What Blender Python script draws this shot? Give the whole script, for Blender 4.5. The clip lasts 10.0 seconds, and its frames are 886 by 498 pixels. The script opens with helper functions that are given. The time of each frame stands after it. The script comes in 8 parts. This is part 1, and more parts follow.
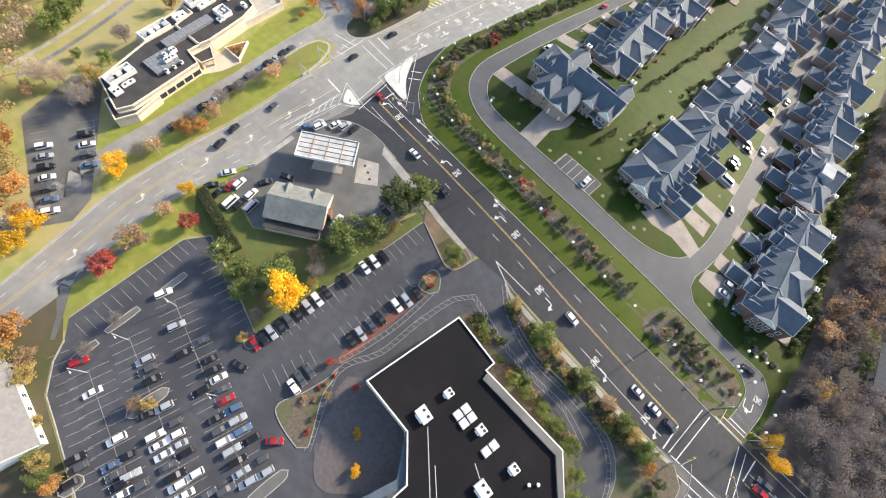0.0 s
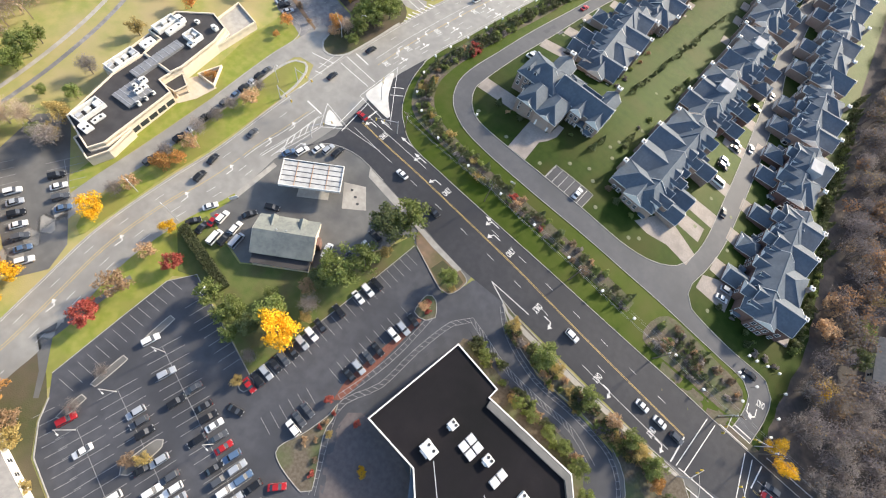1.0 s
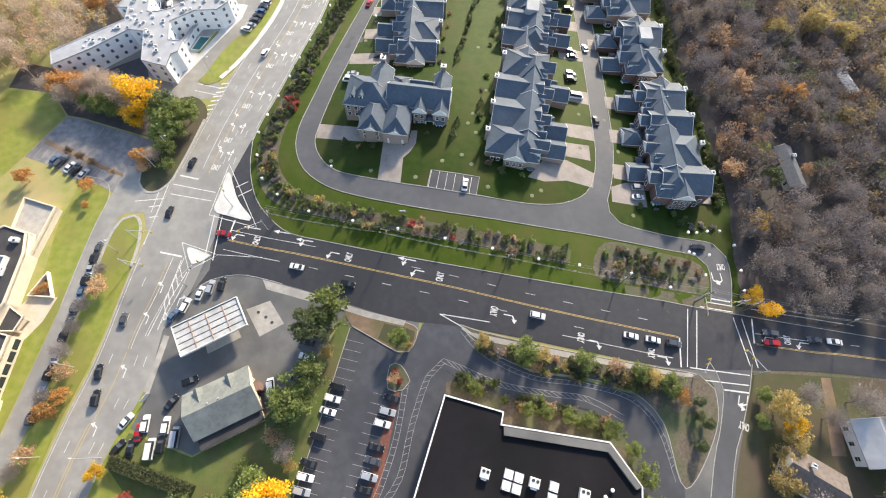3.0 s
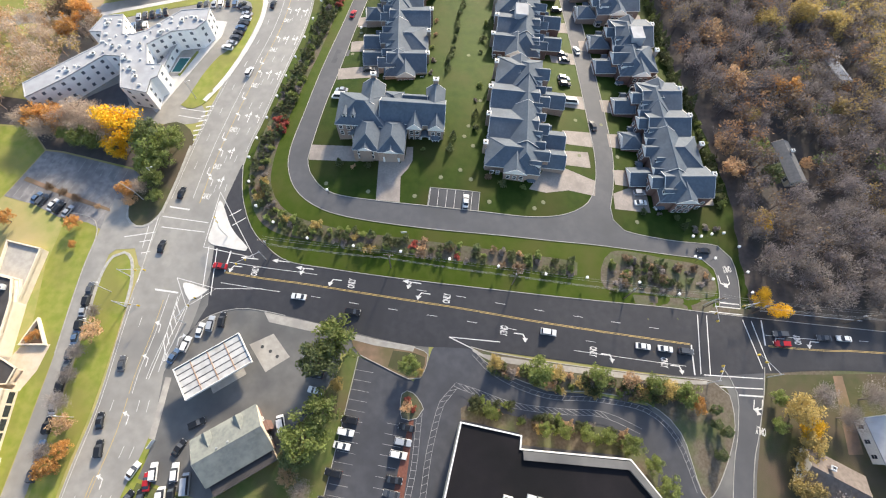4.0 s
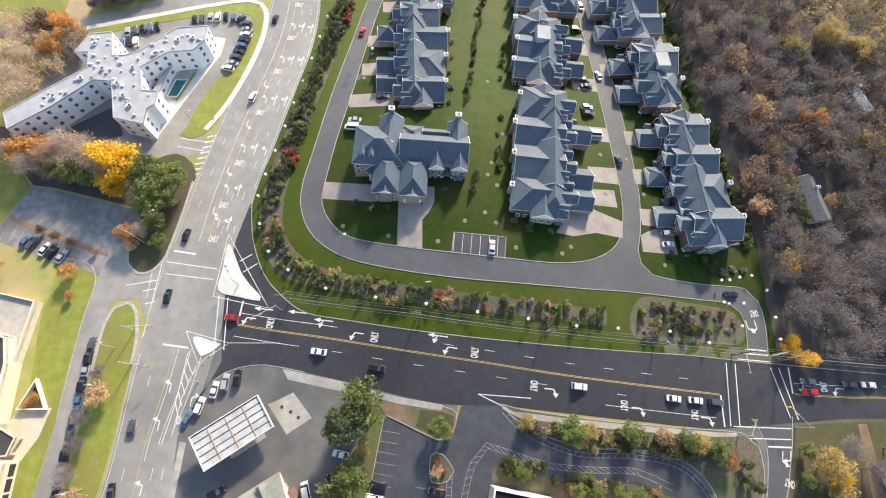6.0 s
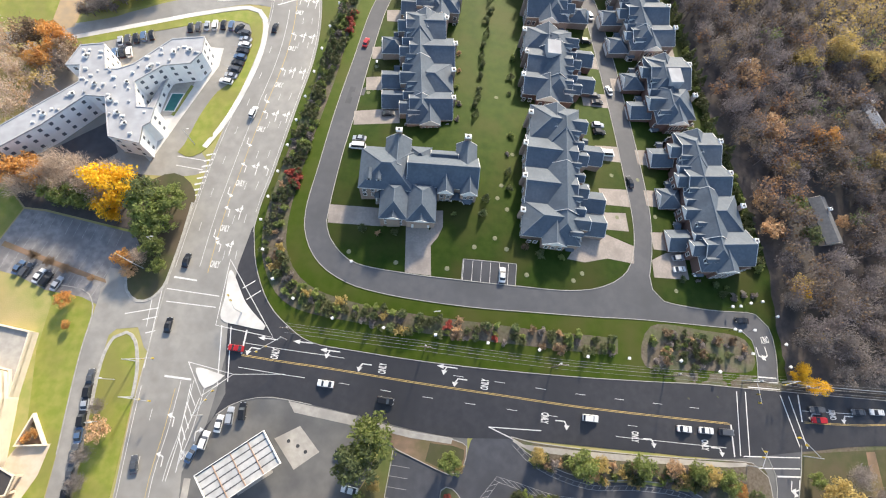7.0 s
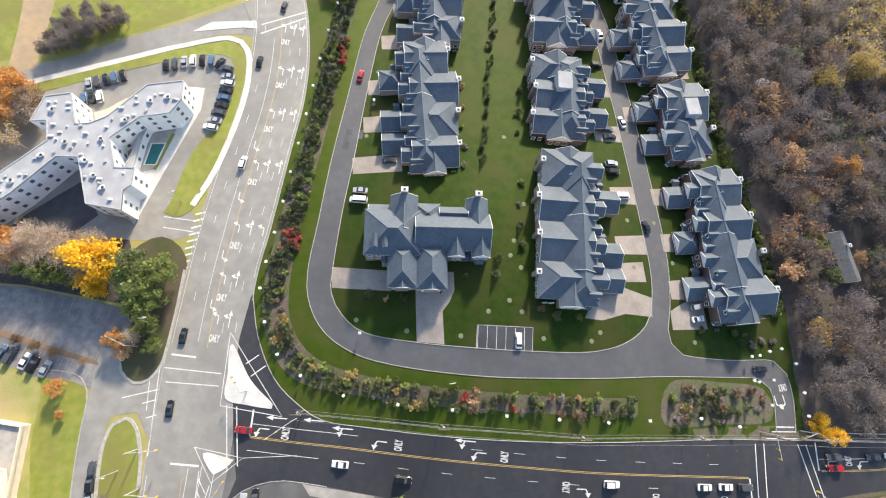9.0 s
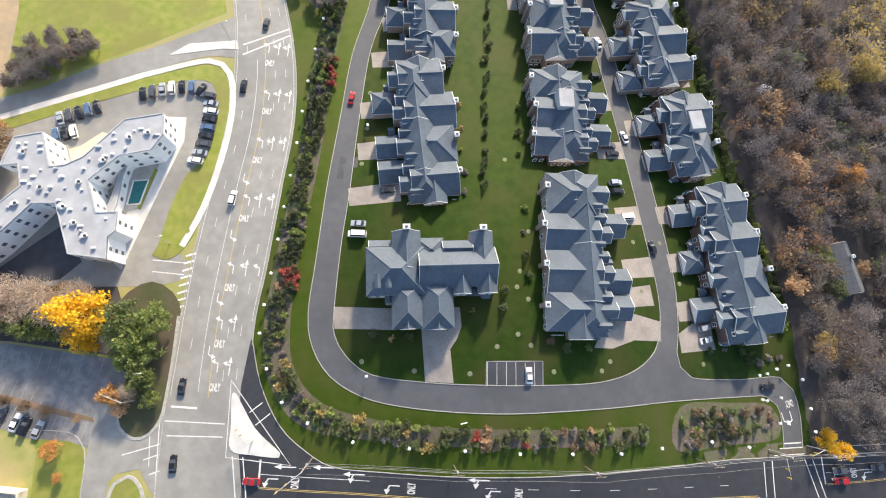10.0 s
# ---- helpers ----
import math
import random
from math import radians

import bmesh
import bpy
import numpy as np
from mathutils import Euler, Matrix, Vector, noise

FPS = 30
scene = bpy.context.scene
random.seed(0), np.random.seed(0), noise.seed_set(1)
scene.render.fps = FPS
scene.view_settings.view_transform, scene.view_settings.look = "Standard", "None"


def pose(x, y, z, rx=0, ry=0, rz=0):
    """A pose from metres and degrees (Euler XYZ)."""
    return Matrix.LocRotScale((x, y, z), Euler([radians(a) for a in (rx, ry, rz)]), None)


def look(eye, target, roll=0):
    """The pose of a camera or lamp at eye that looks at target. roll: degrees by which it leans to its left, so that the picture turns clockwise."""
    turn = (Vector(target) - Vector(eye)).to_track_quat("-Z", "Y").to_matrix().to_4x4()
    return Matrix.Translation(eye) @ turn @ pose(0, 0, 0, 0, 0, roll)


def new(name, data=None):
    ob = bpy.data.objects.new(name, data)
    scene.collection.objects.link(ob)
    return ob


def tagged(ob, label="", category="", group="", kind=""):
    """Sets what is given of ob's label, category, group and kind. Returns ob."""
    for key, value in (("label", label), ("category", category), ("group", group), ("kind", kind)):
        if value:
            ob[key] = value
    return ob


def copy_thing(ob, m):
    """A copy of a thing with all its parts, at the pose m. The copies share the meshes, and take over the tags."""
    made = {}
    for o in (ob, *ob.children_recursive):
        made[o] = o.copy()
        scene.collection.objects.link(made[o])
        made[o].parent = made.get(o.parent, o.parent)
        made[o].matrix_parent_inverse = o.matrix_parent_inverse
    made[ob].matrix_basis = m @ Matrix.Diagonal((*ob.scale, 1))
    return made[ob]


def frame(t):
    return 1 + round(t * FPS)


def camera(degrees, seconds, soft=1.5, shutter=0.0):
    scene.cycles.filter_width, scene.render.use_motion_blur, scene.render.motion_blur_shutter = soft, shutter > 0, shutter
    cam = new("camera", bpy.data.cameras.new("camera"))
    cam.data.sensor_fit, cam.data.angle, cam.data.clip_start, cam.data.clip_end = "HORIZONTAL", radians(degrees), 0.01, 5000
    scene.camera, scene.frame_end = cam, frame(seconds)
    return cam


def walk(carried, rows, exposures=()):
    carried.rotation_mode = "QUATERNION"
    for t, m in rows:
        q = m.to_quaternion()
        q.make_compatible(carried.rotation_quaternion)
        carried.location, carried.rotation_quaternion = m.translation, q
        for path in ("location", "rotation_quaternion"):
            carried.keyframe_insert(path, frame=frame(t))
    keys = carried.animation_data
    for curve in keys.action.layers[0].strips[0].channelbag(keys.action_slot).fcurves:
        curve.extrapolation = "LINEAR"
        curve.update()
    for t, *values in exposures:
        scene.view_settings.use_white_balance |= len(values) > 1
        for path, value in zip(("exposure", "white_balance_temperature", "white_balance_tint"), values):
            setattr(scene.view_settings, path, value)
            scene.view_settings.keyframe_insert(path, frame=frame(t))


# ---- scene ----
# ---------------------------------------------------------------- camera
cam = camera(90.0, 10.0, 1.1)
PATH_ROWS = [
    (0.0, 5.41, -23.77, 133.24, 22.48, -8.76, 38.99),
    (0.5, 1.43, -20.05, 133.44, 22.16, -8.88, 37.89),
    (1.0, -1.80, -16.64, 133.63, 22.21, -8.73, 35.29),
    (1.5, -3.16, -11.79, 134.46, 22.46, -7.68, 30.80),
    (2.0, -1.15, -5.80, 135.16, 23.09, -5.42, 21.41),
    (2.5, 0.71, -1.01, 134.22, 23.81, -3.24, 9.54),
    (4.0, -4.42, 12.50, 134.55, 23.02, -1.79, -1.31),
    (4.5, -8.05, 17.61, 134.90, 22.53, -2.28, -1.71),
    (5.0, -11.09, 23.04, 135.20, 22.02, -2.72, -1.96),
    (5.5, -14.18, 29.00, 135.53, 21.28, -3.24, -2.14),
    (7.0, -21.10, 48.15, 136.45, 18.80, -4.55, -2.33),
    (7.5, -22.84, 55.39, 136.82, 17.80, -4.87, -2.41),
    (8.0, -24.12, 62.85, 137.11, 16.79, -5.03, -3.07),
    (8.5, -25.48, 70.40, 137.15, 15.82, -5.30, -3.92),
    (9.0, -26.09, 78.87, 137.17, 14.62, -5.38, -4.55),
    (9.5, -26.99, 87.80, 137.07, 13.28, -5.62, -5.78),
    (10.0, -29.01, 96.11, 136.12, 12.24, -6.36, -7.07),
]
walk(cam, [(t, pose(x, y, z, rx, ry, rz)) for t, x, y, z, rx, ry, rz in PATH_ROWS])

# ---------------------------------------------------------------- light
SUN_EL, SUN_AZ = radians(28), math.atan2(0.36, 0.93)   # azimuth from +y towards +x
SKY, SUN, EXPOSURE = 0.15, 3.9, 1.05
world = bpy.data.worlds.new("sky")
scene.world = world
world.use_nodes = True
wn = world.node_tree
sky = wn.nodes.new("ShaderNodeTexSky")
sky.sky_type, sky.sun_disc = "NISHITA", False
sky.sun_elevation, sky.sun_rotation = SUN_EL, SUN_AZ
sky.dust_density, sky.air_density = 1.4, 1.0
wn.links.new(sky.outputs[0], wn.nodes["Background"].inputs[0])
wn.nodes["Background"].inputs[1].default_value = SKY
sun_data = bpy.data.lights.new("sun", "SUN")
sun_data.energy, sun_data.angle, sun_data.color = SUN, radians(5.0), (1.0, 0.87, 0.68)
sun = new("sun", sun_data)
sun_dir = Vector((math.sin(SUN_AZ) * math.cos(SUN_EL), math.cos(SUN_AZ) * math.cos(SUN_EL), math.sin(SUN_EL)))
sun.matrix_world = look(sun_dir * 300, (0, 0, 0))
scene.view_settings.exposure = EXPOSURE


# ---------------------------------------------------------------- materials
def mat(name, a, b=None, scale=1.0, rough=0.8, metal=0.0, bump=0.0, fine=8.0, patch=None, patch_scale=0.05, coords="Object", vary=0.0, detail=6.0, lo=0.35, hi=0.65, spec=0.5, tint=(1.0, 1.0, 1.0)):
    """Two colours mixed by noise, a wide patchiness of a third, a fine relief, and a shift in value from thing to thing."""
    m = bpy.data.materials.new(name)
    m.use_nodes = True
    nt = m.node_tree
    bs = nt.nodes["Principled BSDF"]
    bs.inputs["Roughness"].default_value, bs.inputs["Metallic"].default_value = rough, metal
    bs.inputs["Specular IOR Level"].default_value, bs.inputs["Specular Tint"].default_value = spec, (*tint, 1)
    tc = nt.nodes.new("ShaderNodeTexCoord")
    b = b or tuple(c * 0.8 for c in a)

    def noise_ramp(s, d, lo_, hi_):
        n = nt.nodes.new("ShaderNodeTexNoise")
        n.inputs["Scale"].default_value, n.inputs["Detail"].default_value = s, d
        nt.links.new(tc.outputs[coords], n.inputs["Vector"])
        r = nt.nodes.new("ShaderNodeMapRange")
        r.inputs[1].default_value, r.inputs[2].default_value = lo_, hi_
        nt.links.new(n.outputs[0], r.inputs[0])
        return n, r

    def mix(fac, one, two):
        x = nt.nodes.new("ShaderNodeMix")
        x.data_type = "RGBA"
        nt.links.new(fac, x.inputs[0])
        for sock, val in ((x.inputs[6], one), (x.inputs[7], two)):
            if isinstance(val, tuple):
                sock.default_value = (*val, 1)
            else:
                nt.links.new(val, sock)
        return x.outputs[2]

    _, r1 = noise_ramp(scale, detail, lo, hi)
    col = mix(r1.outputs[0], a, b)
    if patch:
        _, r2 = noise_ramp(patch_scale, 4.0, 0.45, 0.68)
        col = mix(r2.outputs[0], col, patch)
    if vary:
        oi = nt.nodes.new("ShaderNodeObjectInfo")
        mr = nt.nodes.new("ShaderNodeMapRange")
        mr.inputs[3].default_value, mr.inputs[4].default_value = 1 - vary, 1 + vary
        nt.links.new(oi.outputs["Random"], mr.inputs[0])
        hs = nt.nodes.new("ShaderNodeHueSaturation")
        nt.links.new(mr.outputs[0], hs.inputs["Value"])
        nt.links.new(col, hs.inputs["Color"])
        col = hs.outputs[0]
    nt.links.new(col, bs.inputs["Base Color"])
    if bump:
        n, _ = noise_ramp(fine, 4.0, 0, 1)
        bp = nt.nodes.new("ShaderNodeBump")
        bp.inputs["Strength"].default_value, bp.inputs["Distance"].default_value = bump, 0.1
        nt.links.new(n.outputs[0], bp.inputs["Height"])
        nt.links.new(bp.outputs[0], bs.inputs["Normal"])
    return m


def leafy(name, a, b, c, scale=0.5):
    """Leaves: each clump its own tint, a little light let through."""
    m = bpy.data.materials.new(name)
    m.use_nodes = True
    nt = m.node_tree
    bs = nt.nodes["Principled BSDF"]
    bs.inputs["Roughness"].default_value = 0.75
    geo = nt.nodes.new("ShaderNodeNewGeometry")
    oi = nt.nodes.new("ShaderNodeObjectInfo")
    ramp = nt.nodes.new("ShaderNodeValToRGB")
    el = ramp.color_ramp.elements
    el[0].color, el[1].color = (*a, 1), (*c, 1)
    mid = el.new(0.5)
    mid.color = (*b, 1)
    nt.links.new(geo.outputs["Random Per Island"], ramp.inputs[0])
    hs = nt.nodes.new("ShaderNodeHueSaturation")
    mr = nt.nodes.new("ShaderNodeMapRange")
    mr.inputs[3].default_value, mr.inputs[4].default_value = 0.75, 1.25
    nt.links.new(oi.outputs["Random"], mr.inputs[0])
    nt.links.new(mr.outputs[0], hs.inputs["Value"])
    nt.links.new(ramp.outputs[0], hs.inputs["Color"])
    nt.links.new(hs.outputs[0], bs.inputs["Base Color"])
    tr = nt.nodes.new("ShaderNodeBsdfTranslucent")
    nt.links.new(hs.outputs[0], tr.inputs[0])
    mx = nt.nodes.new("ShaderNodeMixShader")
    mx.inputs[0].default_value = 0.42
    nt.links.new(bs.outputs[0], mx.inputs[1])
    nt.links.new(tr.outputs[0], mx.inputs[2])
    nt.links.new(mx.outputs[0], nt.nodes["Material Output"].inputs[0])
    return m


# rough grass lightened and yellowed: sun haze is put into its colour
M_ROUGH = mat("rough_grass", (0.24, 0.26, 0.07), (0.34, 0.30, 0.11), 0.25, 0.95, bump=0.6, fine=3, patch=(0.36, 0.29, 0.15), patch_scale=0.03)
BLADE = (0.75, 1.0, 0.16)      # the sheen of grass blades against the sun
# estate lawn: the soft shade over the houses is painted in as near-black green
M_LAWN = mat("shade_dark_mown_lawn", (0.011, 0.028, 0.005), (0.023, 0.041, 0.008), 0.35, 0.68, bump=0.5, fine=5, patch=(0.038, 0.039, 0.014), patch_scale=0.06, spec=0.26, tint=(0.75, 1.0, 0.22))
# same lawn in a lighter copy, sunlight painted into the outer strip's colour
M_EDGE = mat("sunlit_copy_lawn", (0.029, 0.050, 0.006), (0.045, 0.062, 0.011), 0.35, 0.64, bump=0.5, fine=5, patch=(0.058, 0.058, 0.019), patch_scale=0.07, spec=0.45, tint=BLADE)
# grass by the highway: strong sun and glare painted in as a paler green
M_VERGE = mat("sunlit_tint_verge_grass", (0.17, 0.205, 0.03), (0.25, 0.25, 0.06), 0.4, 0.6, bump=0.4, fine=6, patch=(0.19, 0.18, 0.05), patch_scale=0.08, spec=0.7, tint=(0.95, 1.0, 0.4))
M_LITTER = mat("leaf_litter", (0.060, 0.051, 0.048), (0.090, 0.074, 0.066), 0.6, 0.95, bump=0.8, fine=2, patch=(0.052, 0.049, 0.045), patch_scale=0.04)
M_MULCH = mat("bark_mulch", (0.095, 0.075, 0.052), (0.145, 0.12, 0.09), 1.2, 0.95, bump=0.8, fine=5, patch=(0.085, 0.105, 0.04), patch_scale=0.12)
M_SOIL = mat("bare_soil", (0.25, 0.16, 0.105), (0.19, 0.13, 0.09), 0.4, 0.95, bump=0.5, fine=4, patch=(0.13, 0.11, 0.05), patch_scale=0.1)
M_SAND = mat("tan_dirt", (0.42, 0.30, 0.17), (0.36, 0.27, 0.17), 0.4, 0.95, bump=0.3, fine=4, patch=(0.30, 0.24, 0.16), patch_scale=0.1)
M_OLD = mat("old_asphalt", (0.25, 0.236, 0.212), (0.31, 0.293, 0.262), 0.35, 0.45, bump=0.15, fine=30, patch=(0.19, 0.181, 0.166), patch_scale=0.035, spec=0.7, tint=(1.0, 0.95, 0.85))
M_NEW = mat("new_asphalt", (0.028, 0.028, 0.032), (0.038, 0.037, 0.041), 0.5, 0.62, bump=0.15, fine=30, patch=(0.023, 0.023, 0.027), patch_scale=0.05)
M_LOT = mat("lot_asphalt", (0.052, 0.053, 0.061), (0.072, 0.073, 0.081), 0.35, 0.65, bump=0.15, fine=30, patch=(0.040, 0.041, 0.047), patch_scale=0.06)
M_DRIVE = mat("drive_asphalt", (0.084, 0.085, 0.092), (0.100, 0.100, 0.106), 0.4, 0.72, bump=0.15, fine=30, patch=(0.075, 0.076, 0.081), patch_scale=0.06, spec=0.4)
M_STATION = mat("station_asphalt", (0.115, 0.112, 0.106), (0.158, 0.152, 0.142), 0.2, 0.7, bump=0.15, fine=30, patch=(0.088, 0.086, 0.084), patch_scale=0.08)
M_WORN = mat("worn_lot_asphalt", (0.175, 0.168, 0.170), (0.285, 0.272, 0.262), 0.5, 0.75, bump=0.15, fine=30, patch=(0.13, 0.126, 0.13), patch_scale=0.09)
M_CONC = mat("concrete", (0.42, 0.39, 0.34), (0.34, 0.315, 0.28), 0.6, 0.85, bump=0.2, fine=20, patch=(0.30, 0.28, 0.25), patch_scale=0.15)
M_ISLAND = mat("bright_concrete", (0.66, 0.63, 0.58), (0.56, 0.54, 0.50), 0.5, 0.85, patch=(0.5, 0.48, 0.45), patch_scale=0.2)
M_GARDEN = mat("garden_grass", (0.058, 0.066, 0.022), (0.085, 0.078, 0.038), 0.3, 0.95, bump=0.6, fine=3, patch=(0.095, 0.070, 0.048), patch_scale=0.06)
M_PAVER = mat("driveway_pavers", (0.335, 0.29, 0.255), (0.275, 0.238, 0.21), 1.5, 0.85, bump=0.3, fine=8, patch=(0.23, 0.20, 0.178), patch_scale=0.2)
M_KERB = mat("kerb_stone", (0.42, 0.40, 0.36), (0.30, 0.29, 0.265), 1.0, 0.85)
M_WHITE = mat("road_paint", (0.72, 0.70, 0.66), (0.50, 0.49, 0.46), 1.5, 0.7, lo=0.4, hi=0.75)
M_FADED = mat("faded_paint", (0.36, 0.355, 0.345), (0.20, 0.20, 0.20), 1.2, 0.8, lo=0.4, hi=0.7)
M_YELLOW = mat("yellow_paint", (0.60, 0.42, 0.13), (0.50, 0.36, 0.14), 1.5, 0.7)
M_ROOF = mat("slate_shingles", (0.074, 0.097, 0.126), (0.097, 0.120, 0.149), 1.2, 0.7, bump=0.35, fine=6, patch=(0.065, 0.083, 0.107), patch_scale=0.2, spec=0.4)
M_BRICK = mat("tan_brick", (0.34, 0.26, 0.215), (0.26, 0.185, 0.15), 3.0, 0.9, bump=0.3, fine=12, patch=(0.30, 0.245, 0.21), patch_scale=0.3, vary=0.15)
M_REDBRICK = mat("red_brick", (0.20, 0.12, 0.10), (0.15, 0.088, 0.072), 3.0, 0.9, bump=0.3, fine=12, vary=0.1)
M_TRIM = mat("white_trim", (0.78, 0.77, 0.74), (0.68, 0.67, 0.65), 2.0, 0.6)
M_STUCCO = mat("cream_stucco", (0.72, 0.62, 0.48), (0.64, 0.55, 0.43), 0.5, 0.9, bump=0.1)
M_GLASS = mat("window_glass", (0.03, 0.035, 0.045), (0.05, 0.055, 0.065), 2.0, 0.12)
M_DARKROOF = mat("black_membrane", (0.008, 0.007, 0.009), (0.013, 0.011, 0.013), 0.15, 0.9, bump=0.2, fine=2, patch=(0.005, 0.005, 0.006), patch_scale=0.08, spec=0.25)
M_OFFICEROOF = mat("office_membrane", (0.035, 0.032, 0.032), (0.055, 0.05, 0.05), 0.2, 0.8, bump=0.2, fine=2)
M_GREYROOF = mat("grey_membrane", (0.40, 0.405, 0.42), (0.33, 0.335, 0.35), 0.35, 0.8, patch=(0.30, 0.30, 0.31), patch_scale=0.14)
M_METAL = mat("galvanised_metal", (0.55, 0.55, 0.55), (0.42, 0.42, 0.43), 2.0, 0.5, metal=0.3)
M_UNIT = mat("plant_enamel", (0.75, 0.74, 0.70), (0.62, 0.61, 0.58), 1.5, 0.6)
M_DARK = mat("dark_metal", (0.03, 0.03, 0.032), (0.05, 0.05, 0.05), 2.0, 0.5)
M_WOOD = mat("weathered_pole", (0.17, 0.13, 0.10), (0.11, 0.085, 0.065), 2.0, 0.9, bump=0.3)
M_BARK = mat("bark", (0.10, 0.075, 0.058), (0.16, 0.13, 0.11), 2.0, 0.95, bump=0.5)
M_GREYBARK = mat("grey_bark", (0.17, 0.14, 0.125), (0.26, 0.22, 0.20), 2.0, 0.95)
L_GREEN = leafy("green_leaves", (0.15, 0.195, 0.045), (0.205, 0.25, 0.065), (0.26, 0.285, 0.10))
L_PINE = leafy("dark_evergreen", (0.085, 0.115, 0.042), (0.125, 0.155, 0.06), (0.17, 0.19, 0.085))
L_YELLOW = leafy("yellow_leaves", (0.74, 0.44, 0.012), (0.85, 0.55, 0.03), (0.62, 0.36, 0.02))
L_ORANGE = leafy("orange_leaves", (0.52, 0.25, 0.06), (0.60, 0.33, 0.10), (0.42, 0.23, 0.10))
L_RED = leafy("red_leaves", (0.46, 0.10, 0.07), (0.36, 0.07, 0.055), (0.50, 0.17, 0.12))
L_BROWN = leafy("russet_leaves", (0.20, 0.135, 0.085), (0.25, 0.17, 0.105), (0.185, 0.14, 0.10))
L_GOLD = leafy("dull_gold_leaves", (0.44, 0.33, 0.11), (0.36, 0.28, 0.11), (0.50, 0.37, 0.13))
L_OCHRE = leafy("ochre_leaves", (0.31, 0.225, 0.10), (0.26, 0.19, 0.095), (0.37, 0.265, 0.11))
L_TWIG = leafy("bare_twigs", (0.255, 0.222, 0.205), (0.315, 0.275, 0.255), (0.20, 0.172, 0.157))
# bare twigs in a brighter copy: sunlight on the western trees painted in
L_TAN = leafy("sunlit_tan_twigs", (0.46, 0.37, 0.29), (0.54, 0.43, 0.33), (0.36, 0.29, 0.24))
L_DUN = leafy("dun_twigs", (0.195, 0.168, 0.155), (0.245, 0.212, 0.195), (0.15, 0.13, 0.12))
L_BARE = leafy("purple_grey_twigs", (0.165, 0.145, 0.150), (0.22, 0.192, 0.194), (0.125, 0.110, 0.115))
L_RUST = leafy("rust_leaves", (0.29, 0.16, 0.085), (0.35, 0.20, 0.10), (0.24, 0.145, 0.09))
L_PINK = leafy("pale_russet_leaves", (0.54, 0.36, 0.20), (0.48, 0.31, 0.18), (0.42, 0.30, 0.18))
L_SHRUB = leafy("shrub_leaves", (0.075, 0.095, 0.034), (0.108, 0.126, 0.05), (0.145, 0.146, 0.07))


# ---------------------------------------------------------------- building blocks
def h(x, y):
    """Height of the land: a low hill under the houses."""
    return 11.52 * math.exp(-((x - 9.14) / 63.81) ** 2 - ((y - 101.66) / 71.51) ** 2) - 2.89


def mesh_of(bm, name, material):
    me = bpy.data.meshes.new(name)
    bmesh.ops.recalc_face_normals(bm, faces=bm.faces[:]) if len(bm.faces) < 20000 else None
    bm.to_mesh(me)
    bm.free()
    for m in material if isinstance(material, (list, tuple)) else [material]:
        me.materials.append(m)
    return me


def link(name, me, parent=None, m=None, label=""):
    ob = new(name, me)
    if parent:
        ob.parent = parent
    if m is not None:
        ob.matrix_basis = m
    return tagged(ob, label)


def part(name, bm, material, parent=None, label="", m=None):
    return link(name, mesh_of(bm, name, material), parent, m, label)


def thing(name, x, y, rz=0.0, label="", category="", group="", dz=0.0, kind=""):
    ob = new(name)
    ob.matrix_basis = pose(x, y, h(x, y) + dz, 0, 0, rz)
    return tagged(ob, label, category, group, kind)


def box(bm, x0, y0, z0, x1, y1, z1, bevel=0.0):
    v = [bm.verts.new((x, y, z)) for z in (z0, z1) for x, y in ((x0, y0), (x1, y0), (x1, y1), (x0, y1))]
    fs = [bm.faces.new([v[i] for i in q]) for q in ((3, 2, 1, 0), (4, 5, 6, 7), (0, 1, 5, 4), (1, 2, 6, 5), (2, 3, 7, 6), (3, 0, 4, 7))]
    if bevel:
        bmesh.ops.bevel(bm, geom=list({e for f in fs for e in f.edges}), offset=bevel, segments=1, affect="EDGES")
    return bm


def boxes(*dims):
    bm = bmesh.new()
    for d in dims:
        box(bm, *d)
    return bm


def tube(bm, p0, p1, r0, r1, n=6):
    a, b = Vector(p0), Vector(p1)
    q = (b - a).to_track_quat("Z", "Y").to_matrix()
    ring = [[bm.verts.new(c + q @ Vector((r * math.cos(k * 2 * math.pi / n), r * math.sin(k * 2 * math.pi / n), 0))) for k in range(n)] for c, r in ((a, r0), (b, r1))]
    for k in range(n):
        bm.faces.new((ring[0][k], ring[0][(k + 1) % n], ring[1][(k + 1) % n], ring[1][k]))
    bm.faces.new(ring[0][::-1])
    bm.faces.new(ring[1])
    return bm


def curve(pts, step=3.0, closed=False):
    """A smooth line through the given corners."""
    p = [Vector(q[:2]) for q in pts]
    n, out = len(p), []
    for i in range(n if closed else n - 1):
        a, b, c, d = (p[(i + k) % n] if closed else p[min(max(i + k, 0), n - 1)] for k in (-1, 0, 1, 2))
        m = max(1, int((c - b).length / step))
        for j in range(m):
            t = j / m
            out.append(0.5 * (2 * b + (c - a) * t + (2 * a - 5 * b + 4 * c - d) * t * t + (3 * b - a - 3 * c + d) * t ** 3))
    if not closed:
        out.append(p[-1])
    return [(q.x, q.y) for q in out]


def area_of(poly):
    return sum(a[0] * b[1] - b[0] * a[1] for a, b in zip(poly, poly[1:] + poly[:1])) / 2


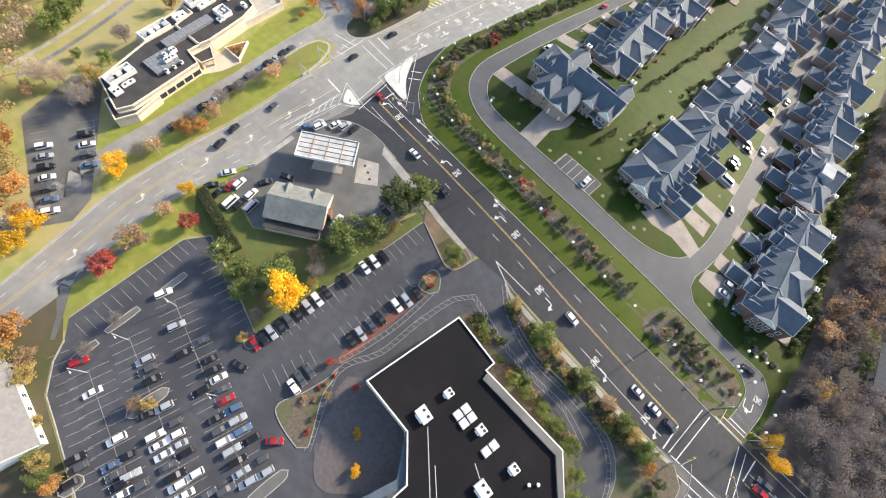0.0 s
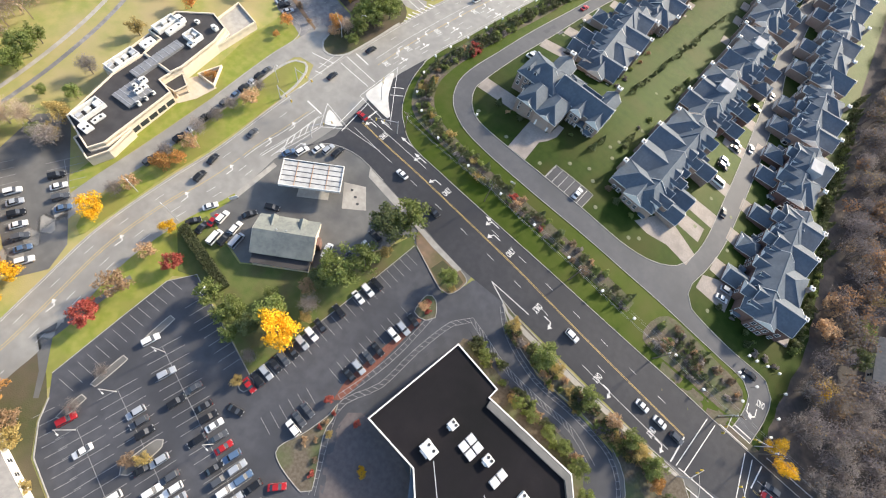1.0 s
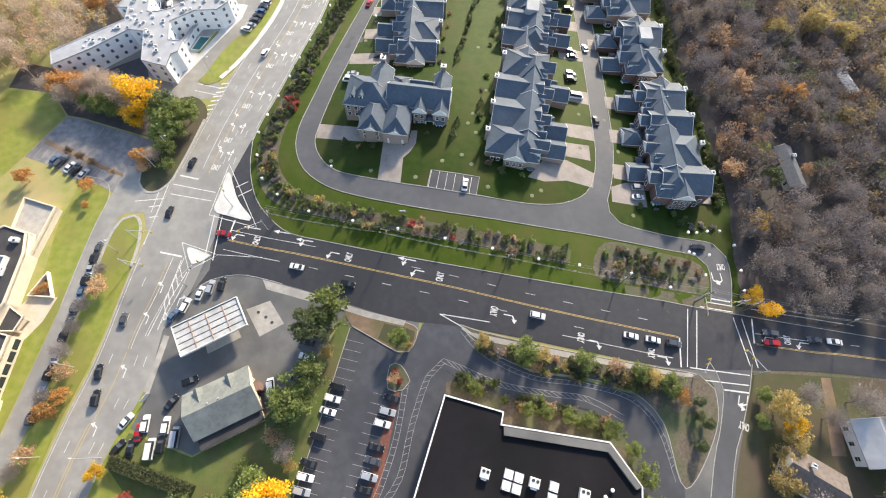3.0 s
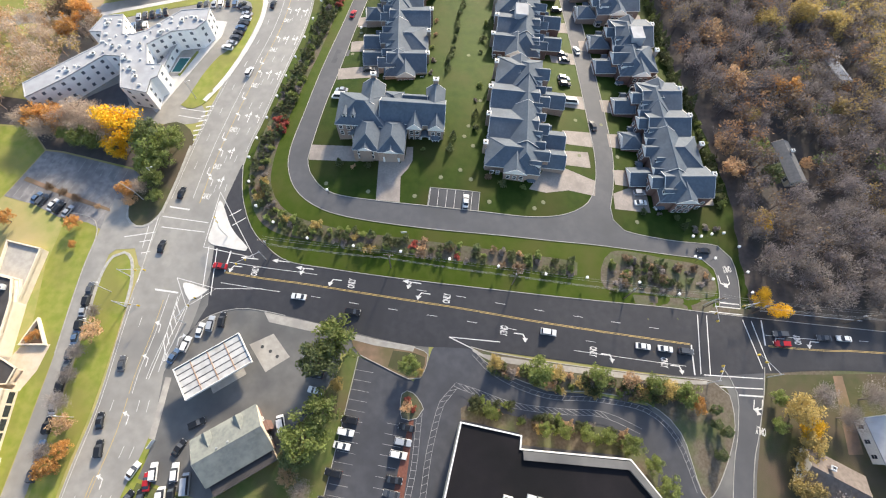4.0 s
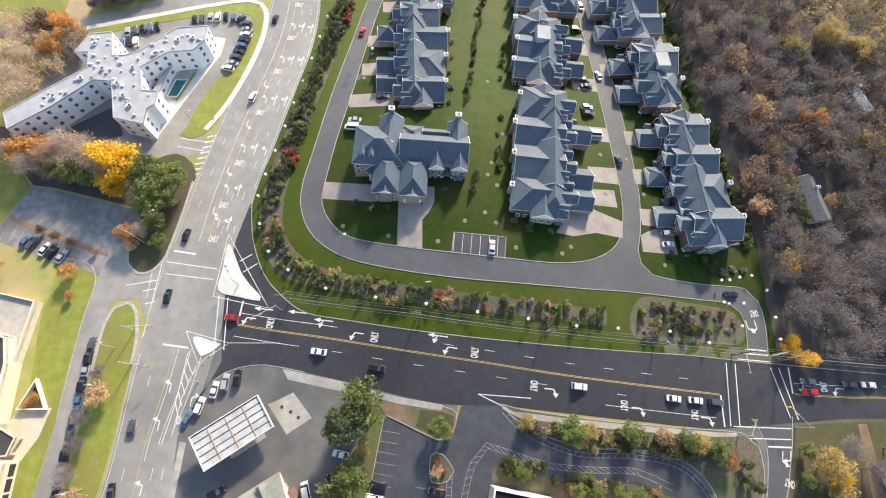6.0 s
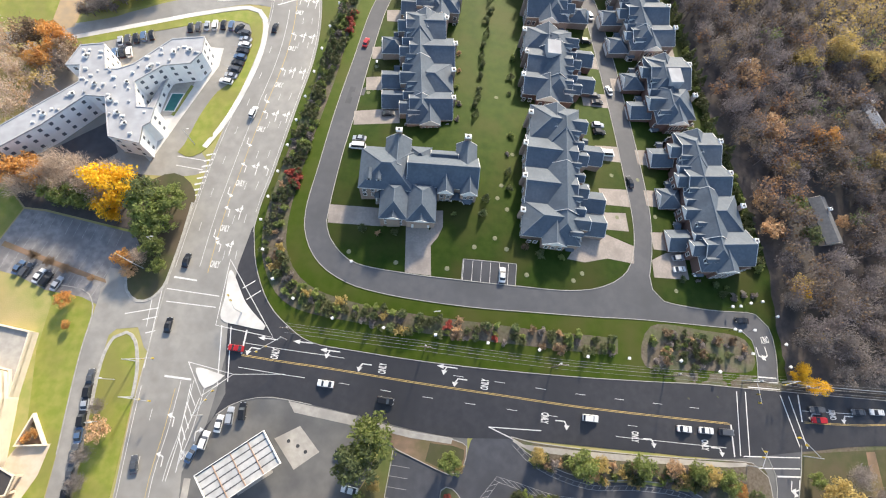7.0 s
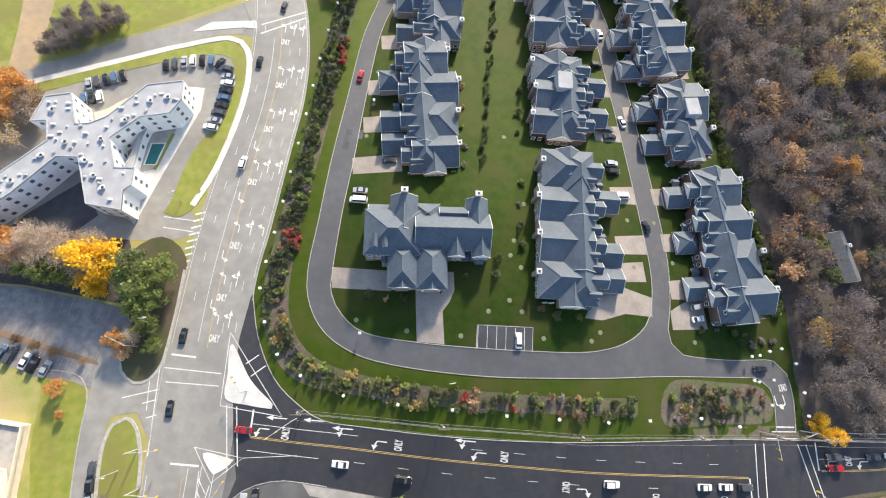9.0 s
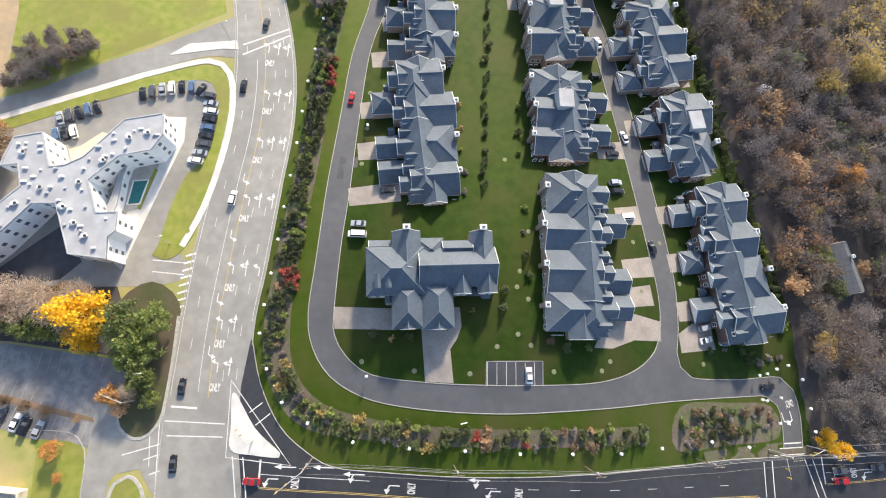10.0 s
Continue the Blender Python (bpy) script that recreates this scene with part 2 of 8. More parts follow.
def inside(x, y, poly):
    c = False
    for (x0, y0), (x1, y1) in zip(poly, poly[1:] + poly[:1]):
        if (y0 > y) != (y1 > y) and x < (x1 - x0) * (y - y0) / (y1 - y0) + x0:
            c = not c
    return c


def densify(poly, step):
    out = []
    for a, b in zip(poly, poly[1:] + poly[:1]):
        n = max(1, int(math.dist(a, b) / step))
        out += [(a[0] + (b[0] - a[0]) * k / n, a[1] + (b[1] - a[1]) * k / n) for k in range(n)]
    return out


from mathutils.geometry import delaunay_2d_cdt


def drape(name, poly, off, material, step=5.0, skirt=0.0, label="", category="", kind="structure", parent=None):
    """A sheet over the land inside an outline, off metres above it; skirt: how far its rim goes down."""
    if area_of(poly) < 0:
        poly = poly[::-1]
    rim = densify(poly, step)
    xs, ys = [p[0] for p in rim], [p[1] for p in rim]
    pts = [Vector(p) for p in rim]
    gx = math.ceil(min(xs) / step)
    while gx * step < max(xs):
        gy = math.ceil(min(ys) / step)
        while gy * step < max(ys):
            if inside(gx * step, gy * step, rim):
                pts.append(Vector((gx * step, gy * step)))
            gy += 1
        gx += 1
    n = len(rim)
    vs, _, fs, *_ = delaunay_2d_cdt(pts, [(i, (i + 1) % n) for i in range(n)], [list(range(n))], 1, 1e-4)
    bm = bmesh.new()
    bv = [bm.verts.new((v.x, v.y, h(v.x, v.y) + off)) for v in vs]
    for f in fs:
        face = bm.faces.new([bv[i] for i in f])
        if face.calc_area() > 0:
            face.normal_update()
            if face.normal.z < 0:
                face.normal_flip()
    if skirt:
        edge = [e for e in bm.edges if len(e.link_faces) == 1]
        res = bmesh.ops.extrude_edge_only(bm, edges=edge)
        for v in (g for g in res["geom"] if isinstance(g, bmesh.types.BMVert)):
            v.co.z -= skirt
    ob = part(name, bm, material, parent)
    return tagged(ob, label, category, kind=kind)


def kerb(line, width=0.2, height=0.17, name="kerb", material=None, closed=False, label="pale concrete kerb along the roadway"):
    """A kerb that steps up along a line."""
    bm = bmesh.new()
    p = densify(line, 4.0) if closed else densify(line + line[-2:0:-1], 4.0)
    if not closed:
        p = []
        for a, b in zip(line, line[1:]):
            n = max(1, int(math.dist(a, b) / 4.0))
            p += [(a[0] + (b[0] - a[0]) * k / n, a[1] + (b[1] - a[1]) * k / n) for k in range(n)]
        p.append(line[-1])
    rows, n = [], len(p)
    for i, (x, y) in enumerate(p):
        a, b = (p[i - 1], p[(i + 1) % n]) if closed else (p[max(i - 1, 0)], p[min(i + 1, n - 1)])
        d = Vector((b[0] - a[0], b[1] - a[1])).normalized()
        nx, ny, z = -d.y * width / 2, d.x * width / 2, h(x, y)
        rows.append([bm.verts.new(c) for c in ((x - nx, y - ny, z), (x - nx, y - ny, z + height), (x + nx, y + ny, z + height), (x + nx, y + ny, z))])
    for i in range(n if closed else n - 1):
        a, b = rows[i], rows[(i + 1) % n]
        for k in range(3):
            bm.faces.new((a[k], a[k + 1], b[k + 1], b[k]))
    return tagged(part(name, bm, material or M_KERB), label, "kerb", kind="structure")


def offset(line, d):
    out, n = [], len(line)
    for i, (x, y) in enumerate(line):
        a, b = line[max(i - 1, 0)], line[min(i + 1, n - 1)]
        t = Vector((b[0] - a[0], b[1] - a[1])).normalized()
        out.append((x - t.y * d, y + t.x * d))
    return out


def strips(name, runs, off, material, label, category="road marking", parent=None):
    """Flat painted lines: (points, width) each, cut to follow the land."""
    bm = bmesh.new()
    for line, w in runs:
        p = []
        for a, b in zip(line, line[1:]):
            n = max(1, int(math.dist(a, b) / 4.0))
            p += [(a[0] + (b[0] - a[0]) * k / n, a[1] + (b[1] - a[1]) * k / n) for k in range(n)]
        p.append(line[-1])
        left, right = offset(p, w / 2), offset(p, -w / 2)
        lv = [bm.verts.new((x, y, h(x, y) + off)) for x, y in left]
        rv = [bm.verts.new((x, y, h(x, y) + off)) for x, y in right]
        for i in range(len(p) - 1):
            bm.faces.new((rv[i], rv[i + 1], lv[i + 1], lv[i]))
    return tagged(part(name, bm, material, parent), label, category, kind="structure")


def along(line, s):
    """The point and heading s metres along a line."""
    for a, b in zip(line, line[1:]):
        d = math.dist(a, b)
        if s <= d:
            return a[0] + (b[0] - a[0]) * s / d, a[1] + (b[1] - a[1]) * s / d, math.degrees(math.atan2(b[1] - a[1], b[0] - a[0]))
        s -= d
    a, b = line[-2], line[-1]
    return b[0], b[1], math.degrees(math.atan2(b[1] - a[1], b[0] - a[0]))


def length(line):
    return sum(math.dist(a, b) for a, b in zip(line, line[1:]))


def dashes(line, start, stop, period=12.2, mark=3.05, w=0.13):
    out, s = [], start
    while s < min(stop, length(line)):
        a, b = along(line, s), along(line, s + mark)
        out.append(([a[:2], b[:2]], w))
        s += period
    return out


def piece(line, s0, s1, step=4.0):
    n = max(1, int((s1 - s0) / step))
    return [along(line, s0 + (s1 - s0) * k / n)[:2] for k in range(n + 1)]


# ---------------------------------------------------------------- land, roads and paving
def land():
    """One sheet of land out to the horizon: fine near the place, coarse beyond."""
    gx = sorted({-3000, -2000, -1200, -800, -500, -350, *range(-260, 281, 5), 350, 500, 800, 1200, 2000, 3000})
    gy = sorted({-3000, -2000, -1200, -800, -500, -300, *range(-180, 381, 5), 450, 600, 900, 1300, 2000, 3000})
    verts = [(x, y, h(x, y)) for y in gy for x in gx]
    n = len(gx)
    faces = [(j * n + i, j * n + i + 1, (j + 1) * n + i + 1, (j + 1) * n + i) for j in range(len(gy) - 1) for i in range(n - 1)]
    me = bpy.data.meshes.new("ground")
    me.from_pydata(verts, [], faces)
    me.materials.append(M_ROUGH)
    return tagged(new("ground", me), "rough autumn grass land rising to a low hill", "ground", kind="structure")


land()
MAIN_W = curve([(-97, -170), (-99.5, -75), (-102, -42), (-104, -20), (-102, 4), (-99, 24), (-97.5, 51), (-94, 82), (-90.5, 103), (-86.3, 126), (-80.5, 150), (-76, 167), (-73, 183), (-71.5, 200), (-72, 225), (-76, 270), (-84, 340)])
MAIN_E = curve([(-80, -170), (-86, -72), (-86.3, -53), (-88, -38), (-89.5, -22), (-87.5, -4), (-82.5, 14), (-81, 31), (-77, 43.6), (-74, 60), (-71, 82), (-69, 101), (-67, 112), (-64, 123), (-58, 150), (-54, 168), (-52.2, 185), (-52.5, 203), (-54.5, 222), (-58, 270), (-66, 340)])
SIDE_N = curve([(-69, 103), (-67.2, 90), (-62.5, 78), (-56, 70.5), (-48.5, 65.2), (-35.5, 62.2), (-18, 58.8), (-1, 56.1), (16, 53.9), (33.6, 52), (51.7, 50.4), (70.5, 48.9), (83.7, 47.3), (96.8, 45.8), (117, 43.4), (139, 40.8), (220, 31)])
SIDE_S = curve([(-80, 20), (-80.5, 34), (-77, 43.6), (-70.5, 49), (-62, 50.6), (-53.7, 49.3), (-34.8, 44.5), (-19.7, 40.2), (-8, 37.6), (3, 36.8), (12, 36), (31.6, 33.2), (48.7, 30.8), (74.8, 27.6), (100, 28.2), (134, 28), (220, 20)])
drape("road_main", MAIN_W + MAIN_E[::-1], 0.05, M_OLD, label="wide weathered grey asphalt highway with turn lanes", category="road")
side_w = [(-72.5, 52), (-73.5, 62), (-74, 76), (-72.6, 90), (-69.5, 102)]
drape("road_margin", [(-10, 41), (60, 29), (100, 26), (230, 17), (230, 47), (103, 50), (60, 53), (-10, 58)], 0.012, M_MULCH, step=10, label="worn bare margin along the side road", category="verge")
drape("road_side", SIDE_N + SIDE_S[:3:-1] + side_w, 0.065, M_NEW, label="freshly laid black asphalt side road", category="road")
kerb(MAIN_W)
kerb(offset(SIDE_N, 0.1))
kerb(MAIN_E[MAIN_E.index(min(MAIN_E, key=lambda p: abs(p[1] - 103))):])
kerb(piece(SIDE_S, 28, 56), label="pale kerb at the filling station corner")

# the loop road of the housing estate
LOOP_OUT = curve([(-20, 330), (-19, 270), (-22, 232), (-25.5, 215), (-33, 195), (-39, 170), (-44.5, 147), (-49, 125), (-52.5, 108), (-51.8, 98), (-47.3, 89.4), (-39, 83), (-29, 79.2), (-14.5, 75.8), (1.3, 73.2), (17.9, 71.5), (35.7, 70), (54, 68.9), (80, 66.4), (88, 65.3), (91.3, 62), (91.5, 56), (90, 49)])
LOOP_IN = curve([(-13, 330), (-12.5, 270), (-15.5, 232), (-18, 217), (-26.4, 197), (-32.4, 171), (-37.5, 145), (-41.5, 127), (-45, 107.5), (-45.3, 101), (-42.3, 94.4), (-35.4, 88.5), (-19.8, 84.5), (-4, 81.8), (12.3, 79.6), (29.7, 78), (42, 79.6), (50.5, 84.5), (54.2, 92), (55.8, 103), (55.8, 120), (56, 140), (56, 163), (55.2, 195), (52.6, 217), (51.5, 250), (52, 330)])
LOOP_E = curve([(60, 330), (59.5, 250), (59.3, 217), (61.5, 200), (62.9, 178), (63.4, 155), (63.4, 124), (62.9, 104), (60.5, 90), (58.3, 83), (58.6, 78.5), (62, 74.8), (77.6, 72), (88.5, 71.2), (95, 70.3), (98.6, 66), (98.9, 58), (97, 48.6)])
drape("loop_road", LOOP_OUT + LOOP_E[::-1] + LOOP_IN[::-1], 0.05, M_DRIVE, label="smooth grey asphalt loop road of the housing estate", category="road")
for poly in (((-39.6, 157), (-37.6, 156.4), (-39.4, 149), (-41.4, 149.4)), ((-35.2, 156), (-33.8, 156.4), (-34.6, 152.6), (-36.2, 152.6))):
    drape("asphalt_patch", list(poly), 0.058, M_LOT, label="dark asphalt repair patch in the loop road", category="road patch")
for line in (LOOP_OUT, LOOP_IN, LOOP_E):
    kerb(line)
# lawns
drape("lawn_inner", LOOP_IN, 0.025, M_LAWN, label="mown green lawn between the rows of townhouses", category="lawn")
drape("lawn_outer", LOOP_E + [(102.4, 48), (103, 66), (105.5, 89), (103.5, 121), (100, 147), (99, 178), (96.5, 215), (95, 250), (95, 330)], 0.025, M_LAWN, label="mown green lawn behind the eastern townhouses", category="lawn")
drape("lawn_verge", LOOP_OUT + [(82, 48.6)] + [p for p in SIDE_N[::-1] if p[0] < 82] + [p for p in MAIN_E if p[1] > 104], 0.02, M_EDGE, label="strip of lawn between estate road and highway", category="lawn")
drape("planting_bed", curve([(-36, 230), (-46, 193), (-52.5, 160), (-61.5, 124.7), (-66, 101.6), (-63.5, 86.7), (-55.2, 76.3), (-35.8, 70.6), (-18, 66.9), (16.5, 61.6), (43.4, 58.7), (44, 63), (17, 66.5), (-17, 72), (-35, 76.2), (-50, 82.5), (-57, 92), (-58, 104), (-54, 126), (-45.5, 160), (-39, 193), (-30, 230)], closed=True), 0.05, M_MULCH, label="bark-mulched shrub bed along the estate edge", category="planting bed")
drape("planting_bed", curve([(52, 55), (56, 67), (75, 65.3), (89, 62), (89, 52.5), (70, 53.3)], 3, True), 0.05, M_MULCH, label="mulched shrub bed beside the estate entrance", category="planting bed")
drape("verge_south", [(-81, 31)] + [p for p in MAIN_E if -170 < p[1] < 30][::-1] + [(-75, -170), (-78, -70), (-76.5, -56), (-76, -17), (-70, -13)], 0.02, M_VERGE, label="grass verge with leaf fall beside the highway", category="verge")

# forest floor to the east and north-west
FOREST_EDGE = [(94, 330), (95, 215), (97.5, 178), (98.5, 147), (102, 121), (104.5, 89), (101.5, 66), (100.5, 48.5)]
drape("forest_floor", FOREST_EDGE + [(101, 45.2), (117, 43.2), (139, 40.6), (260, 26), (260, 330)], 0.03, M_LITTER, step=10, label="brown leaf litter under bare autumn woods", category="forest floor")
drape("garden_ground", [(80, 27), (100, 27.6), (134, 27.4), (230, 18.6), (230, -60), (60, -60), (66, -20), (78, 5)], 0.018, M_GARDEN, step=10, label="leaf-strewn grass of the gardens by the side street", category="garden")

# side street to the south at the far junction
STREET_W, STREET_E = curve([(86, 30), (88.6, 22.5), (85.5, 11), (81.7, 1.6), (74, -25), (66, -60)]), curve([(99.5, 30), (96.9, 22.2), (92, 11), (87.5, 1.3), (80, -25), (72, -60)])
drape("street_south", STREET_W + STREET_E[::-1], 0.055, M_DRIVE, label="narrow grey asphalt side street", category="road")
kerb(STREET_W), kerb(STREET_E)

drape("street_shoulder", [(62, 28), (80, 28), (98.5, 29), (96.5, 21), (88, 0), (80, -26), (71, -60), (66, -60), (68, -10), (60, 19)], 0.04, M_STATION, label="dark worn asphalt edge of the side street", category="road")

# filling station forecourt
drape("road_shoulder", [(-82, 28), (-79, 40), (-77, 52), (-75, 66), (-68, 60), (-60, 56), (-30, 48), (-4, 40), (-4, 34), (-30, 36), (-60, 40)], 0.04, M_STATION, label="worn asphalt shoulder at the road corner", category="road")
drape("forecourt", [(-81.5, 10), (-82, 32), (-77.5, 42.5), (-71, 48), (-62, 49.6), (-54, 48.4), (-38, 44.3), (-29, 41.5), (-31, 30), (-46, 9), (-64, -2), (-83, 4)], 0.055, M_STATION, label="worn grey asphalt forecourt of the filling station", category="forecourt")
drape("pavement_station", [(-54.5, 49.2), (-35, 44.4), (-35.6, 41.8), (-52.6, 46)], 0.09, M_CONC, skirt=0.12, label="pale concrete pavement along the forecourt", category="pavement")
drape("pavement_station", [(-82.4, 14), (-81.2, 30.5), (-79.4, 30.3), (-80.6, 13.5)], 0.09, M_CONC, skirt=0.12, label="pale concrete pavement by the highway", category="pavement")
drape("grass_plot", [(-83, 3), (-64, -2.5), (-46, 8.5), (-31, 29.5), (-27.5, 37.5), (-24.5, 35), (-31.5, 3), (-37.5, -25), (-62, -15), (-70, -13), (-76, -15), (-86, -6)], 0.06, mat("plot_grass", (0.085, 0.115, 0.025), (0.12, 0.135, 0.04), 0.4, 0.95, bump=0.6, fine=3, patch=(0.12, 0.095, 0.045), patch_scale=0.08), label="overgrown grass plot behind the station shop", category="lawn")

# shopping centre car park and its lanes
LOT = [(-79, -54), (-77.4, -34), (-76, -19), (-71, -12.5), (-62, -16), (-38, -24.8), (-31.5, 3), (-24.8, 35), (-14.5, 31), (-8.5, 27.5), (-5, 31), (-3, 36.5), (0, 39.5), (8, 37.2), (16, 30), (30, 24.2), (45.5, 22.8), (60, 19.5), (68, 11), (72, -5), (70, -40), (40, -110), (-24, -110), (-36, -81), (-44.1, -77.9), (-56.6, -73), (-65.5, -69.7), (-71.7, -63.5), (-74.5, -58.5)]
drape("car_park", LOT, 0.06, M_LOT, label="dark blue-grey asphalt car park with faded stalls", category="car park")
kerb([(-36, -81), (-44.1, -77.9), (-56.6, -73), (-65.5, -69.7), (-71.7, -63.5), (-74.5, -58.5)], 0.3)
drape("hall_grounds", [(-88, -52), (-80, -55), (-74.8, -58.8), (-72, -63.9), (-65.8, -70.2), (-56.9, -73.5), (-44.5, -78.4), (-36.5, -81.6), (-25, -110), (-96, -110), (-90, -75)], 0.035, M_GARDEN, label="leaf-strewn grass round the white hall", category="lawn")
drape("hall_path", [(-90.5, -50), (-87.6, -38), (-85.4, -24), (-84, -24.4), (-85.6, -38), (-86.6, -48), (-80.6, -54.6), (-76.4, -60), (-77.4, -60.8), (-82, -55.6)], 0.05, M_STATION, label="narrow worn asphalt path along the verge", category="path")
kerb([(-79, -54), (-77.4, -34), (-76, -19), (-71, -12.5), (-62, -16), (-38, -24.8), (-31.5, 3), (-24.8, 35)])
drape("corner_bed", curve([(-24.3, 35.4), (-20, 33.2), (-9.8, 28.2), (-6.6, 28.4), (-4.6, 32), (-4.2, 35), (-8, 37), (-20, 39.5), (-27, 40)], 2, True), 0.2, M_SOIL, skirt=0.25, label="raised corner bed of bare reddish soil", category="planting bed")
drape("corner_lawn", [(-16, 31.8), (-9.8, 28.8), (-7, 29), (-5.2, 32), (-5, 34.2), (-8, 35.4), (-14.5, 36.4)], 0.215, M_GARDEN, label="small patch of grass in the corner bed", category="lawn")
kerb(curve([(-24.3, 35.4), (-20, 33.2), (-9.8, 28.2), (-6.6, 28.4), (-4.6, 32), (-4.2, 35), (-8, 37), (-20, 39.5)], 2), height=0.26)
drape("pavement_corner", [(-34, 43.6), (-20, 39.9), (-8, 37.4), (-8.6, 35.9), (-20, 38), (-33, 41.6)], 0.24, M_CONC, skirt=0.25, label="pale concrete pavement beside the side road", category="pavement")
BANK = curve([(8.5, 37), (16, 30.4), (30, 24.8), (45.5, 23.4), (60, 20.2), (68.6, 12), (72.5, -5), (84, 10), (86, 22), (82, 26), (60, 28.6), (35, 31.8), (14, 35.4)], 3, True)
drape("planted_bank", BANK, 0.15, M_MULCH, skirt=0.2, label="mulched bank of shrubs between road and service lane", category="planting bed")
kerb(BANK, closed=True)
drape("pavement_bank", [(9, 36.6), (12, 34.8), (31, 31.9), (48, 29.7), (74, 26.6), (80, 26.2), (80, 25.2), (74, 25.3), (48, 28), (31, 30.2), (14, 32.9), (9, 35.6)], 0.19, M_CONC, skirt=0.2, label="pale concrete pavement along the planted bank", category="pavement")

drape("mall_bed", [(5, 20), (9, 21.5), (20, 17.6), (34, 15.4), (46, 14), (55, 9.5), (60, 2), (58, -4), (49.6, 6.6), (21, 10), (21.3, 13), (5, 17)], 0.12, M_MULCH, skirt=0.15, label="mulched shrub bed along the shop wall", category="planting bed")

# across the highway: office drive, median, car parks, hotel ground
drape("median", curve([(-106, -24), (-111.5, -18), (-110.2, 3), (-108.8, 33), (-108.8, 57), (-108.2, 64), (-106.3, 69), (-103, 70.4), (-100, 67.7), (-98.2, 60), (-98.2, 50), (-100, 24), (-103, 4), (-105, -18)], 3, True), 0.15, M_VERGE, skirt=0.2, label="grass median with small autumn trees", category="verge")
OFFICE_DRIVE = curve([(-113, -60), (-115.8, -18), (-114, 8), (-112.2, 38), (-112, 60), (-110.6, 74), (-108.5, 90)])
drape("office_drive", offset(OFFICE_DRIVE, 3.2) + offset(OFFICE_DRIVE, -3.2)[::-1], 0.06, M_OLD, label="grey asphalt access drive by the office", category="road")
drape("office_junction", [(-112, 66), (-106, 71.5), (-100, 71.8), (-97.4, 66), (-94, 62), (-93.5, 86), (-101, 88), (-105, 92), (-113, 84)], 0.063, M_OLD, label="grey asphalt junction apron", category="road")
drape("office_lot", [(-150, -4), (-143, 3), (-118, -18), (-106, -28), (-103.5, -36), (-109, -44), (-146, -24)], 0.06, M_STATION, label="dark asphalt office car park", category="car park")
drape("north_lot", [(-141, 110.5), (-134.5, 109.6), (-107.3, 102), (-102.7, 97.5), (-104.7, 90), (-107, 84), (-113, 79), (-118, 81.5), (-128.5, 83.8), (-137.6, 88.5), (-149, 92)], 0.058, M_WORN, label="dark asphalt car park streaked by tree shadows", category="car park")
drape("west_lawn", [(-141.4, 110.8), (-149.4, 92), (-153, 84), (-175, 92), (-168, 122), (-150, 121)], 0.03, M_VERGE, label="sunlit grass beyond the car park", category="lawn")
drape("office_lawn", [(-128.4, 85.7), (-118.1, 83.6), (-114.9, 80.4), (-113.9, 76), (-114.8, 67), (-115.3, 56), (-115.5, 38), (-117.5, 8), (-119.2, -16), (-124, -15), (-124, 40), (-127, 66), (-126, 80)], 0.03, M_VERGE, label="sunlit lawn in front of the office", category="lawn")
kerb(curve([(-128.4, 85.9), (-118.1, 83.8), (-114.8, 80.4), (-113.8, 76), (-114.7, 67), (-115.2, 56), (-115.4, 38)], 2), 0.25)
HOTEL_LOT = curve([(-150, 173), (-118, 182.6), (-105, 186.6), (-96, 189), (-80, 191), (-76, 184), (-76.5, 172), (-80, 157), (-92.5, 139), (-95, 131), (-89.5, 131), (-87, 124), (-100, 122), (-150, 128)], 3)
drape("hotel_lot", HOTEL_LOT, 0.055, M_OLD, label="grey asphalt car park round the hotel", category="car park")
drape("hotel_verge", curve([(-150, 175.4), (-118, 185), (-105.5, 188.8), (-97, 191), (-80, 194.2), (-74.8, 189.8), (-74.2, 178), (-76.8, 163), (-83, 145), (-89.8, 133.5), (-94, 133), (-92.6, 139), (-82, 157), (-78.5, 172), (-78, 184), (-82, 188.6), (-96, 187.4), (-105, 185), (-118, 181.4), (-150, 171.6)], 3, True), 0.14, M_VERGE, skirt=0.2, label="curving grass verge round the hotel car park", category="verge")
drape("hotel_lawn", curve([(-95.5, 133.8), (-97.2, 131), (-94.2, 129.2), (-89.6, 130.5), (-84, 139), (-78.2, 160), (-78.4, 166), (-83.1, 159.4), (-87.1, 155.8), (-91.7, 146.1)], 2, True), 0.165, M_VERGE, skirt=0.2, label="broad grass island between hotel and highway", category="lawn")
HV = curve([(-150, 176.4), (-118, 186), (-105.8, 189.7), (-97, 192.2), (-80, 195.6), (-73.6, 190.4), (-73, 178), (-75.9, 163), (-82, 145), (-88.6, 132.8)], 3)
drape("pavement_hotel", offset(HV, 0.95) + offset(HV, -0.95)[::-1], 0.17, M_ISLAND, skirt=0.2, label="pale concrete pavement round the hotel verge", category="pavement")
drape("far_road", curve([(-230, 160), (-142, 179.8), (-119.4, 186.6), (-105.6, 190.8), (-91, 195), (-80, 197.4), (-71, 196)]) + curve([(-70, 213), (-84, 207), (-97.7, 201.5), (-111.4, 197), (-122, 192.4), (-142, 185.6), (-230, 167)]), 0.06, M_OLD, label="pale grey side road joining the highway", category="road")
drape("far_field", [(-74, 214), (-97, 203.5), (-122, 194), (-190, 178), (-230, 230), (-120, 330), (-86, 330), (-78, 270)], 0.03, M_VERGE, step=10, label="sunlit green field beyond the far road", category="field")
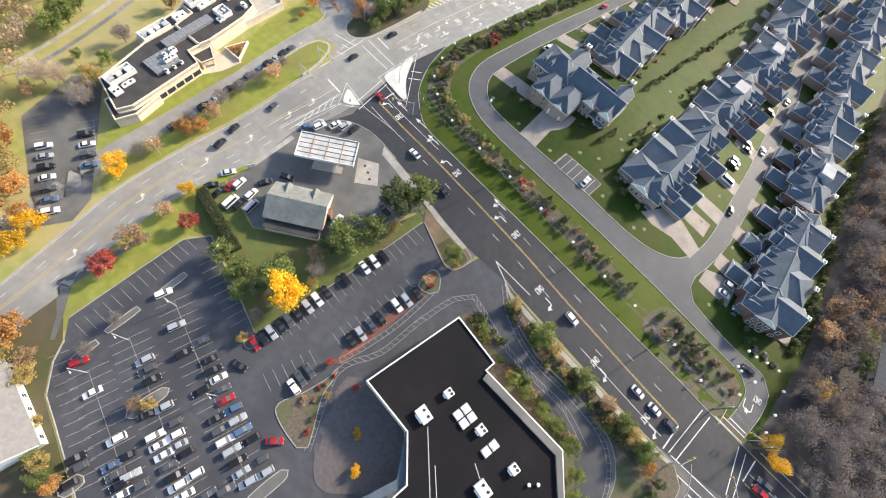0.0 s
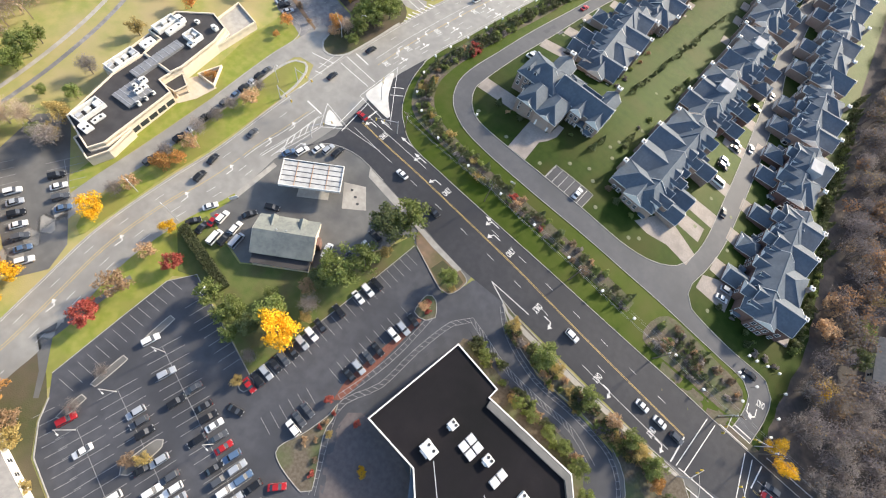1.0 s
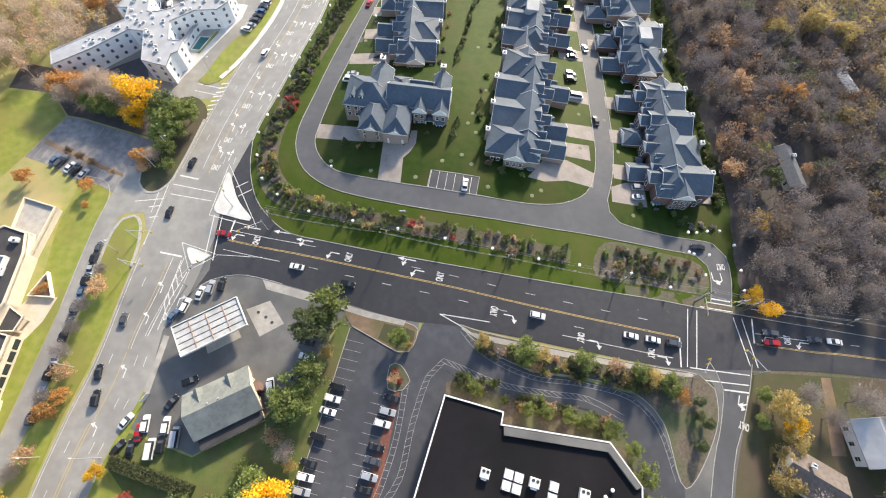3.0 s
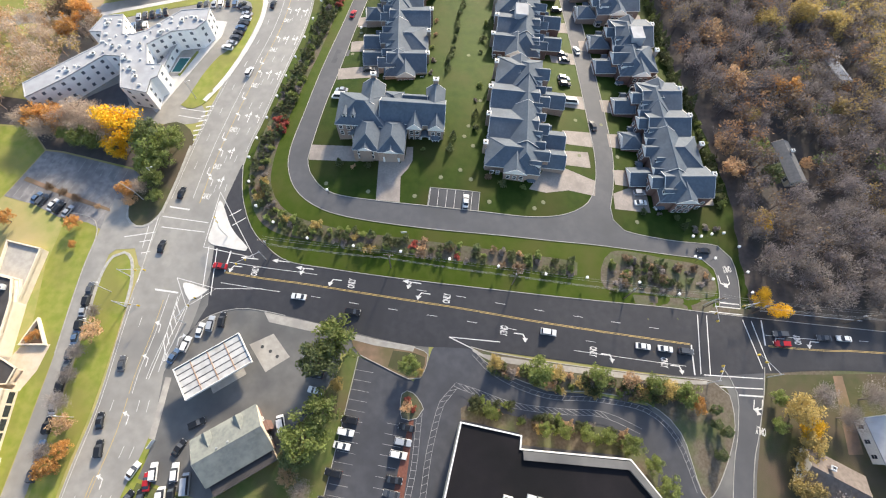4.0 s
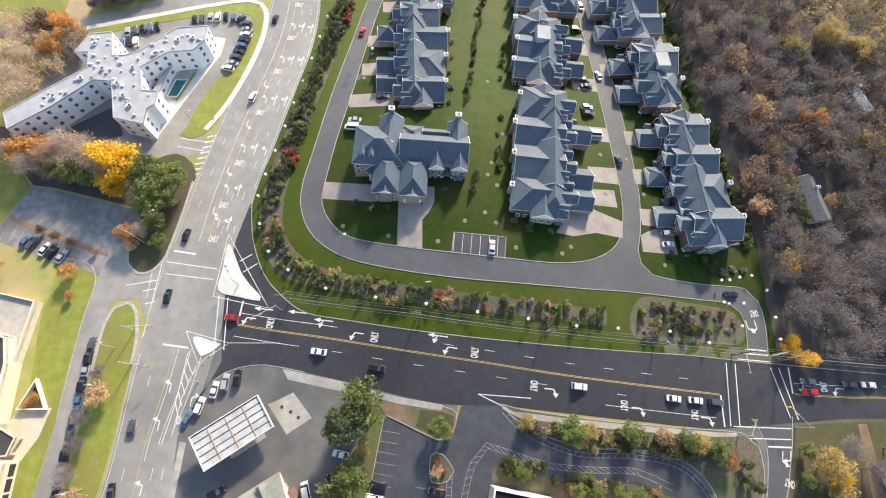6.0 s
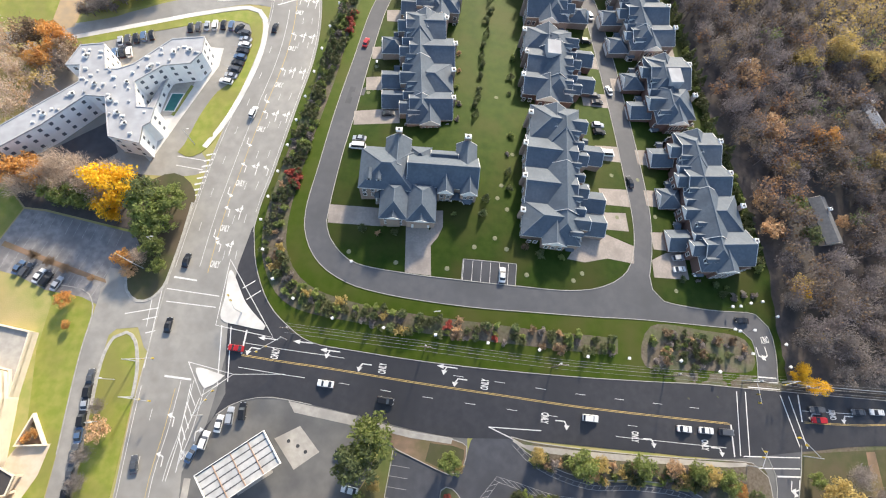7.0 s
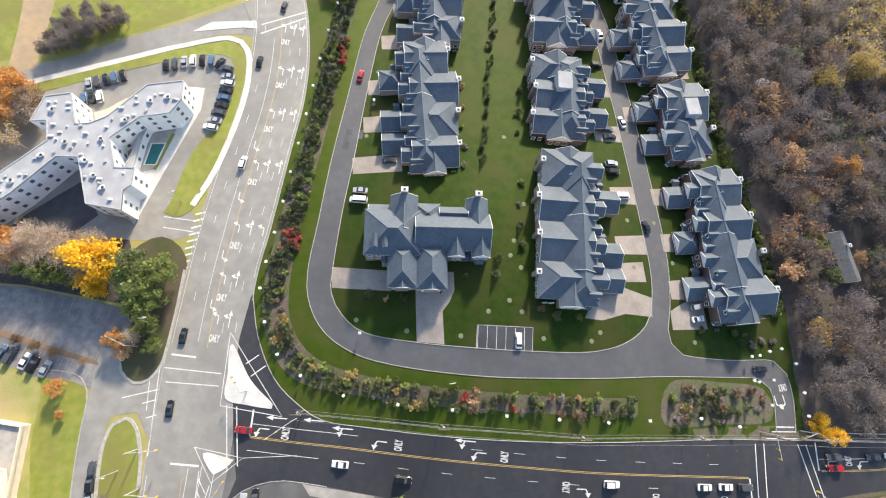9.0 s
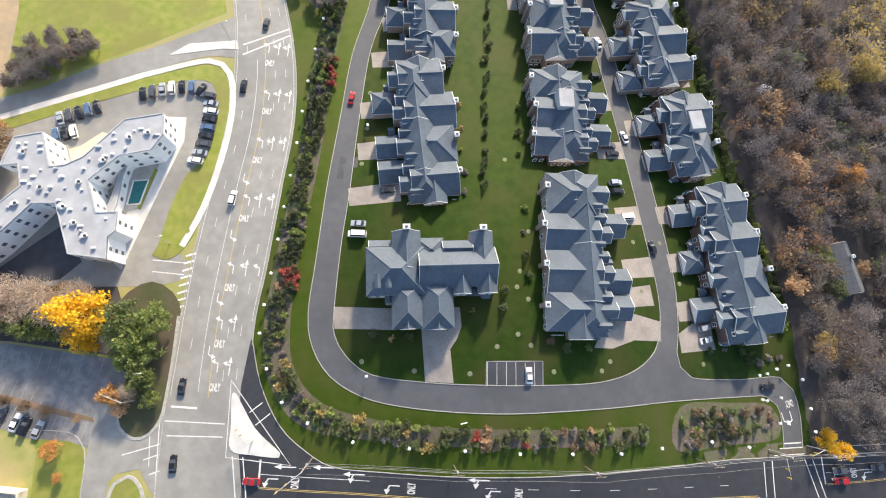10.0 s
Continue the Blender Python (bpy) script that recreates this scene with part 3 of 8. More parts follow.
drape("dirt_track", [(-150, 182), (-141.5, 184), (-139.6, 203), (-138.4, 217), (-140, 260), (-152, 260), (-149, 217), (-149, 200)], 0.06, M_SAND, label="broad tan dirt track beside the far woods", category="track")
drape("corner_verge", curve([(-101.7, 79.8), (-105.3, 83.2), (-106.4, 88.3), (-103.6, 97), (-107.5, 105), (-106, 118), (-97, 123), (-89.4, 116), (-90.4, 103), (-93.3, 88.5), (-94.6, 83.9), (-97.6, 80.4)], 3, True), 0.14, M_GARDEN, skirt=0.2, label="grassy corner with trees beside the highway", category="verge")
kerb(curve([(-89.6, 112), (-91.2, 100), (-93.3, 88.5), (-94.6, 83.9), (-97.6, 80.4), (-101.7, 79.8), (-105.3, 83.2), (-106.2, 88)], 2), 0.8, 0.2)
drape("divider_strip", [(-144, 99.8), (-138.5, 97.4), (-120.2, 90), (-112.2, 86.8), (-111.6, 85.6), (-120.4, 88.4), (-138.7, 95.8), (-144.6, 98.2)], 0.12, M_SOIL, skirt=0.1, label="reddish mulch divider in the office car park", category="planting bed")
drape("hedge_bank", [(-168, 123), (-150, 121.5), (-141, 111.2), (-134.5, 110.3), (-107.3, 102.8), (-103, 110), (-107, 124), (-128, 129), (-150, 133), (-168, 136)], 0.05, M_LITTER, label="leaf-strewn bank under trees by the hotel", category="verge")
MEDIAN_TIP = curve([(-108.8, 50), (-108.8, 57), (-108.2, 64), (-106.3, 69), (-103, 70.4), (-100, 67.7), (-98.2, 60), (-98.2, 52)], 2)
kerb(MEDIAN_TIP, 0.9, 0.22)


# ---------------------------------------------------------------- road markings
def flat_mesh(pts_list, name, material):
    bm = bmesh.new()
    for pts in pts_list:
        bm.faces.new([bm.verts.new((*p, 0)) for p in pts])
    return mesh_of(bm, name, material)


def arrow_shape(kind):
    """Painted lane arrows, heading +y. Kinds: ahead, left, right, both."""
    polys = []
    if kind in ("ahead", "both"):
        polys += [[(-0.12, -2.4), (0.12, -2.4), (0.12, 0.8), (-0.12, 0.8)], [(-0.55, 0.8), (0.55, 0.8), (0, 2.4)]]
    if kind in ("left", "right", "both"):
        s = 1 if kind == "right" else -1
        arm = [[(-0.12, -2.2), (0.12, -2.2), (0.12, -0.1), (-0.12, 0.1)], [(-0.12, 0.1), (0.12, -0.1), (0.95, 0.35), (0.95, 0.75)], [(0.85, -0.15), (1.9, 0.65), (0.85, 1.25)]]
        arm = arm[1:] if kind == "both" else arm
        polys += [[(s * x, y) for x, y in q][::s] for q in arm]
    return polys


ARROWS = {k: flat_mesh(arrow_shape(k), "lane_arrow", M_WHITE) for k in ("ahead", "left", "right", "both")}
txt = bpy.data.curves.new("only", "FONT")
txt.body, txt.align_x, txt.align_y, txt.size, txt.offset = "ONLY", "CENTER", "CENTER", 1.15, 0.035
ob = new("only", txt)
bpy.context.view_layer.update()
ONLY = bpy.data.meshes.new_from_object(ob.evaluated_get(bpy.context.evaluated_depsgraph_get()))
ONLY.materials.clear()
ONLY.materials.append(M_WHITE)
bpy.data.objects.remove(ob)


def lay(x, y, rz, off):
    """Flat on the land, turned rz."""
    e = 0.5
    n = Vector((h(x - e, y) - h(x + e, y), h(x, y - e) - h(x, y + e), 2 * e)).normalized()
    return Matrix.Translation((x, y, h(x, y) + off)) @ Vector((0, 0, 1)).rotation_difference(n).to_matrix().to_4x4() @ pose(0, 0, 0, 0, 0, rz)


def arrow(kind, x, y, rz, s=1.25):
    tagged(link("lane_arrow", ARROWS[kind], None, lay(x, y, rz, 0.1) @ Matrix.Diagonal((s, s, 1, 1))), "white painted lane arrow on the asphalt", "road marking", "lane arrows", "structure")


def only(x, y, rz):
    tagged(link("only_lettering", ONLY, None, lay(x, y, rz, 0.1) @ Matrix.Diagonal((0.95, 2.6, 1, 1))), "white painted word ONLY on the asphalt", "road marking", "lane words", "structure")


# side road: headings are measured along its centre line, from the junction eastwards
CENTRE = curve([(-69, 62.6), (-56, 60), (-42.2, 57.5), (-18.1, 52.7), (5.5, 48.4), (32.7, 43.6), (77.2, 37.2)])
EAST = curve([(102.5, 36.4), (120, 34.8), (140, 33.6), (220, 25.5)])
strips("centre_line", [(offset(c, d), 0.14) for c in (CENTRE, EAST) for d in (0.17, -0.17)], 0.09, M_YELLOW, "double yellow centre line")
lane_n, lane_s = offset(CENTRE, 3.5), offset(CENTRE, -3.5)
runs = dashes(lane_n, 62, 146) + dashes(lane_s, 30, 120) + dashes(offset(EAST, 3.4), 6, 120)
runs += [(piece(lane_n, 0, 30), 0.15), (piece(lane_s, 0, 20), 0.15), (piece(offset(CENTRE, -6.9), 112, 147), 0.15), (piece(offset(EAST, 3.4), 0, 20), 0.15)]
# stop lines and crossings
runs += [([(-69, 62.8), (-68, 69.8)], 0.5), ([(77.5, 37.0), (76.6, 28)], 0.45), ([(101.8, 36.6), (102.8, 44.6)], 0.45),
         ([(81.8, 46.5), (78.6, 28.2)], 0.3), ([(84.8, 46.2), (81.5, 27.8)], 0.3), ([(96.6, 44.8), (98.8, 29.6)], 0.3), ([(99.4, 44.4), (101.2, 29)], 0.3),
         ([(79.5, 28.0), (98, 26.6)], 0.3), ([(82, 24.6), (97, 23.6)], 0.3), ([(90.5, 50.5), (96.8, 49.8)], 0.4), ([(86, 47.6), (97, 46.4)], 0.3), ([(88.5, 49.3), (97, 48.4)], 0.3),
         ([(-72.2, 55.2), (-72.8, 71)], 0.3), ([(-75, 54), (-75.6, 71.6)], 0.3), ([(-93.5, 83.4), (-77.4, 80.4)], 0.3), ([(-93, 79.4), (-78, 77)], 0.3), ([(-91.8, 87), (-84.8, 85.6)], 0.55),
         ([(-90.2, 57.5), (-82.6, 56.2)], 0.55), ([(-66.8, 84.8), (-70.5, 82.6)], 0.3), ([(-64.8, 81.6), (-69, 79)], 0.3), ([(89, 22), (96.5, 21.4)], 0.45)]
# islands' painted outlines and the taper by the service lane
runs += [([(-75.2, 92), (-77.4, 71.6), (-60, 67.2), (-75.2, 92)], 0.2), ([(-84, 61.2), (-70.8, 57.2), (-79.2, 51.6), (-84, 61.2)], 0.2), ([(-70.8, 57.2), (-56, 56.6)], 0.15)]
runs += [([(2.2, 39.9), (10, 35.9)], 0.25), ([(2.2, 39.9), (17.5, 38.2)], 0.25), ([(-82.5, 55), (-84, 40), (-86, 30)], 0.2), ([(-79.6, 51), (-82.4, 42), (-83.6, 32)], 0.2)]
runs += [([(-82.6 - 0.35 * k, 53 - 3 * k), (-80.6 - 0.5 * k, 49 - 3 * k)], 0.25) for k in range(5)]
# highway lanes
def lane(f, y0, y1):
    """The line at share f of the way across the highway, between two northings."""
    out = []
    for k in range(61):
        y = y0 + (y1 - y0) * k / 60
        a, b = min(MAIN_W, key=lambda p: abs(p[1] - y)), min(MAIN_E, key=lambda p: abs(p[1] - y))
        i, j = MAIN_W.index(a), MAIN_E.index(b)
        def at(line, q):
            for m in range(max(q - 2, 0), min(q + 2, len(line) - 1)):
                if line[m][1] <= y <= line[m + 1][1]:
                    t = (y - line[m][1]) / max(line[m + 1][1] - line[m][1], 1e-6)
                    return line[m][0] + (line[m + 1][0] - line[m][0]) * t
            return line[q][0]
        out.append((at(MAIN_W, i) + (at(MAIN_E, j) - at(MAIN_W, i)) * f, y))
    return out


runs += dashes(lane(0.2, 90, 330), 0, 240) + dashes(lane(0.66, 92, 250), 0, 160) + dashes(lane(0.83, 92, 250), 0, 160) + [(lane(0.37, 90, 195), 0.14)]
runs += dashes(lane(0.25, -100, 52), 0, 160) + dashes(lane(0.68, -100, 25), 0, 130) + dashes(lane(0.84, -100, 25), 0, 130) + [(lane(0.52, 26, 56), 0.15), (lane(0.68, 30, 56), 0.15), (lane(0.84, 34, 54), 0.15)]
runs += [(lane(0.04, -100, 55), 0.12), (lane(0.04, 90, 330), 0.12), (lane(0.96, 108, 330), 0.12)]
runs += [([(-69.2, 197.4), (-53.4, 204)], 0.5), ([(-69, 201.2), (-53.4, 206.6)], 0.5)]
strips("lane_lines", runs, 0.09, M_WHITE, "white lane lines, stop lines and crossings")
strips("median_line", [(lane(0.47, -100, 25), 0.15), (lane(0.42, -100, 5), 0.15), (lane(0.5, 88, 220), 0.18), (lane(0.47, 26, 54), 0.14)], 0.088, M_YELLOW, "worn yellow median lines of the highway")
for x, y, k, r in ((-51, 65.5, "ahead", 81), (-43, 62.7, "both", 81), (-33.5, 58.6, "left", 80), (-9, 58.1 - 1.4, "both", 80), (-6, 53.3, "left", 80), (-66.2, 64.6, "left", 80), (24.5, 40.4, "right", -98), (50.8, 34.2, "right", -98), (72.2, 30.6, "right", -98),
                   (106, 38.8, "left", 85), (117, 37.6, "left", 85), (92.4, 18, "left", 160), (95, 18, "right", 160), (92.5, 57, "left", 185), (95.6, 57, "right", 185), (-61.5, 67, "ahead", 81)):
    arrow(k, x, y, r)
for x, y, r in ((-59, 62.5, 80), (-27.6, 57, 80), (1.8, 51.4, 80), (18.6, 41.6, -98), (45.6, 35.2, -98), (67.6, 31.8, -98), (113, 38.2, 85), (96, 62, 185), (92.8, 12, 160)):
    only(x, y, r)
for y, f in ((97, 0.58), (109, 0.56), (125, 0.56), (146, 0.58), (165, 0.58), (182, 0.58), (200, 0.58)):
    p = lane(f, y, y + 1)[0]
    arrow("left", *p, -10, 1.1)
    arrow("both", lane(0.74, y - 2, y)[0][0], y - 1, -10, 1.1)
    arrow("left" if y < 130 else "both", lane(0.9, y - 1, y)[0][0], y - 1.6, -10, 1.1) if y > 120 else None
    only(lane(0.57, y - 7, y)[0][0], y - 6.5, -10)
for y in (100, 115, 134, 152):
    arrow("left", lane(0.44, y, y + 1)[0][0], y, 170, 1.1)
for y, f in ((46, 0.56), (36, 0.58), (20, 0.58), (4, 0.58), (-18, 0.58), (-42, 0.58)):
    arrow("left", *lane(f, y, y + 1)[0], -6, 1.1)
arrow("right", *lane(0.9, 42, 43)[0], -4, 1.1)
only(*lane(0.9, 36, 37)[0], -4)

# islands of pale concrete
drape("traffic_island", [(-92.5, 198.4), (-86.3, 202.4), (-71, 203), (-70.4, 199.4), (-75.5, 200), (-84.5, 199.2)], 0.16, M_ISLAND, 3, 0.15, "long pale concrete island at the far junction", "traffic island")
drape("traffic_island", curve([(-74.6, 88.6), (-75.6, 80), (-76, 73.4), (-70, 71.2), (-63, 69.6), (-62.6, 70.8), (-69, 78)], 1.5, True), 0.21, M_ISLAND, 3, 0.2, "triangular pale concrete traffic island", "traffic island")
drape("traffic_island", curve([(-81.6, 59.4), (-75, 57.6), (-73.2, 57), (-76, 54.6), (-78.6, 53.6)], 1.5, True), 0.21, M_ISLAND, 3, 0.2, "small pale concrete traffic island", "traffic island")

# stall lines of the car parks
def stall_rows(rows, depth, label, material=M_FADED):
    """Rows of stalls: start, end; lines run square to the row, to both sides or to one."""
    out = []
    for (x0, y0), (x1, y1), sides in rows:
        d = Vector((x1 - x0, y1 - y0))
        n = int(d.length / 2.75)
        d.normalize()
        q = Vector((-d.y, d.x))
        if len(sides) == 2:
            out.append(([(x0, y0), (x1, y1)], 0.12))
        for k in range(n + 1):
            p = Vector((x0, y0)) + d * 2.75 * k
            for s in sides:
                out.append(([tuple(p), tuple(p + q * s * depth)], 0.12))
    strips("stall_lines", out, 0.1, material, label)


ROW_A, ROW_B, ROW_C = ((-62.5, -33), (-10, -52.4)), ((-62.8, -47.5), (-14, -65)), ((-63.2, -59.5), (-24, -74))
stall_rows([(*ROW_A, (1, -1)), (*ROW_B, (1, -1)), (*ROW_C, (1, -1)), ((-73.5, -64), (-40, -78.5), (1,)), ((-76.4, -54), (-75.8, -17), (-1,)), ((-64.5, -16.8), (-41, -23.6), (-1,)),
            ((-35.6, -20), (-25, 33), (-1,)), ((-16.5, -11.5), (-10.6, 17), (1,)), ((-23, -33), (-17.6, -18), (1,))], 5.2, "thin white stall lines of the car park")
stall_rows([((-3.6, 81.7), (12.6, 79.6), (1, ))], 6.4, "white stall lines of the visitor bay", M_WHITE)
stall_rows([((-101.8, 188), (-83, 189.4), (-1,)), ((-128, 181.5), (-115.5, 185.5), (-1,)), ((-79.6, 185), (-80.6, 172), (-1,)), ((-80.4, 171.5), (-85.8, 157.5), (-1,))], 4.8, "white stall lines of the hotel car park")
stall_rows([((-141, 98), (-113, 86.2), (1, -1)), ((-139, 109.9), (-108, 101.8), (-1,)), ((-146, 91.4), (-138, 88.8), (1,)), ((-137, 88.6), (-119, 82.2), (1,)), ((-143, -23.5), (-110, -42.5), (1,)), ((-130, -10), (-112, -21), (1, -1))], 5.0, "white stall lines of the office car parks")
strips("junction_lines", [([(-97.6, 70), (-94.8, 70.6)], 0.3), ([(-99, 74), (-94.8, 74.8)], 0.3), ([(-104.5, 76), (-94.4, 77.5)], 0.3), ([(-96.4, 60), (-94.6, 86)], 0.25), ([(-97.6, 72), (-97.2, 84)], 0.2), ([(-97, 126), (-88, 124)], 0.3), ([(-97, 129.5), (-87.4, 127.5)], 0.3)] + [([(-91.5 + 0.5 * k, 112 + 2.2 * k), (-88.6 + 0.5 * k, 112.6 + 2.2 * k)], 0.6) for k in range(9)], 0.1, M_WHITE, "white crossing lines at the office junction")


# ---------------------------------------------------------------- houses
M_CAP = mat("ridge_tiles", (0.12, 0.15, 0.185), (0.155, 0.18, 0.21), 2.0, 0.8)


def prism(bm, x0, y0, x1, y1, z, rise, axis, low=0.3):
    """A gable roof as a solid with its eaves' edge."""
    if axis == "x":
        ym = (y0 + y1) / 2
        a = [(x0, y0), (x1, y0), (x1, y1), (x0, y1)]
        top = [(x0, ym), (x1, ym)]
        quads = ((4, 5, 9, 8), (6, 7, 8, 9))
        tris = ((7, 4, 8), (5, 6, 9))
    else:
        xm = (x0 + x1) / 2
        a = [(x0, y0), (x1, y0), (x1, y1), (x0, y1)]
        top = [(xm, y0), (xm, y1)]
        quads = ((5, 6, 9, 8), (7, 4, 8, 9))
        tris = ((4, 5, 8), (6, 7, 9))
    v = [bm.verts.new((*p, z - low)) for p in a] + [bm.verts.new((*p, z)) for p in a] + [bm.verts.new((*p, z + rise)) for p in top]
    for k, q in enumerate(((3, 2, 1, 0), (0, 1, 5, 4), (1, 2, 6, 5), (2, 3, 7, 6), (3, 0, 4, 7)) + quads + tris):
        bm.faces.new([v[i] for i in q]).material_index = 1 if 0 < k < 5 else 0
    return bm


def hip(bm, x0, y0, x1, y1, z, rise, k=1.0, low=0.3):
    """A hipped roof as a solid; k: how far the hips run in, in half-widths."""
    w, l = x1 - x0, y1 - y0
    xm, ym = (x0 + x1) / 2, (y0 + y1) / 2
    a = [(x0, y0), (x1, y0), (x1, y1), (x0, y1)]
    if l >= w:
        r = [(xm, y0 + k * w / 2), (xm, y1 - k * w / 2)]
        faces = ((4, 5, 8), (5, 6, 9, 8), (6, 7, 9), (7, 4, 8, 9))
    else:
        r = [(x0 + k * l / 2, ym), (x1 - k * l / 2, ym)]
        faces = ((4, 5, 9, 8), (5, 6, 9), (6, 7, 8, 9), (7, 4, 8))
    v = [bm.verts.new((*p, z - low)) for p in a] + [bm.verts.new((*p, z)) for p in a] + [bm.verts.new((*p, z + rise)) for p in r]
    for k, q in enumerate(((3, 2, 1, 0), (0, 1, 5, 4), (1, 2, 6, 5), (2, 3, 7, 6), (3, 0, 4, 7)) + faces):
        bm.faces.new([v[i] for i in q]).material_index = 1 if 0 < k < 5 else 0
    return bm


def ring(w, hh, d=0.1, t=0.1, bars=True):
    """A window frame round an opening w by hh, facing -y."""
    dims = [(-w / 2 - t, -d, -hh / 2 - t, -w / 2, 0.05, hh / 2 + t), (w / 2, -d, -hh / 2 - t, w / 2 + t, 0.05, hh / 2 + t),
            (-w / 2, -d, hh / 2, w / 2, 0.05, hh / 2 + t), (-w / 2, -d * 1.5, -hh / 2 - t, w / 2, 0.05, -hh / 2)]
    if bars:
        dims.append((-w / 2, -d * 0.6, -0.04, w / 2, 0.02, 0.04))
    return boxes(*dims)


WIN_FRAME = mesh_of(ring(1.1, 1.7), "window_frame", M_TRIM)
WIN_PANE = mesh_of(boxes((-0.55, -0.03, -0.85, 0.55, 0.03, 0.85)), "pane", M_GLASS)
GARAGE = mesh_of(boxes((-2.5, -0.06, 0, 2.5, 0.02, 2.3), (-2.5, -0.09, 0.03, 2.5, -0.06, 0.54), (-2.5, -0.09, 0.6, 2.5, -0.06, 1.1), (-2.5, -0.09, 1.16, 2.5, -0.06, 1.68), (-2.5, -0.09, 1.74, 2.5, -0.06, 2.26)), "garage_door", M_TRIM)
HOOD = mesh_of(boxes((-2.8, -0.12, 2.3, 2.8, 0.02, 2.6), (-2.8, -0.12, 0, -2.5, 0.02, 2.3), (2.5, -0.12, 0, 2.8, 0.02, 2.3)), "door_surround", M_TRIM)


def face(x, y, z, side):
    """The pose of a fitting on a wall that looks to s, n, e or w."""
    return pose(x, y, z, 0, 0, {"s": 0, "e": 90, "n": 180, "w": -90}[side])


def window(parent, x, y, z, side, s=1.0):
    w = link("window", WIN_FRAME, parent, face(x, y, z, side) @ Matrix.Diagonal((s, 1, 1, 1)))
    link("pane", WIN_PANE, w)


def pediment(parent, x, y, z, half, rise, side, material=None):
    """The white gable end under a roof's slope."""
    bm = bmesh.new()
    f = [bm.verts.new((px, py, pz)) for py in (-0.14, 0.06) for px, pz in ((-half, -0.15), (half, -0.15), (0, rise))]
    for q in ((0, 1, 2), (5, 4, 3), (0, 3, 4, 1), (1, 4, 5, 2), (2, 5, 3, 0)):
        bm.faces.new([f[i] for i in q])
    part("gable_end", bm, material or M_TRIM, parent, "", face(x, y, z, side))


def chimney(parent, x, y, z0, z1, w=1.5, d=1.0):
    c = part("chimney", boxes((x - w / 2, y - d / 2, z0, x + w / 2, y + d / 2, z1)), M_BRICK, parent, "brick chimney stack")
    bm = boxes((x - w / 2 - 0.2, y - d / 2 - 0.2, z1, x + w / 2 + 0.2, y + d / 2 + 0.2, z1 + 0.35), (x - w / 2 - 0.1, y - d / 2 - 0.1, z1 + 0.35, x - w / 2 + 0.15, y + d / 2 + 0.1, z1 + 0.7),
               (x + w / 2 - 0.15, y - d / 2 - 0.1, z1 + 0.35, x + w / 2 + 0.1, y + d / 2 + 0.1, z1 + 0.7))
    part("chimney_cap", bm, M_TRIM, c, "white chimney cap")
    part("flue", boxes((x - 0.35, y - 0.25, z1 + 0.35, x + 0.35, y + 0.25, z1 + 0.6)), M_DARK, c)


def dormer(parent, x, y, z, side, w=1.3, depth=2.6):
    d = part("dormer", boxes((-w / 2, 0, -0.6, w / 2, depth, 1.3)), M_TRIM, parent, "white gabled dormer", face(x, y, z, side))
    part("dormer_roof", prism(bmesh.new(), -w / 2 - 0.2, -0.2, w / 2 + 0.2, depth + 0.6, 1.35, 0.8, "y", 0.1), [M_ROOF, M_TRIM], d)
    part("dormer_pane", boxes((-0.4, -0.04, 0.0, 0.4, 0.0, 1.1)), M_GLASS, d)


def bay(parent, x, y, side):
    """A white bay window with a small roof."""
    bm = bmesh.new()
    for z0, z1, k in ((0.2, 1.0, 0), (1.0, 2.5, 0.12), (2.5, 2.9, 0)):
        pts = [(-1.7 + k, 0.05), (-1.0 + k * 0.4, -1.1 + k), (1.0 - k * 0.4, -1.1 + k), (1.7 - k, 0.05)]
        lo, up = [bm.verts.new((*p, z0)) for p in pts], [bm.verts.new((*p, z1)) for p in pts]
        for i in range(3):
            bm.faces.new((lo[i], lo[i + 1], up[i + 1], up[i]))
        bm.faces.new(lo[::-1]), bm.faces.new(up)
    b = part("bay_window", bm, M_TRIM, parent, "white bay window", face(x, y, 0, side))
    bm = bmesh.new()
    lo = [bm.verts.new((*p, 2.9)) for p in ((-1.9, 0.05), (-1.15, -1.3), (1.15, -1.3), (1.9, 0.05))]
    t = [bm.verts.new((*p, 3.7)) for p in ((-0.7, 0.05), (0.7, 0.05))]
    for q in ((lo[0], lo[1], t[0]), (lo[1], lo[2], t[1], t[0]), (lo[2], lo[3], t[1]), (lo[0], t[0], t[1], lo[3]), (lo[3], lo[2], lo[1], lo[0])):
        bm.faces.new(q)
    part("bay_roof", bm, M_ROOF, b)
    part("bay_panes", boxes((-0.85, -1.06, 1.1, -0.05, -1.0, 2.4), (0.05, -1.06, 1.1, 0.85, -1.0, 2.4)), M_GLASS, b)


def portico(parent, x, y, side, w=3.0):
    p = part("portico", boxes((-w / 2, -1.8, 2.9, w / 2, 0, 3.3)), M_TRIM, parent, "white columned entrance porch", face(x, y, 0, side))
    for sx in (-1, 1):
        part("column", tube(bmesh.new(), (sx * (w / 2 - 0.3), -1.5, 0), (sx * (w / 2 - 0.3), -1.5, 2.9), 0.2, 0.17, 8), M_TRIM, p)
    part("porch_roof", prism(bmesh.new(), -w / 2 - 0.2, -2.0, w / 2 + 0.2, 0.2, 3.3, 1.0, "y", 0.05), [M_ROOF, M_TRIM], p)
    part("front_door", boxes((-0.5, -0.06, 0, 0.5, 0.03, 2.2)), M_DARK, p)
    part("step", boxes((-w / 2, -2.3, -0.5, w / 2, 0, 0.15)), M_CONC, p)


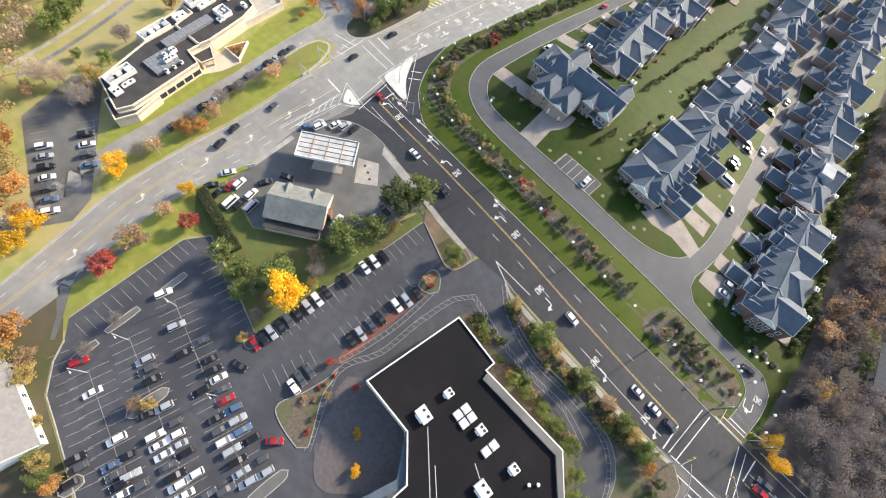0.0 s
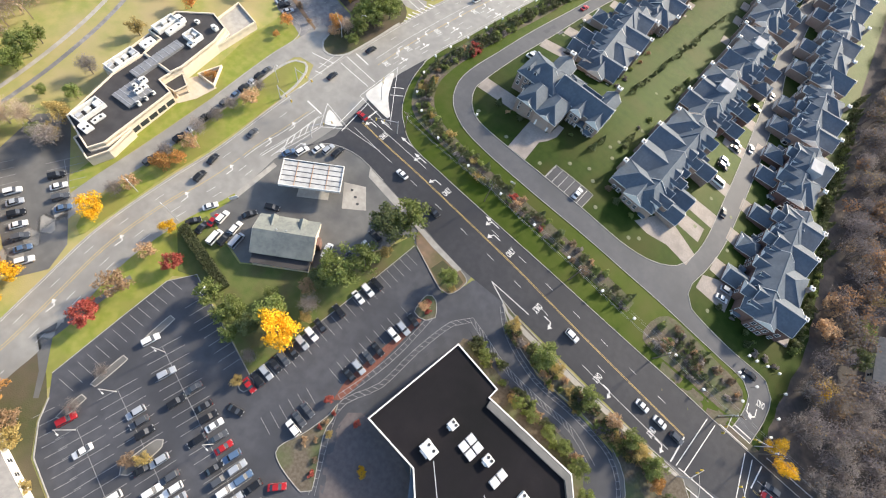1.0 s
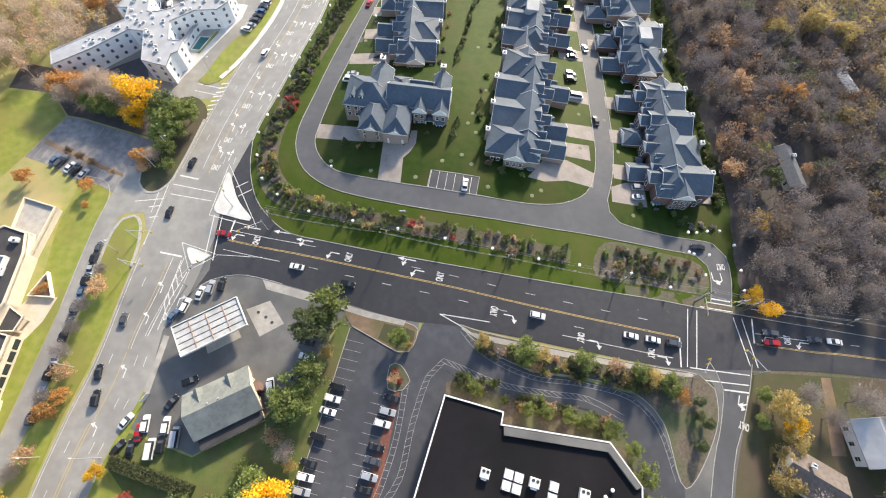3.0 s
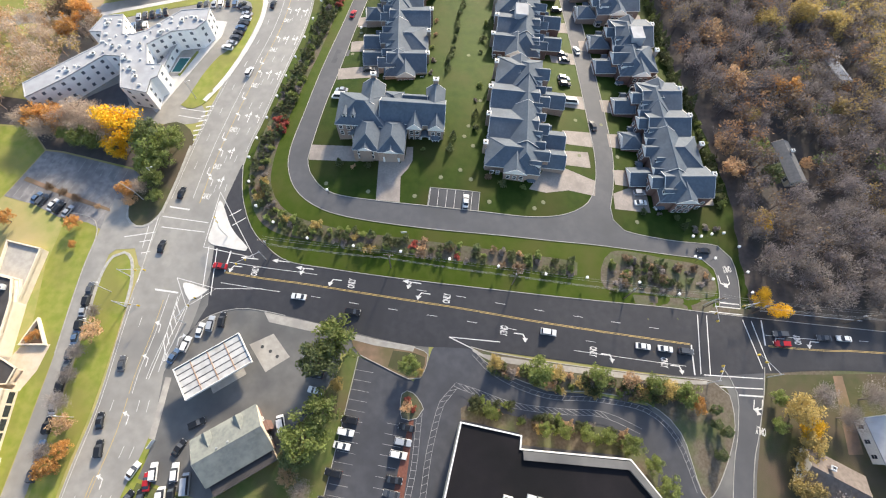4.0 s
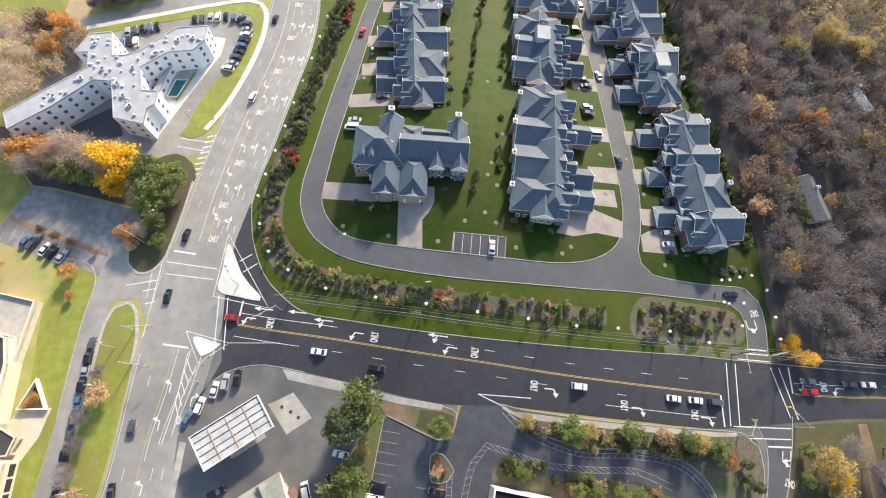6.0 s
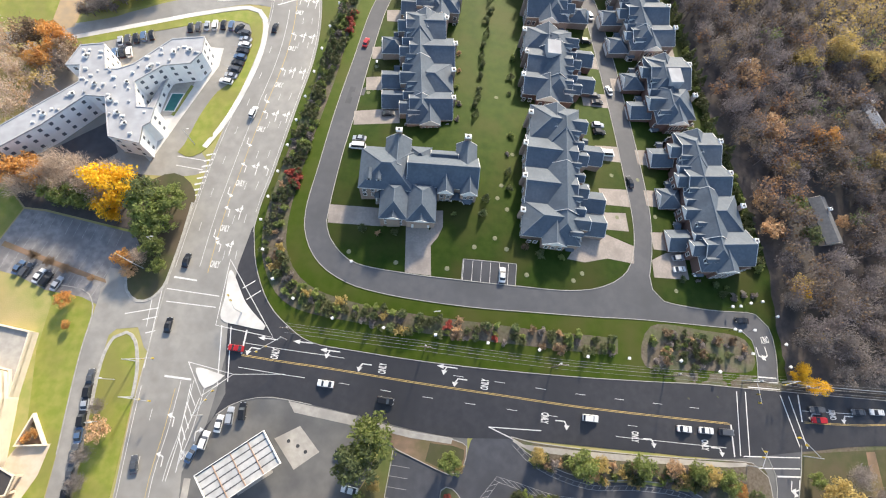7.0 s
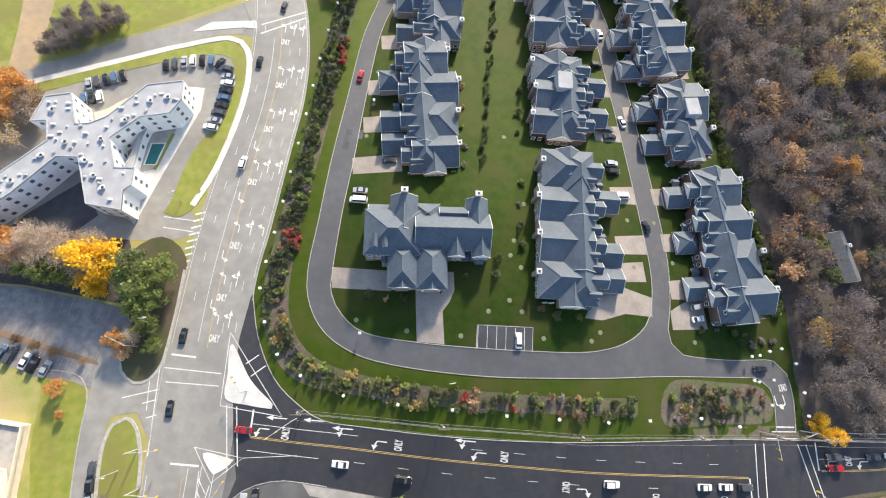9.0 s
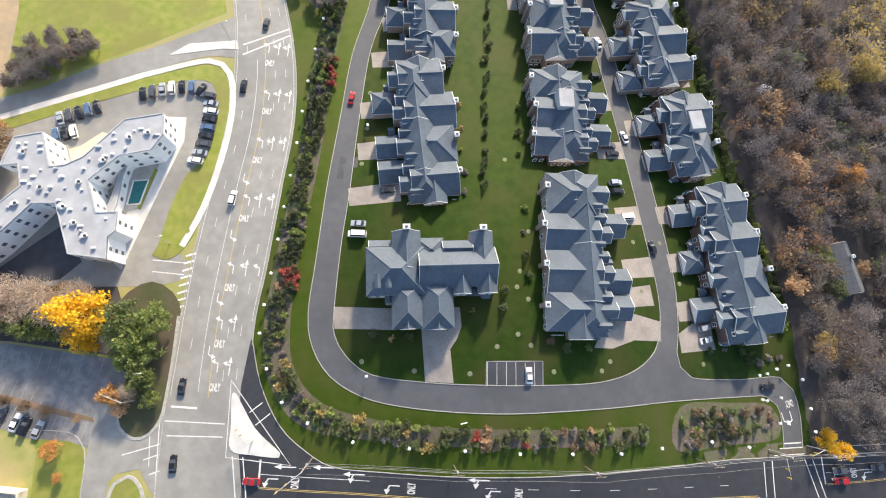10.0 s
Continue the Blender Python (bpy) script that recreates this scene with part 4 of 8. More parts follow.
def chevron(a, b, c, deep, thick):
    """A board bent over a gable's peak: from foot to peak to foot, in one piece."""
    a, b, c = Vector(a), Vector(b), Vector(c)
    q = (b - a).cross(c - a).normalized() * thick / 2
    up = Vector((0, 0, 0.06))
    low = Vector((0, 0, 0.06 - deep))
    bm = bmesh.new()
    rows = [[bm.verts.new(p + d) for d in (up - q, up + q, low + q, low - q)] for p in (a, b, c)]
    for m, o in zip(rows, rows[1:]):
        for k in range(4):
            bm.faces.new((m[k], m[(k + 1) % 4], o[(k + 1) % 4], o[k]))
    bm.faces.new(rows[0][::-1]), bm.faces.new(rows[2])
    return bm


def wing(parent, x0, y0, x1, y1, eave, rise, kind, brick, over=0.3):
    """A wall block with its own roof. kind: x or y (gable ridge along it), or h (hipped)."""
    part("wall", boxes((x0, y0, -3.0, x1, y1, eave - 0.05)), brick, parent)
    bm = bmesh.new()
    if kind == "h":
        hip(bm, x0 - over, y0 - over, x1 + over, y1 + over, eave, rise)
    elif kind == "x":
        prism(bm, x0 - 0.05, y0 - over, x1 + 0.05, y1 + over, eave, rise, "x")
    else:
        prism(bm, x0 - over, y0 - 0.05, x1 + over, y1 + 0.05, eave, rise, "y")
    part("roof", bm, [M_ROOF, M_TRIM], parent)
    if kind in "xy":
        for k in (0, 1):
            if kind == "x":
                xe = (x0 - 0.1, x1 + 0.1)[k]
                apex, feet = (xe, (y0 + y1) / 2, eave + rise), ((xe, y0 - over, eave), (xe, y1 + over, eave))
            else:
                ye = (y0 - 0.1, y1 + 0.1)[k]
                apex, feet = ((x0 + x1) / 2, ye, eave + rise), ((x0 - over, ye, eave), (x1 + over, ye, eave))
            part("rake_board", chevron(feet[0], apex, feet[1], 0.22, 0.12), M_TRIM, parent)
    w, l, xm, ym = x1 - x0, y1 - y0, (x0 + x1) / 2, (y0 + y1) / 2
    ends = ((x0, ym), (x1, ym)) if kind == "x" else ((xm, y0), (xm, y1)) if kind == "y" else ((xm, y0 + w / 2), (xm, y1 - w / 2)) if l >= w else ((x0 + l / 2, ym), (x1 - l / 2, ym))
    cap = tube(bmesh.new(), (*ends[0], eave + rise), (*ends[1], eave + rise + 0.001), 0.14, 0.14, 6)
    if kind == "h":
        for x, y in ((x0 - over, y0 - over), (x1 + over, y0 - over), (x0 - over, y1 + over), (x1 + over, y1 + over)):
            e = min(ends, key=lambda p: math.dist(p, (x, y)))
            tube(cap, (x, y, eave), (*e, eave + rise), 0.12, 0.12, 6)
    part("ridge_cap", cap, M_CAP, parent, "lighter grey ridge tiles")


def townhouse_block(x, y, rot, W, L, street, seed, label, garages, group="rows of townhouses"):
    """A row of joined houses: main body W wide and L long, its street side (e or w) with garage wings at the given distances from the south end."""
    rnd = random.Random(seed)
    t = thing("townhouse_block", x, y, rot, label, "house", group)
    base = min(h(x, y), h(x, y + L), h(x + W, y), h(x + W, y + L), h(x + W / 2, y + L / 2)) + 0.6
    t.location.z = base
    E, R, brick = 6.7, W * 0.2, (M_REDBRICK if seed in (16, 20, 21) else M_BRICK)
    n = max(2, round(L / 12))
    u = L / n
    s = 1 if street == "e" else -1
    xs, xr, rear = (W, 0, "w") if s > 0 else (0, W, "e")
    # each house: a broad cross-gabled roof, stepped from its neighbour, and a ridge along the street side that ties them
    ridge = W * 0.62 if s > 0 else W * 0.38
    for i in range(n):
        y0, y1 = i * u, (i + 1) * u
        yc, z = (y0 + y1) / 2, E + (i % 2) * 0.35 + 0.006 * i
        back = rnd.uniform(-1.8, 1.6)
        xa, xb = sorted((xr - s * back + s * 1.0, xs - s * rnd.uniform(2.2, 3.6)))
        rise = u * rnd.uniform(0.23, 0.30)
        end = (1.2 if i == 0 else 0)
        wing(t, xa, y0 + end, xb, y1 + 0.8, z, rise, "h" if (i + seed) % 3 == 0 else "x", brick)
        if (i + seed) % 3:
            pediment(t, xr - s * (back - 1.0), (y0 + end + y1 + 0.8) / 2, z, (u - end) / 2 + 0.4, rise - 0.1, rear, brick)
        # the tying ridge, hipped at the row's ends
        ya, yb = (y0 - 0.4, y1 + 2.5) if i == 0 else (y0 - 2.5, y1 + (0.4 if i == n - 1 else 2.5))
        half = W * rnd.uniform(0.25, 0.30)
        wing(t, ridge - half, ya, ridge + half, yb, z - 0.12, half * rnd.uniform(0.70, 0.80), "h" if i in (0, n - 1) else "y", brick)
        # a street gable with a white front, and windows beneath
        wd = u * rnd.uniform(0.34, 0.44)
        yy, out = yc + rnd.uniform(-0.05, 0.1) * u, rnd.uniform(0.0, 0.8)
        ga, gb = sorted((ridge, xs + s * out))
        wing(t, ga, yy - wd / 2, gb, yy + wd / 2, E + 0.42 + 0.01 * i, wd * 0.42, "x", brick)
        pediment(t, xs + s * (out + 0.1), yy, E + 0.45, wd * 0.46, wd * 0.36, street)
        for zz in (1.7, 4.8) if y < 225 else (4.8,):
            for q in (-0.27, 0.27):
                window(t, xs + s * (out + 0.02), yy + wd * q, zz, street)
        if y < 225:
            dormer(t, xs - s * 2.4, yc - 0.3 * u, E + 0.9, street, 1.5, 3.4)
        if i < n - 1:
            ga, gb = sorted((ridge, xs - s * 1.0))
            yy2 = yc + 0.4 * u
            wing(t, ga, yy2 - 1.5, gb, yy2 + 1.5, E + 0.6, 1.5, "x", brick)
            pediment(t, xs - s * 0.9, yy2, E + 0.6, 1.6, 1.45, street)
        # garden side: chimney, windows, terrace
        xw = xr - s * (back - 1.0)
        chimney(t, xw - s * 0.5, yc + u * 0.2, 0, E + 2.4, 1.2, 1.3)
        for zz in (1.7, 4.8) if y < 225 else (4.8,):
            for q in (-0.3, -0.05):
                window(t, xw - s * 0.03, yc + q * u, zz, rear)
        part("terrace", boxes((min(xw - s * 0.4, xw - s * 4.2), yc - u * 0.35, -2.5, max(xw - s * 0.4, xw - s * 4.2), yc + u * 0.1, 0.05)), M_PAVER, t, "paved garden terrace")
    # south and north ends
    for side, ye, q in (("s", 0, -1), ("n", L, 1)):
        wd = W * 0.36
        xa = W * (0.30 if s > 0 else 0.34)
        y0, y1 = sorted((ye + q * 1.3, ye - q * W * 0.4))
        wing(t, xa, y0, xa + wd, y1, E + 0.15, wd * 0.36, "y", brick)
        pediment(t, xa + wd / 2, ye + q * 1.3, E + 0.15, wd / 2 + 0.3, wd * 0.36, side)
        for z in (1.7, 4.8):
            for f in (0.2, 0.5, 0.8):
                window(t, xa + wd * f, ye + q * 1.33, z, side)
            for f in (0.1, 0.2, 0.84):
                window(t, W * f, ye + q * 0.03, z, side)
        bay(t, W * (0.78 if s > 0 else 0.16), ye + q * 0.05, side)
    # pale box added on the ridge to stand for a slope bright with sun
    if seed in (16, 17, 21):
        part("roof_deck", box(bmesh.new(), W * 0.42, L * 0.5, E, W * 0.42 + 5.0, L * 0.5 + 6.5, E + W * 0.235, 0.1), M_GREYROOF, t, "pale added block standing for sun glare on the roof")
    # garages towards the street
    for g in garages:
        xa, xb = sorted((xs - s * 1.5, xs + s * 6.5))
        wing(t, xa, g - 3.6, xb, g + 3.6, 4.1, 2.5, rnd.choice(("x", "x", "h")), brick)
        pediment(t, xs + s * 6.5, g, 4.1, 3.8, 2.4, street)
        link("garage_door", GARAGE, t, face(xs + s * 6.52, g, 0, street))
        link("door_surround", HOOD, t, face(xs + s * 6.52, g, 0, street))
        portico(t, xs + s * 0.3, g + 5.6, street, 2.6)
    return t


townhouse_block(-21.5, 138, 0, 19, 47, "w", 11, "long row of tan brick townhouses with blue-grey slate roofs", (11, 19.5, 35))
townhouse_block(-14.5, 188.5, -3, 17, 42, "w", 12, "tan brick townhouses with slate gables and white dormers", (5, 18, 33))
townhouse_block(-6.5, 237, 0, 17, 44, "w", 13, "tan brick townhouses far up the estate road", (8, 24, 38))
townhouse_block(-5, 288, 2, 17, 40, "w", 14, "tan brick townhouses at the far end of the estate", (8, 24))
townhouse_block(15.5, 93.5, -7, 20, 48, "e", 15, "long tan brick townhouse row with a white bay window", (8, 16, 33.5))
townhouse_block(20.5, 149.5, -6, 22, 31, "e", 16, "slate-roofed brick townhouses with white chimney caps", (10, 22))
townhouse_block(27, 187, -2, 20, 34, "e", 17, "brick townhouses with slate hips on the estate lawn", (6, 18))
townhouse_block(27.5, 228, 0, 19, 40, "e", 18, "brick townhouses beyond the lawn's far hedge", (8, 26))
townhouse_block(28, 274, 1, 19, 44, "e", 19, "distant brick townhouses with blue-grey roofs", (8, 26))
townhouse_block(73, 84, 0, 20, 50, "w", 20, "long brick townhouse row backing on the woods", (11, 26.5, 42.5))
townhouse_block(69.5, 140, 1, 19, 28, "w", 21, "brick townhouses with slate gables beside the woods", (7, 20))
townhouse_block(66.8, 174, 2, 19, 33, "w", 22, "tan brick townhouses along the forest edge", (4, 18))
townhouse_block(65, 212, 2, 18, 40, "w", 23, "brick townhouses far along the forest edge", (8, 25))
townhouse_block(63.5, 257, 1, 18, 48, "w", 24, "distant townhouses at the end of the forest edge", (8, 25))


def corner_house():
    """The broad double house at the bend of the loop road."""
    t = thing("corner_house", -16, 110, -4.5, "broad double house of brick with slate gables and dormers", "house")
    t.location.z = h(-16, 108) - 0.2
    E = 6.4
    wing(t, -18.5, -1.2, -2.5, 12.0, E, 4.4, "h", M_BRICK)
    wing(t, -4.0, 0.6, 18.0, 11.4, E + 0.006, 4.2, "x", M_BRICK)
    wing(t, -11.2, 6, -3.6, 16.6, E + 0.15, 3.4, "y", M_BRICK)
    wing(t, -4, 8, 3, 14.6, E - 0.9, 2.2, "h", M_BRICK)
    wing(t, 11.2, 5, 17.4, 16.2, E + 0.15, 3.0, "y", M_BRICK)
    wing(t, 3, 9, 11.5, 13.6, E - 0.5, 2.0, "x", M_BRICK)
    wing(t, -18, 11, -11.4, 14.6, 3.6, 1.4, "x", M_BRICK)
    wing(t, -11.6, -10.4, -3.4, 2, E - 0.9, 3.2, "h", M_BRICK)
    wing(t, -3.3, -10.8, 5.2, 2, E - 0.8, 3.3, "h", M_BRICK)
    for x, y, w in ((-7.5, -10.7, 2.0), (0.95, -11.1, 2.1)):
        wing(t, x - w, y, x + w, y + 4, E - 0.85, 1.5, "y", M_BRICK)
        pediment(t, x, y, E - 0.85, w, 1.45, "s")
    for x, w in ((8.0, 2.3), (15.3, 2.5)):
        wing(t, x - w, -1.6, x + w, 5, E + 0.1, 2.6, "y", M_BRICK)
        pediment(t, x, -1.6, E + 0.1, w + 0.3, 2.5, "s")
    link("garage_door", GARAGE, t, face(0.95, -10.83, 0, "s"))
    link("door_surround", HOOD, t, face(0.95, -10.83, 0, "s"))
    for x in (-16.5, -13.6):
        dormer(t, x + 1.0, 0.6, E + 1.1, "s", 1.3, 3.0)
    for z in (1.7, 4.7):
        for x in (-17, -14.4, -12.4):
            window(t, x, -1.22, z, "s")
        for x in (-9.6, -7.5, -5.4):
            window(t, x, -10.42, z if z < 3 else 4.2, "s")
        for x in (7, 9, 14.3, 16.3):
            window(t, x, -1.62, z, "s")
        for y in (1, 4, 8, 10.6):
            window(t, -18.52, y, z, "w"), window(t, 18.02, min(y + 0.6, 10.6), z, "e")
        for x in (-9, -5.8, 12.6, 16):
            window(t, x, 16.62 if x < 0 else 16.22, z, "n")
    portico(t, 11.7, -0.1, "s", 3.4)
    portico(t, -12.4, -1.2, "s", 2.4)
    bay(t, 15.3, -1.65, "s")
    chimney(t, -7.4, 16.9, 0, E + 4.6, 1.7, 1.1)
    chimney(t, 14.2, 16.5, 0, E + 4.4, 1.7, 1.1)


corner_house()
# driveways and paths
for poly in (((-45, 109.2), (-45.2, 102.8), (-27.5, 100.2), (-27.2, 106.4)), ((-20.3, 100.5), (-20.9, 84.9), (-13, 83.5), (-12.8, 93), (-10.6, 95.5), (-8.8, 99), (-8.6, 104.5), (-10.8, 104.6), (-11.4, 100), (-13.2, 98), (-13.2, 101))):
    drape("driveway", list(poly), 0.06, M_PAVER, label="pale block-paved driveway of a townhouse", category="driveway")
for x0, x1, y in ((-38, -22, 142.7), (-34, -27, 158), (-32, -26, 173), (-26.5, -19, 192.5), (-21.5, -15, 207), (-17, -12, 222), (-14.5, -12, 246), (-14.5, -12, 262),
                  (44, 53.5, 101.5), (45, 55.8, 110.5), (47, 55.8, 128), (46, 56, 152), (46.5, 56, 171), (48, 55, 193), (49, 54, 205), (46, 51.5, 236), (46, 51.5, 254),
                  (62.5, 66, 95.2), (63.2, 66, 111), (63.4, 66, 127.5), (63.4, 63.6, 147), (60.4, 63.2, 160.5), (61.9, 61, 178.5), (60, 61, 192.5), (59.3, 59, 221), (59, 58.7, 238)):
    x1 = x1 + 1.5 if x0 >= 58 else x1
    x0 = x0 - 0.8 if x0 >= 58 else x0
    drape("driveway", [(x0, y - 3), (max(x1, x0 + 6), y - 3.4), (max(x1, x0 + 6), y + 3.2), (x0, y + 3)], 0.06, M_PAVER, label="pale block-paved driveway of a townhouse", category="driveway")
drape("driveway", [(60.3, 88.5), (60, 82.6), (73, 82), (73, 92), (66, 91)], 0.064, M_PAVER, label="wide block-paved driveway with two parked cars", category="driveway")
drape("driveway", [(30, 88), (36, 87), (44, 88.5), (53.4, 87), (54.4, 93), (44, 97), (36, 96)], 0.064, M_PAVER, label="wide block-paved driveway at the row's end", category="driveway")
drape("parking_bay", [(-3, 88.3), (-4, 81.4), (12.4, 79.2), (13.4, 86.3)], 0.06, M_LOT, label="dark asphalt visitor parking bay", category="parking bay")
kerb([(-4, 81.4), (-3, 88.3), (13.4, 86.3), (12.4, 79.2)])


# ---------------------------------------------------------------- commercial buildings
def extrude_poly(poly, z0, z1):
    if area_of(list(poly)) < 0:
        poly = poly[::-1]
    bm = bmesh.new()
    lo, up = [bm.verts.new((*p, z0)) for p in poly], [bm.verts.new((*p, z1)) for p in poly]
    n = len(poly)
    for i in range(n):
        bm.faces.new((lo[i], lo[(i + 1) % n], up[(i + 1) % n], up[i]))
    bm.faces.new(up), bm.faces.new(lo[::-1])
    bm.normal_update()
    bmesh.ops.triangulate(bm, faces=[f for f in bm.faces if len(f.verts) > 4])
    return bm


def parapet(poly, z0, z1, t=0.5):
    """A rim wall inside an outline."""
    p = list(poly) if area_of(list(poly)) > 0 else list(poly)[::-1]
    bm, n = bmesh.new(), len(p)
    inner = []
    for i in range(n):
        a, b, c = Vector(p[i - 1]), Vector(p[i]), Vector(p[(i + 1) % n])
        d1, d2 = (b - a).normalized(), (c - b).normalized()
        n1, n2 = Vector((-d1.y, d1.x)), Vector((-d2.y, d2.x))
        m = (n1 + n2).normalized()
        inner.append(tuple(b + m * t / max(0.4, m.dot(n1))))
    rows = [[bm.verts.new((*q[i], z)) for q, z in ((p, z0), (p, z1), (inner, z1), (inner, z0))] for i in range(n)]
    for i in range(n):
        a, b = rows[i], rows[(i + 1) % n]
        for k in range(4):
            bm.faces.new((a[k], b[k], b[(k + 1) % 4], a[(k + 1) % 4]))
    return bm


def rooftop_unit(x, y, z, rz, w, l, hh=1.6, group="rooftop units", label="pale boxy rooftop air-handling unit with fan openings"):
    t = new("rooftop_unit")
    t.matrix_basis = pose(x, y, z, 0, 0, rz)
    tagged(t, label, "rooftop unit", group)
    part("casing", box(bmesh.new(), -w / 2, -l / 2, 0.25, w / 2, l / 2, hh, 0.06), M_UNIT, t)
    part("curb_frame", boxes((-w / 2 + 0.15, -l / 2 + 0.15, -0.1, w / 2 - 0.15, l / 2 - 0.15, 0.25)), M_METAL, t)
    for k in range(2 if l > 2 else 1):
        part("fan_opening", tube(bmesh.new(), (w * 0.2, -l * 0.25 + k * l * 0.45, hh), (w * 0.2, -l * 0.25 + k * l * 0.45, hh + 0.12), 0.42, 0.42, 10), M_DARK, t)
    part("hood", boxes((-w / 2 - 0.5, -l * 0.3, 0.5, -w / 2, l * 0.3, hh - 0.3)), M_UNIT, t)


def shopping_hall():
    zb = 3.0
    poly = [(-4.0, -14.7), (4.4, 16.2), (20.8, 12.4), (20.2, 9.2), (49.2, 6.0), (56.5, -4.5), (54, -24), (38, -60), (14, -60), (21, -27), (13, -17.5)]
    t = thing("shopping_hall", 20, -15, 0, "large flat-roofed shop building with black membrane and white rim", "building")
    z0 = t.location.z
    loc = [(x - 20, y + 15) for x, y in poly]
    e = zb + 3.2 - z0
    part("wall", extrude_poly(loc, -2, e), M_STUCCO, t)
    part("roof", extrude_poly([(x * 0.99, y * 0.99) for x, y in loc], e, e + 0.12), M_DARKROOF, t, "black roof membrane")
    part("parapet", parapet(loc, e - 0.4, e + 0.6, 0.38), M_TRIM, t, "white metal roof rim")
    # inner raised rim along the road side and seams
    part("sloped_rim", extrude_poly([(0.6, 23.6), (29, 20.4), (36, 10.6), (34.6, 9.8), (28.2, 18.4), (0.6, 21.4)], e + 0.1, e + 1.0), M_STATION, t, "grey sloped metal rim")
    for a, b in (((-3.5, 2), (18, -22)), ((4, -4), (28, -30)), ((12, 3), (26, -6))):
        d = Vector((b[0] - a[0], b[1] - a[1]))
        part("roof_seam", boxes((0, -0.12, e + 0.12, d.length, 0.12, e + 0.2)), M_METAL, t, "", pose(a[0], a[1], 0, 0, 0, math.degrees(math.atan2(d.y, d.x))))
    for x, y, w, l in ((13.7, -11.4, 4.4, 3.2), (37.2, -15.6, 4.4, 3.2), (15.5, -2.8, 2.4, 2.4), (28.2, -4.5, 2.6, 2.4), (40.9, -6.6, 2.6, 2.4)):
        rooftop_unit(x, y, z0 + e + 0.12, 75, l, w)
    for cx, cy, n in ((22.7, -4.5, 2), (33, -6.6, 1)):
        for i in range(2):
            for j in range(n):
                ca, sa = math.cos(radians(75)), math.sin(radians(75))
                dx, dy = (i - 0.5) * 2.7, (j - (n - 1) / 2) * 2.7
                s = new("skylight")
                s.matrix_basis = pose(cx + dx * ca - dy * sa, cy + dx * sa + dy * ca, z0 + e + 0.12, 0, 0, 75)
                tagged(s, "square white domed skylight on the black roof", "skylight", "roof skylights")
                part("skylight_frame", boxes((-1.2, -1.2, -0.05, 1.2, 1.2, 0.4)), M_METAL, s)
                part("dome", box(bmesh.new(), -1.12, -1.12, 0.4, 1.12, 1.12, 0.75, 0.3), M_TRIM, s, "white translucent dome")
    for x, y in ((46.4, -7.1), (48.4, -5.5)):
        v = new("roof_vent")
        v.matrix_basis = Matrix.Translation((x, y, z0 + e + 0.1))
        tagged(v, "small round white roof vent", "roof vent", "round roof vents")
        part("stub", tube(bmesh.new(), (0, 0, 0), (0, 0, 0.6), 0.3, 0.3, 10), M_METAL, v)
        part("cap", tube(bmesh.new(), (0, 0, 0.6), (0, 0, 0.85), 0.55, 0.35, 10), M_TRIM, v)
    # sloping metal canopy round the entrance court
    part("entrance_roof", extrude_poly([(-7.2, -2.6), (-5.6, -3.2), (1.0, -12.5), (-7.5, -30), (-9.5, -29), (-1.6, -12.6)], e - 1.6, e - 0.7), M_ROOF, t, "blue-grey entrance canopy roof")


shopping_hall()
drape("entrance_court", curve([(-6.5, -14.5), (-9.5, -21), (-3, -36), (6, -42), (20, -28), (11, -18)], 3, True), 0.16, mat("court_paving", (0.095, 0.082, 0.084), (0.125, 0.108, 0.108), 0.8, 0.9, bump=0.2, fine=8), skirt=0.2, label="brown-grey paved court at the shop entrance", category="pavement")


M_CANOPY = mat("canopy_sheet", (0.40, 0.40, 0.39), (0.50, 0.49, 0.47), 0.5, 0.6, patch=(0.34, 0.33, 0.31), patch_scale=0.3)


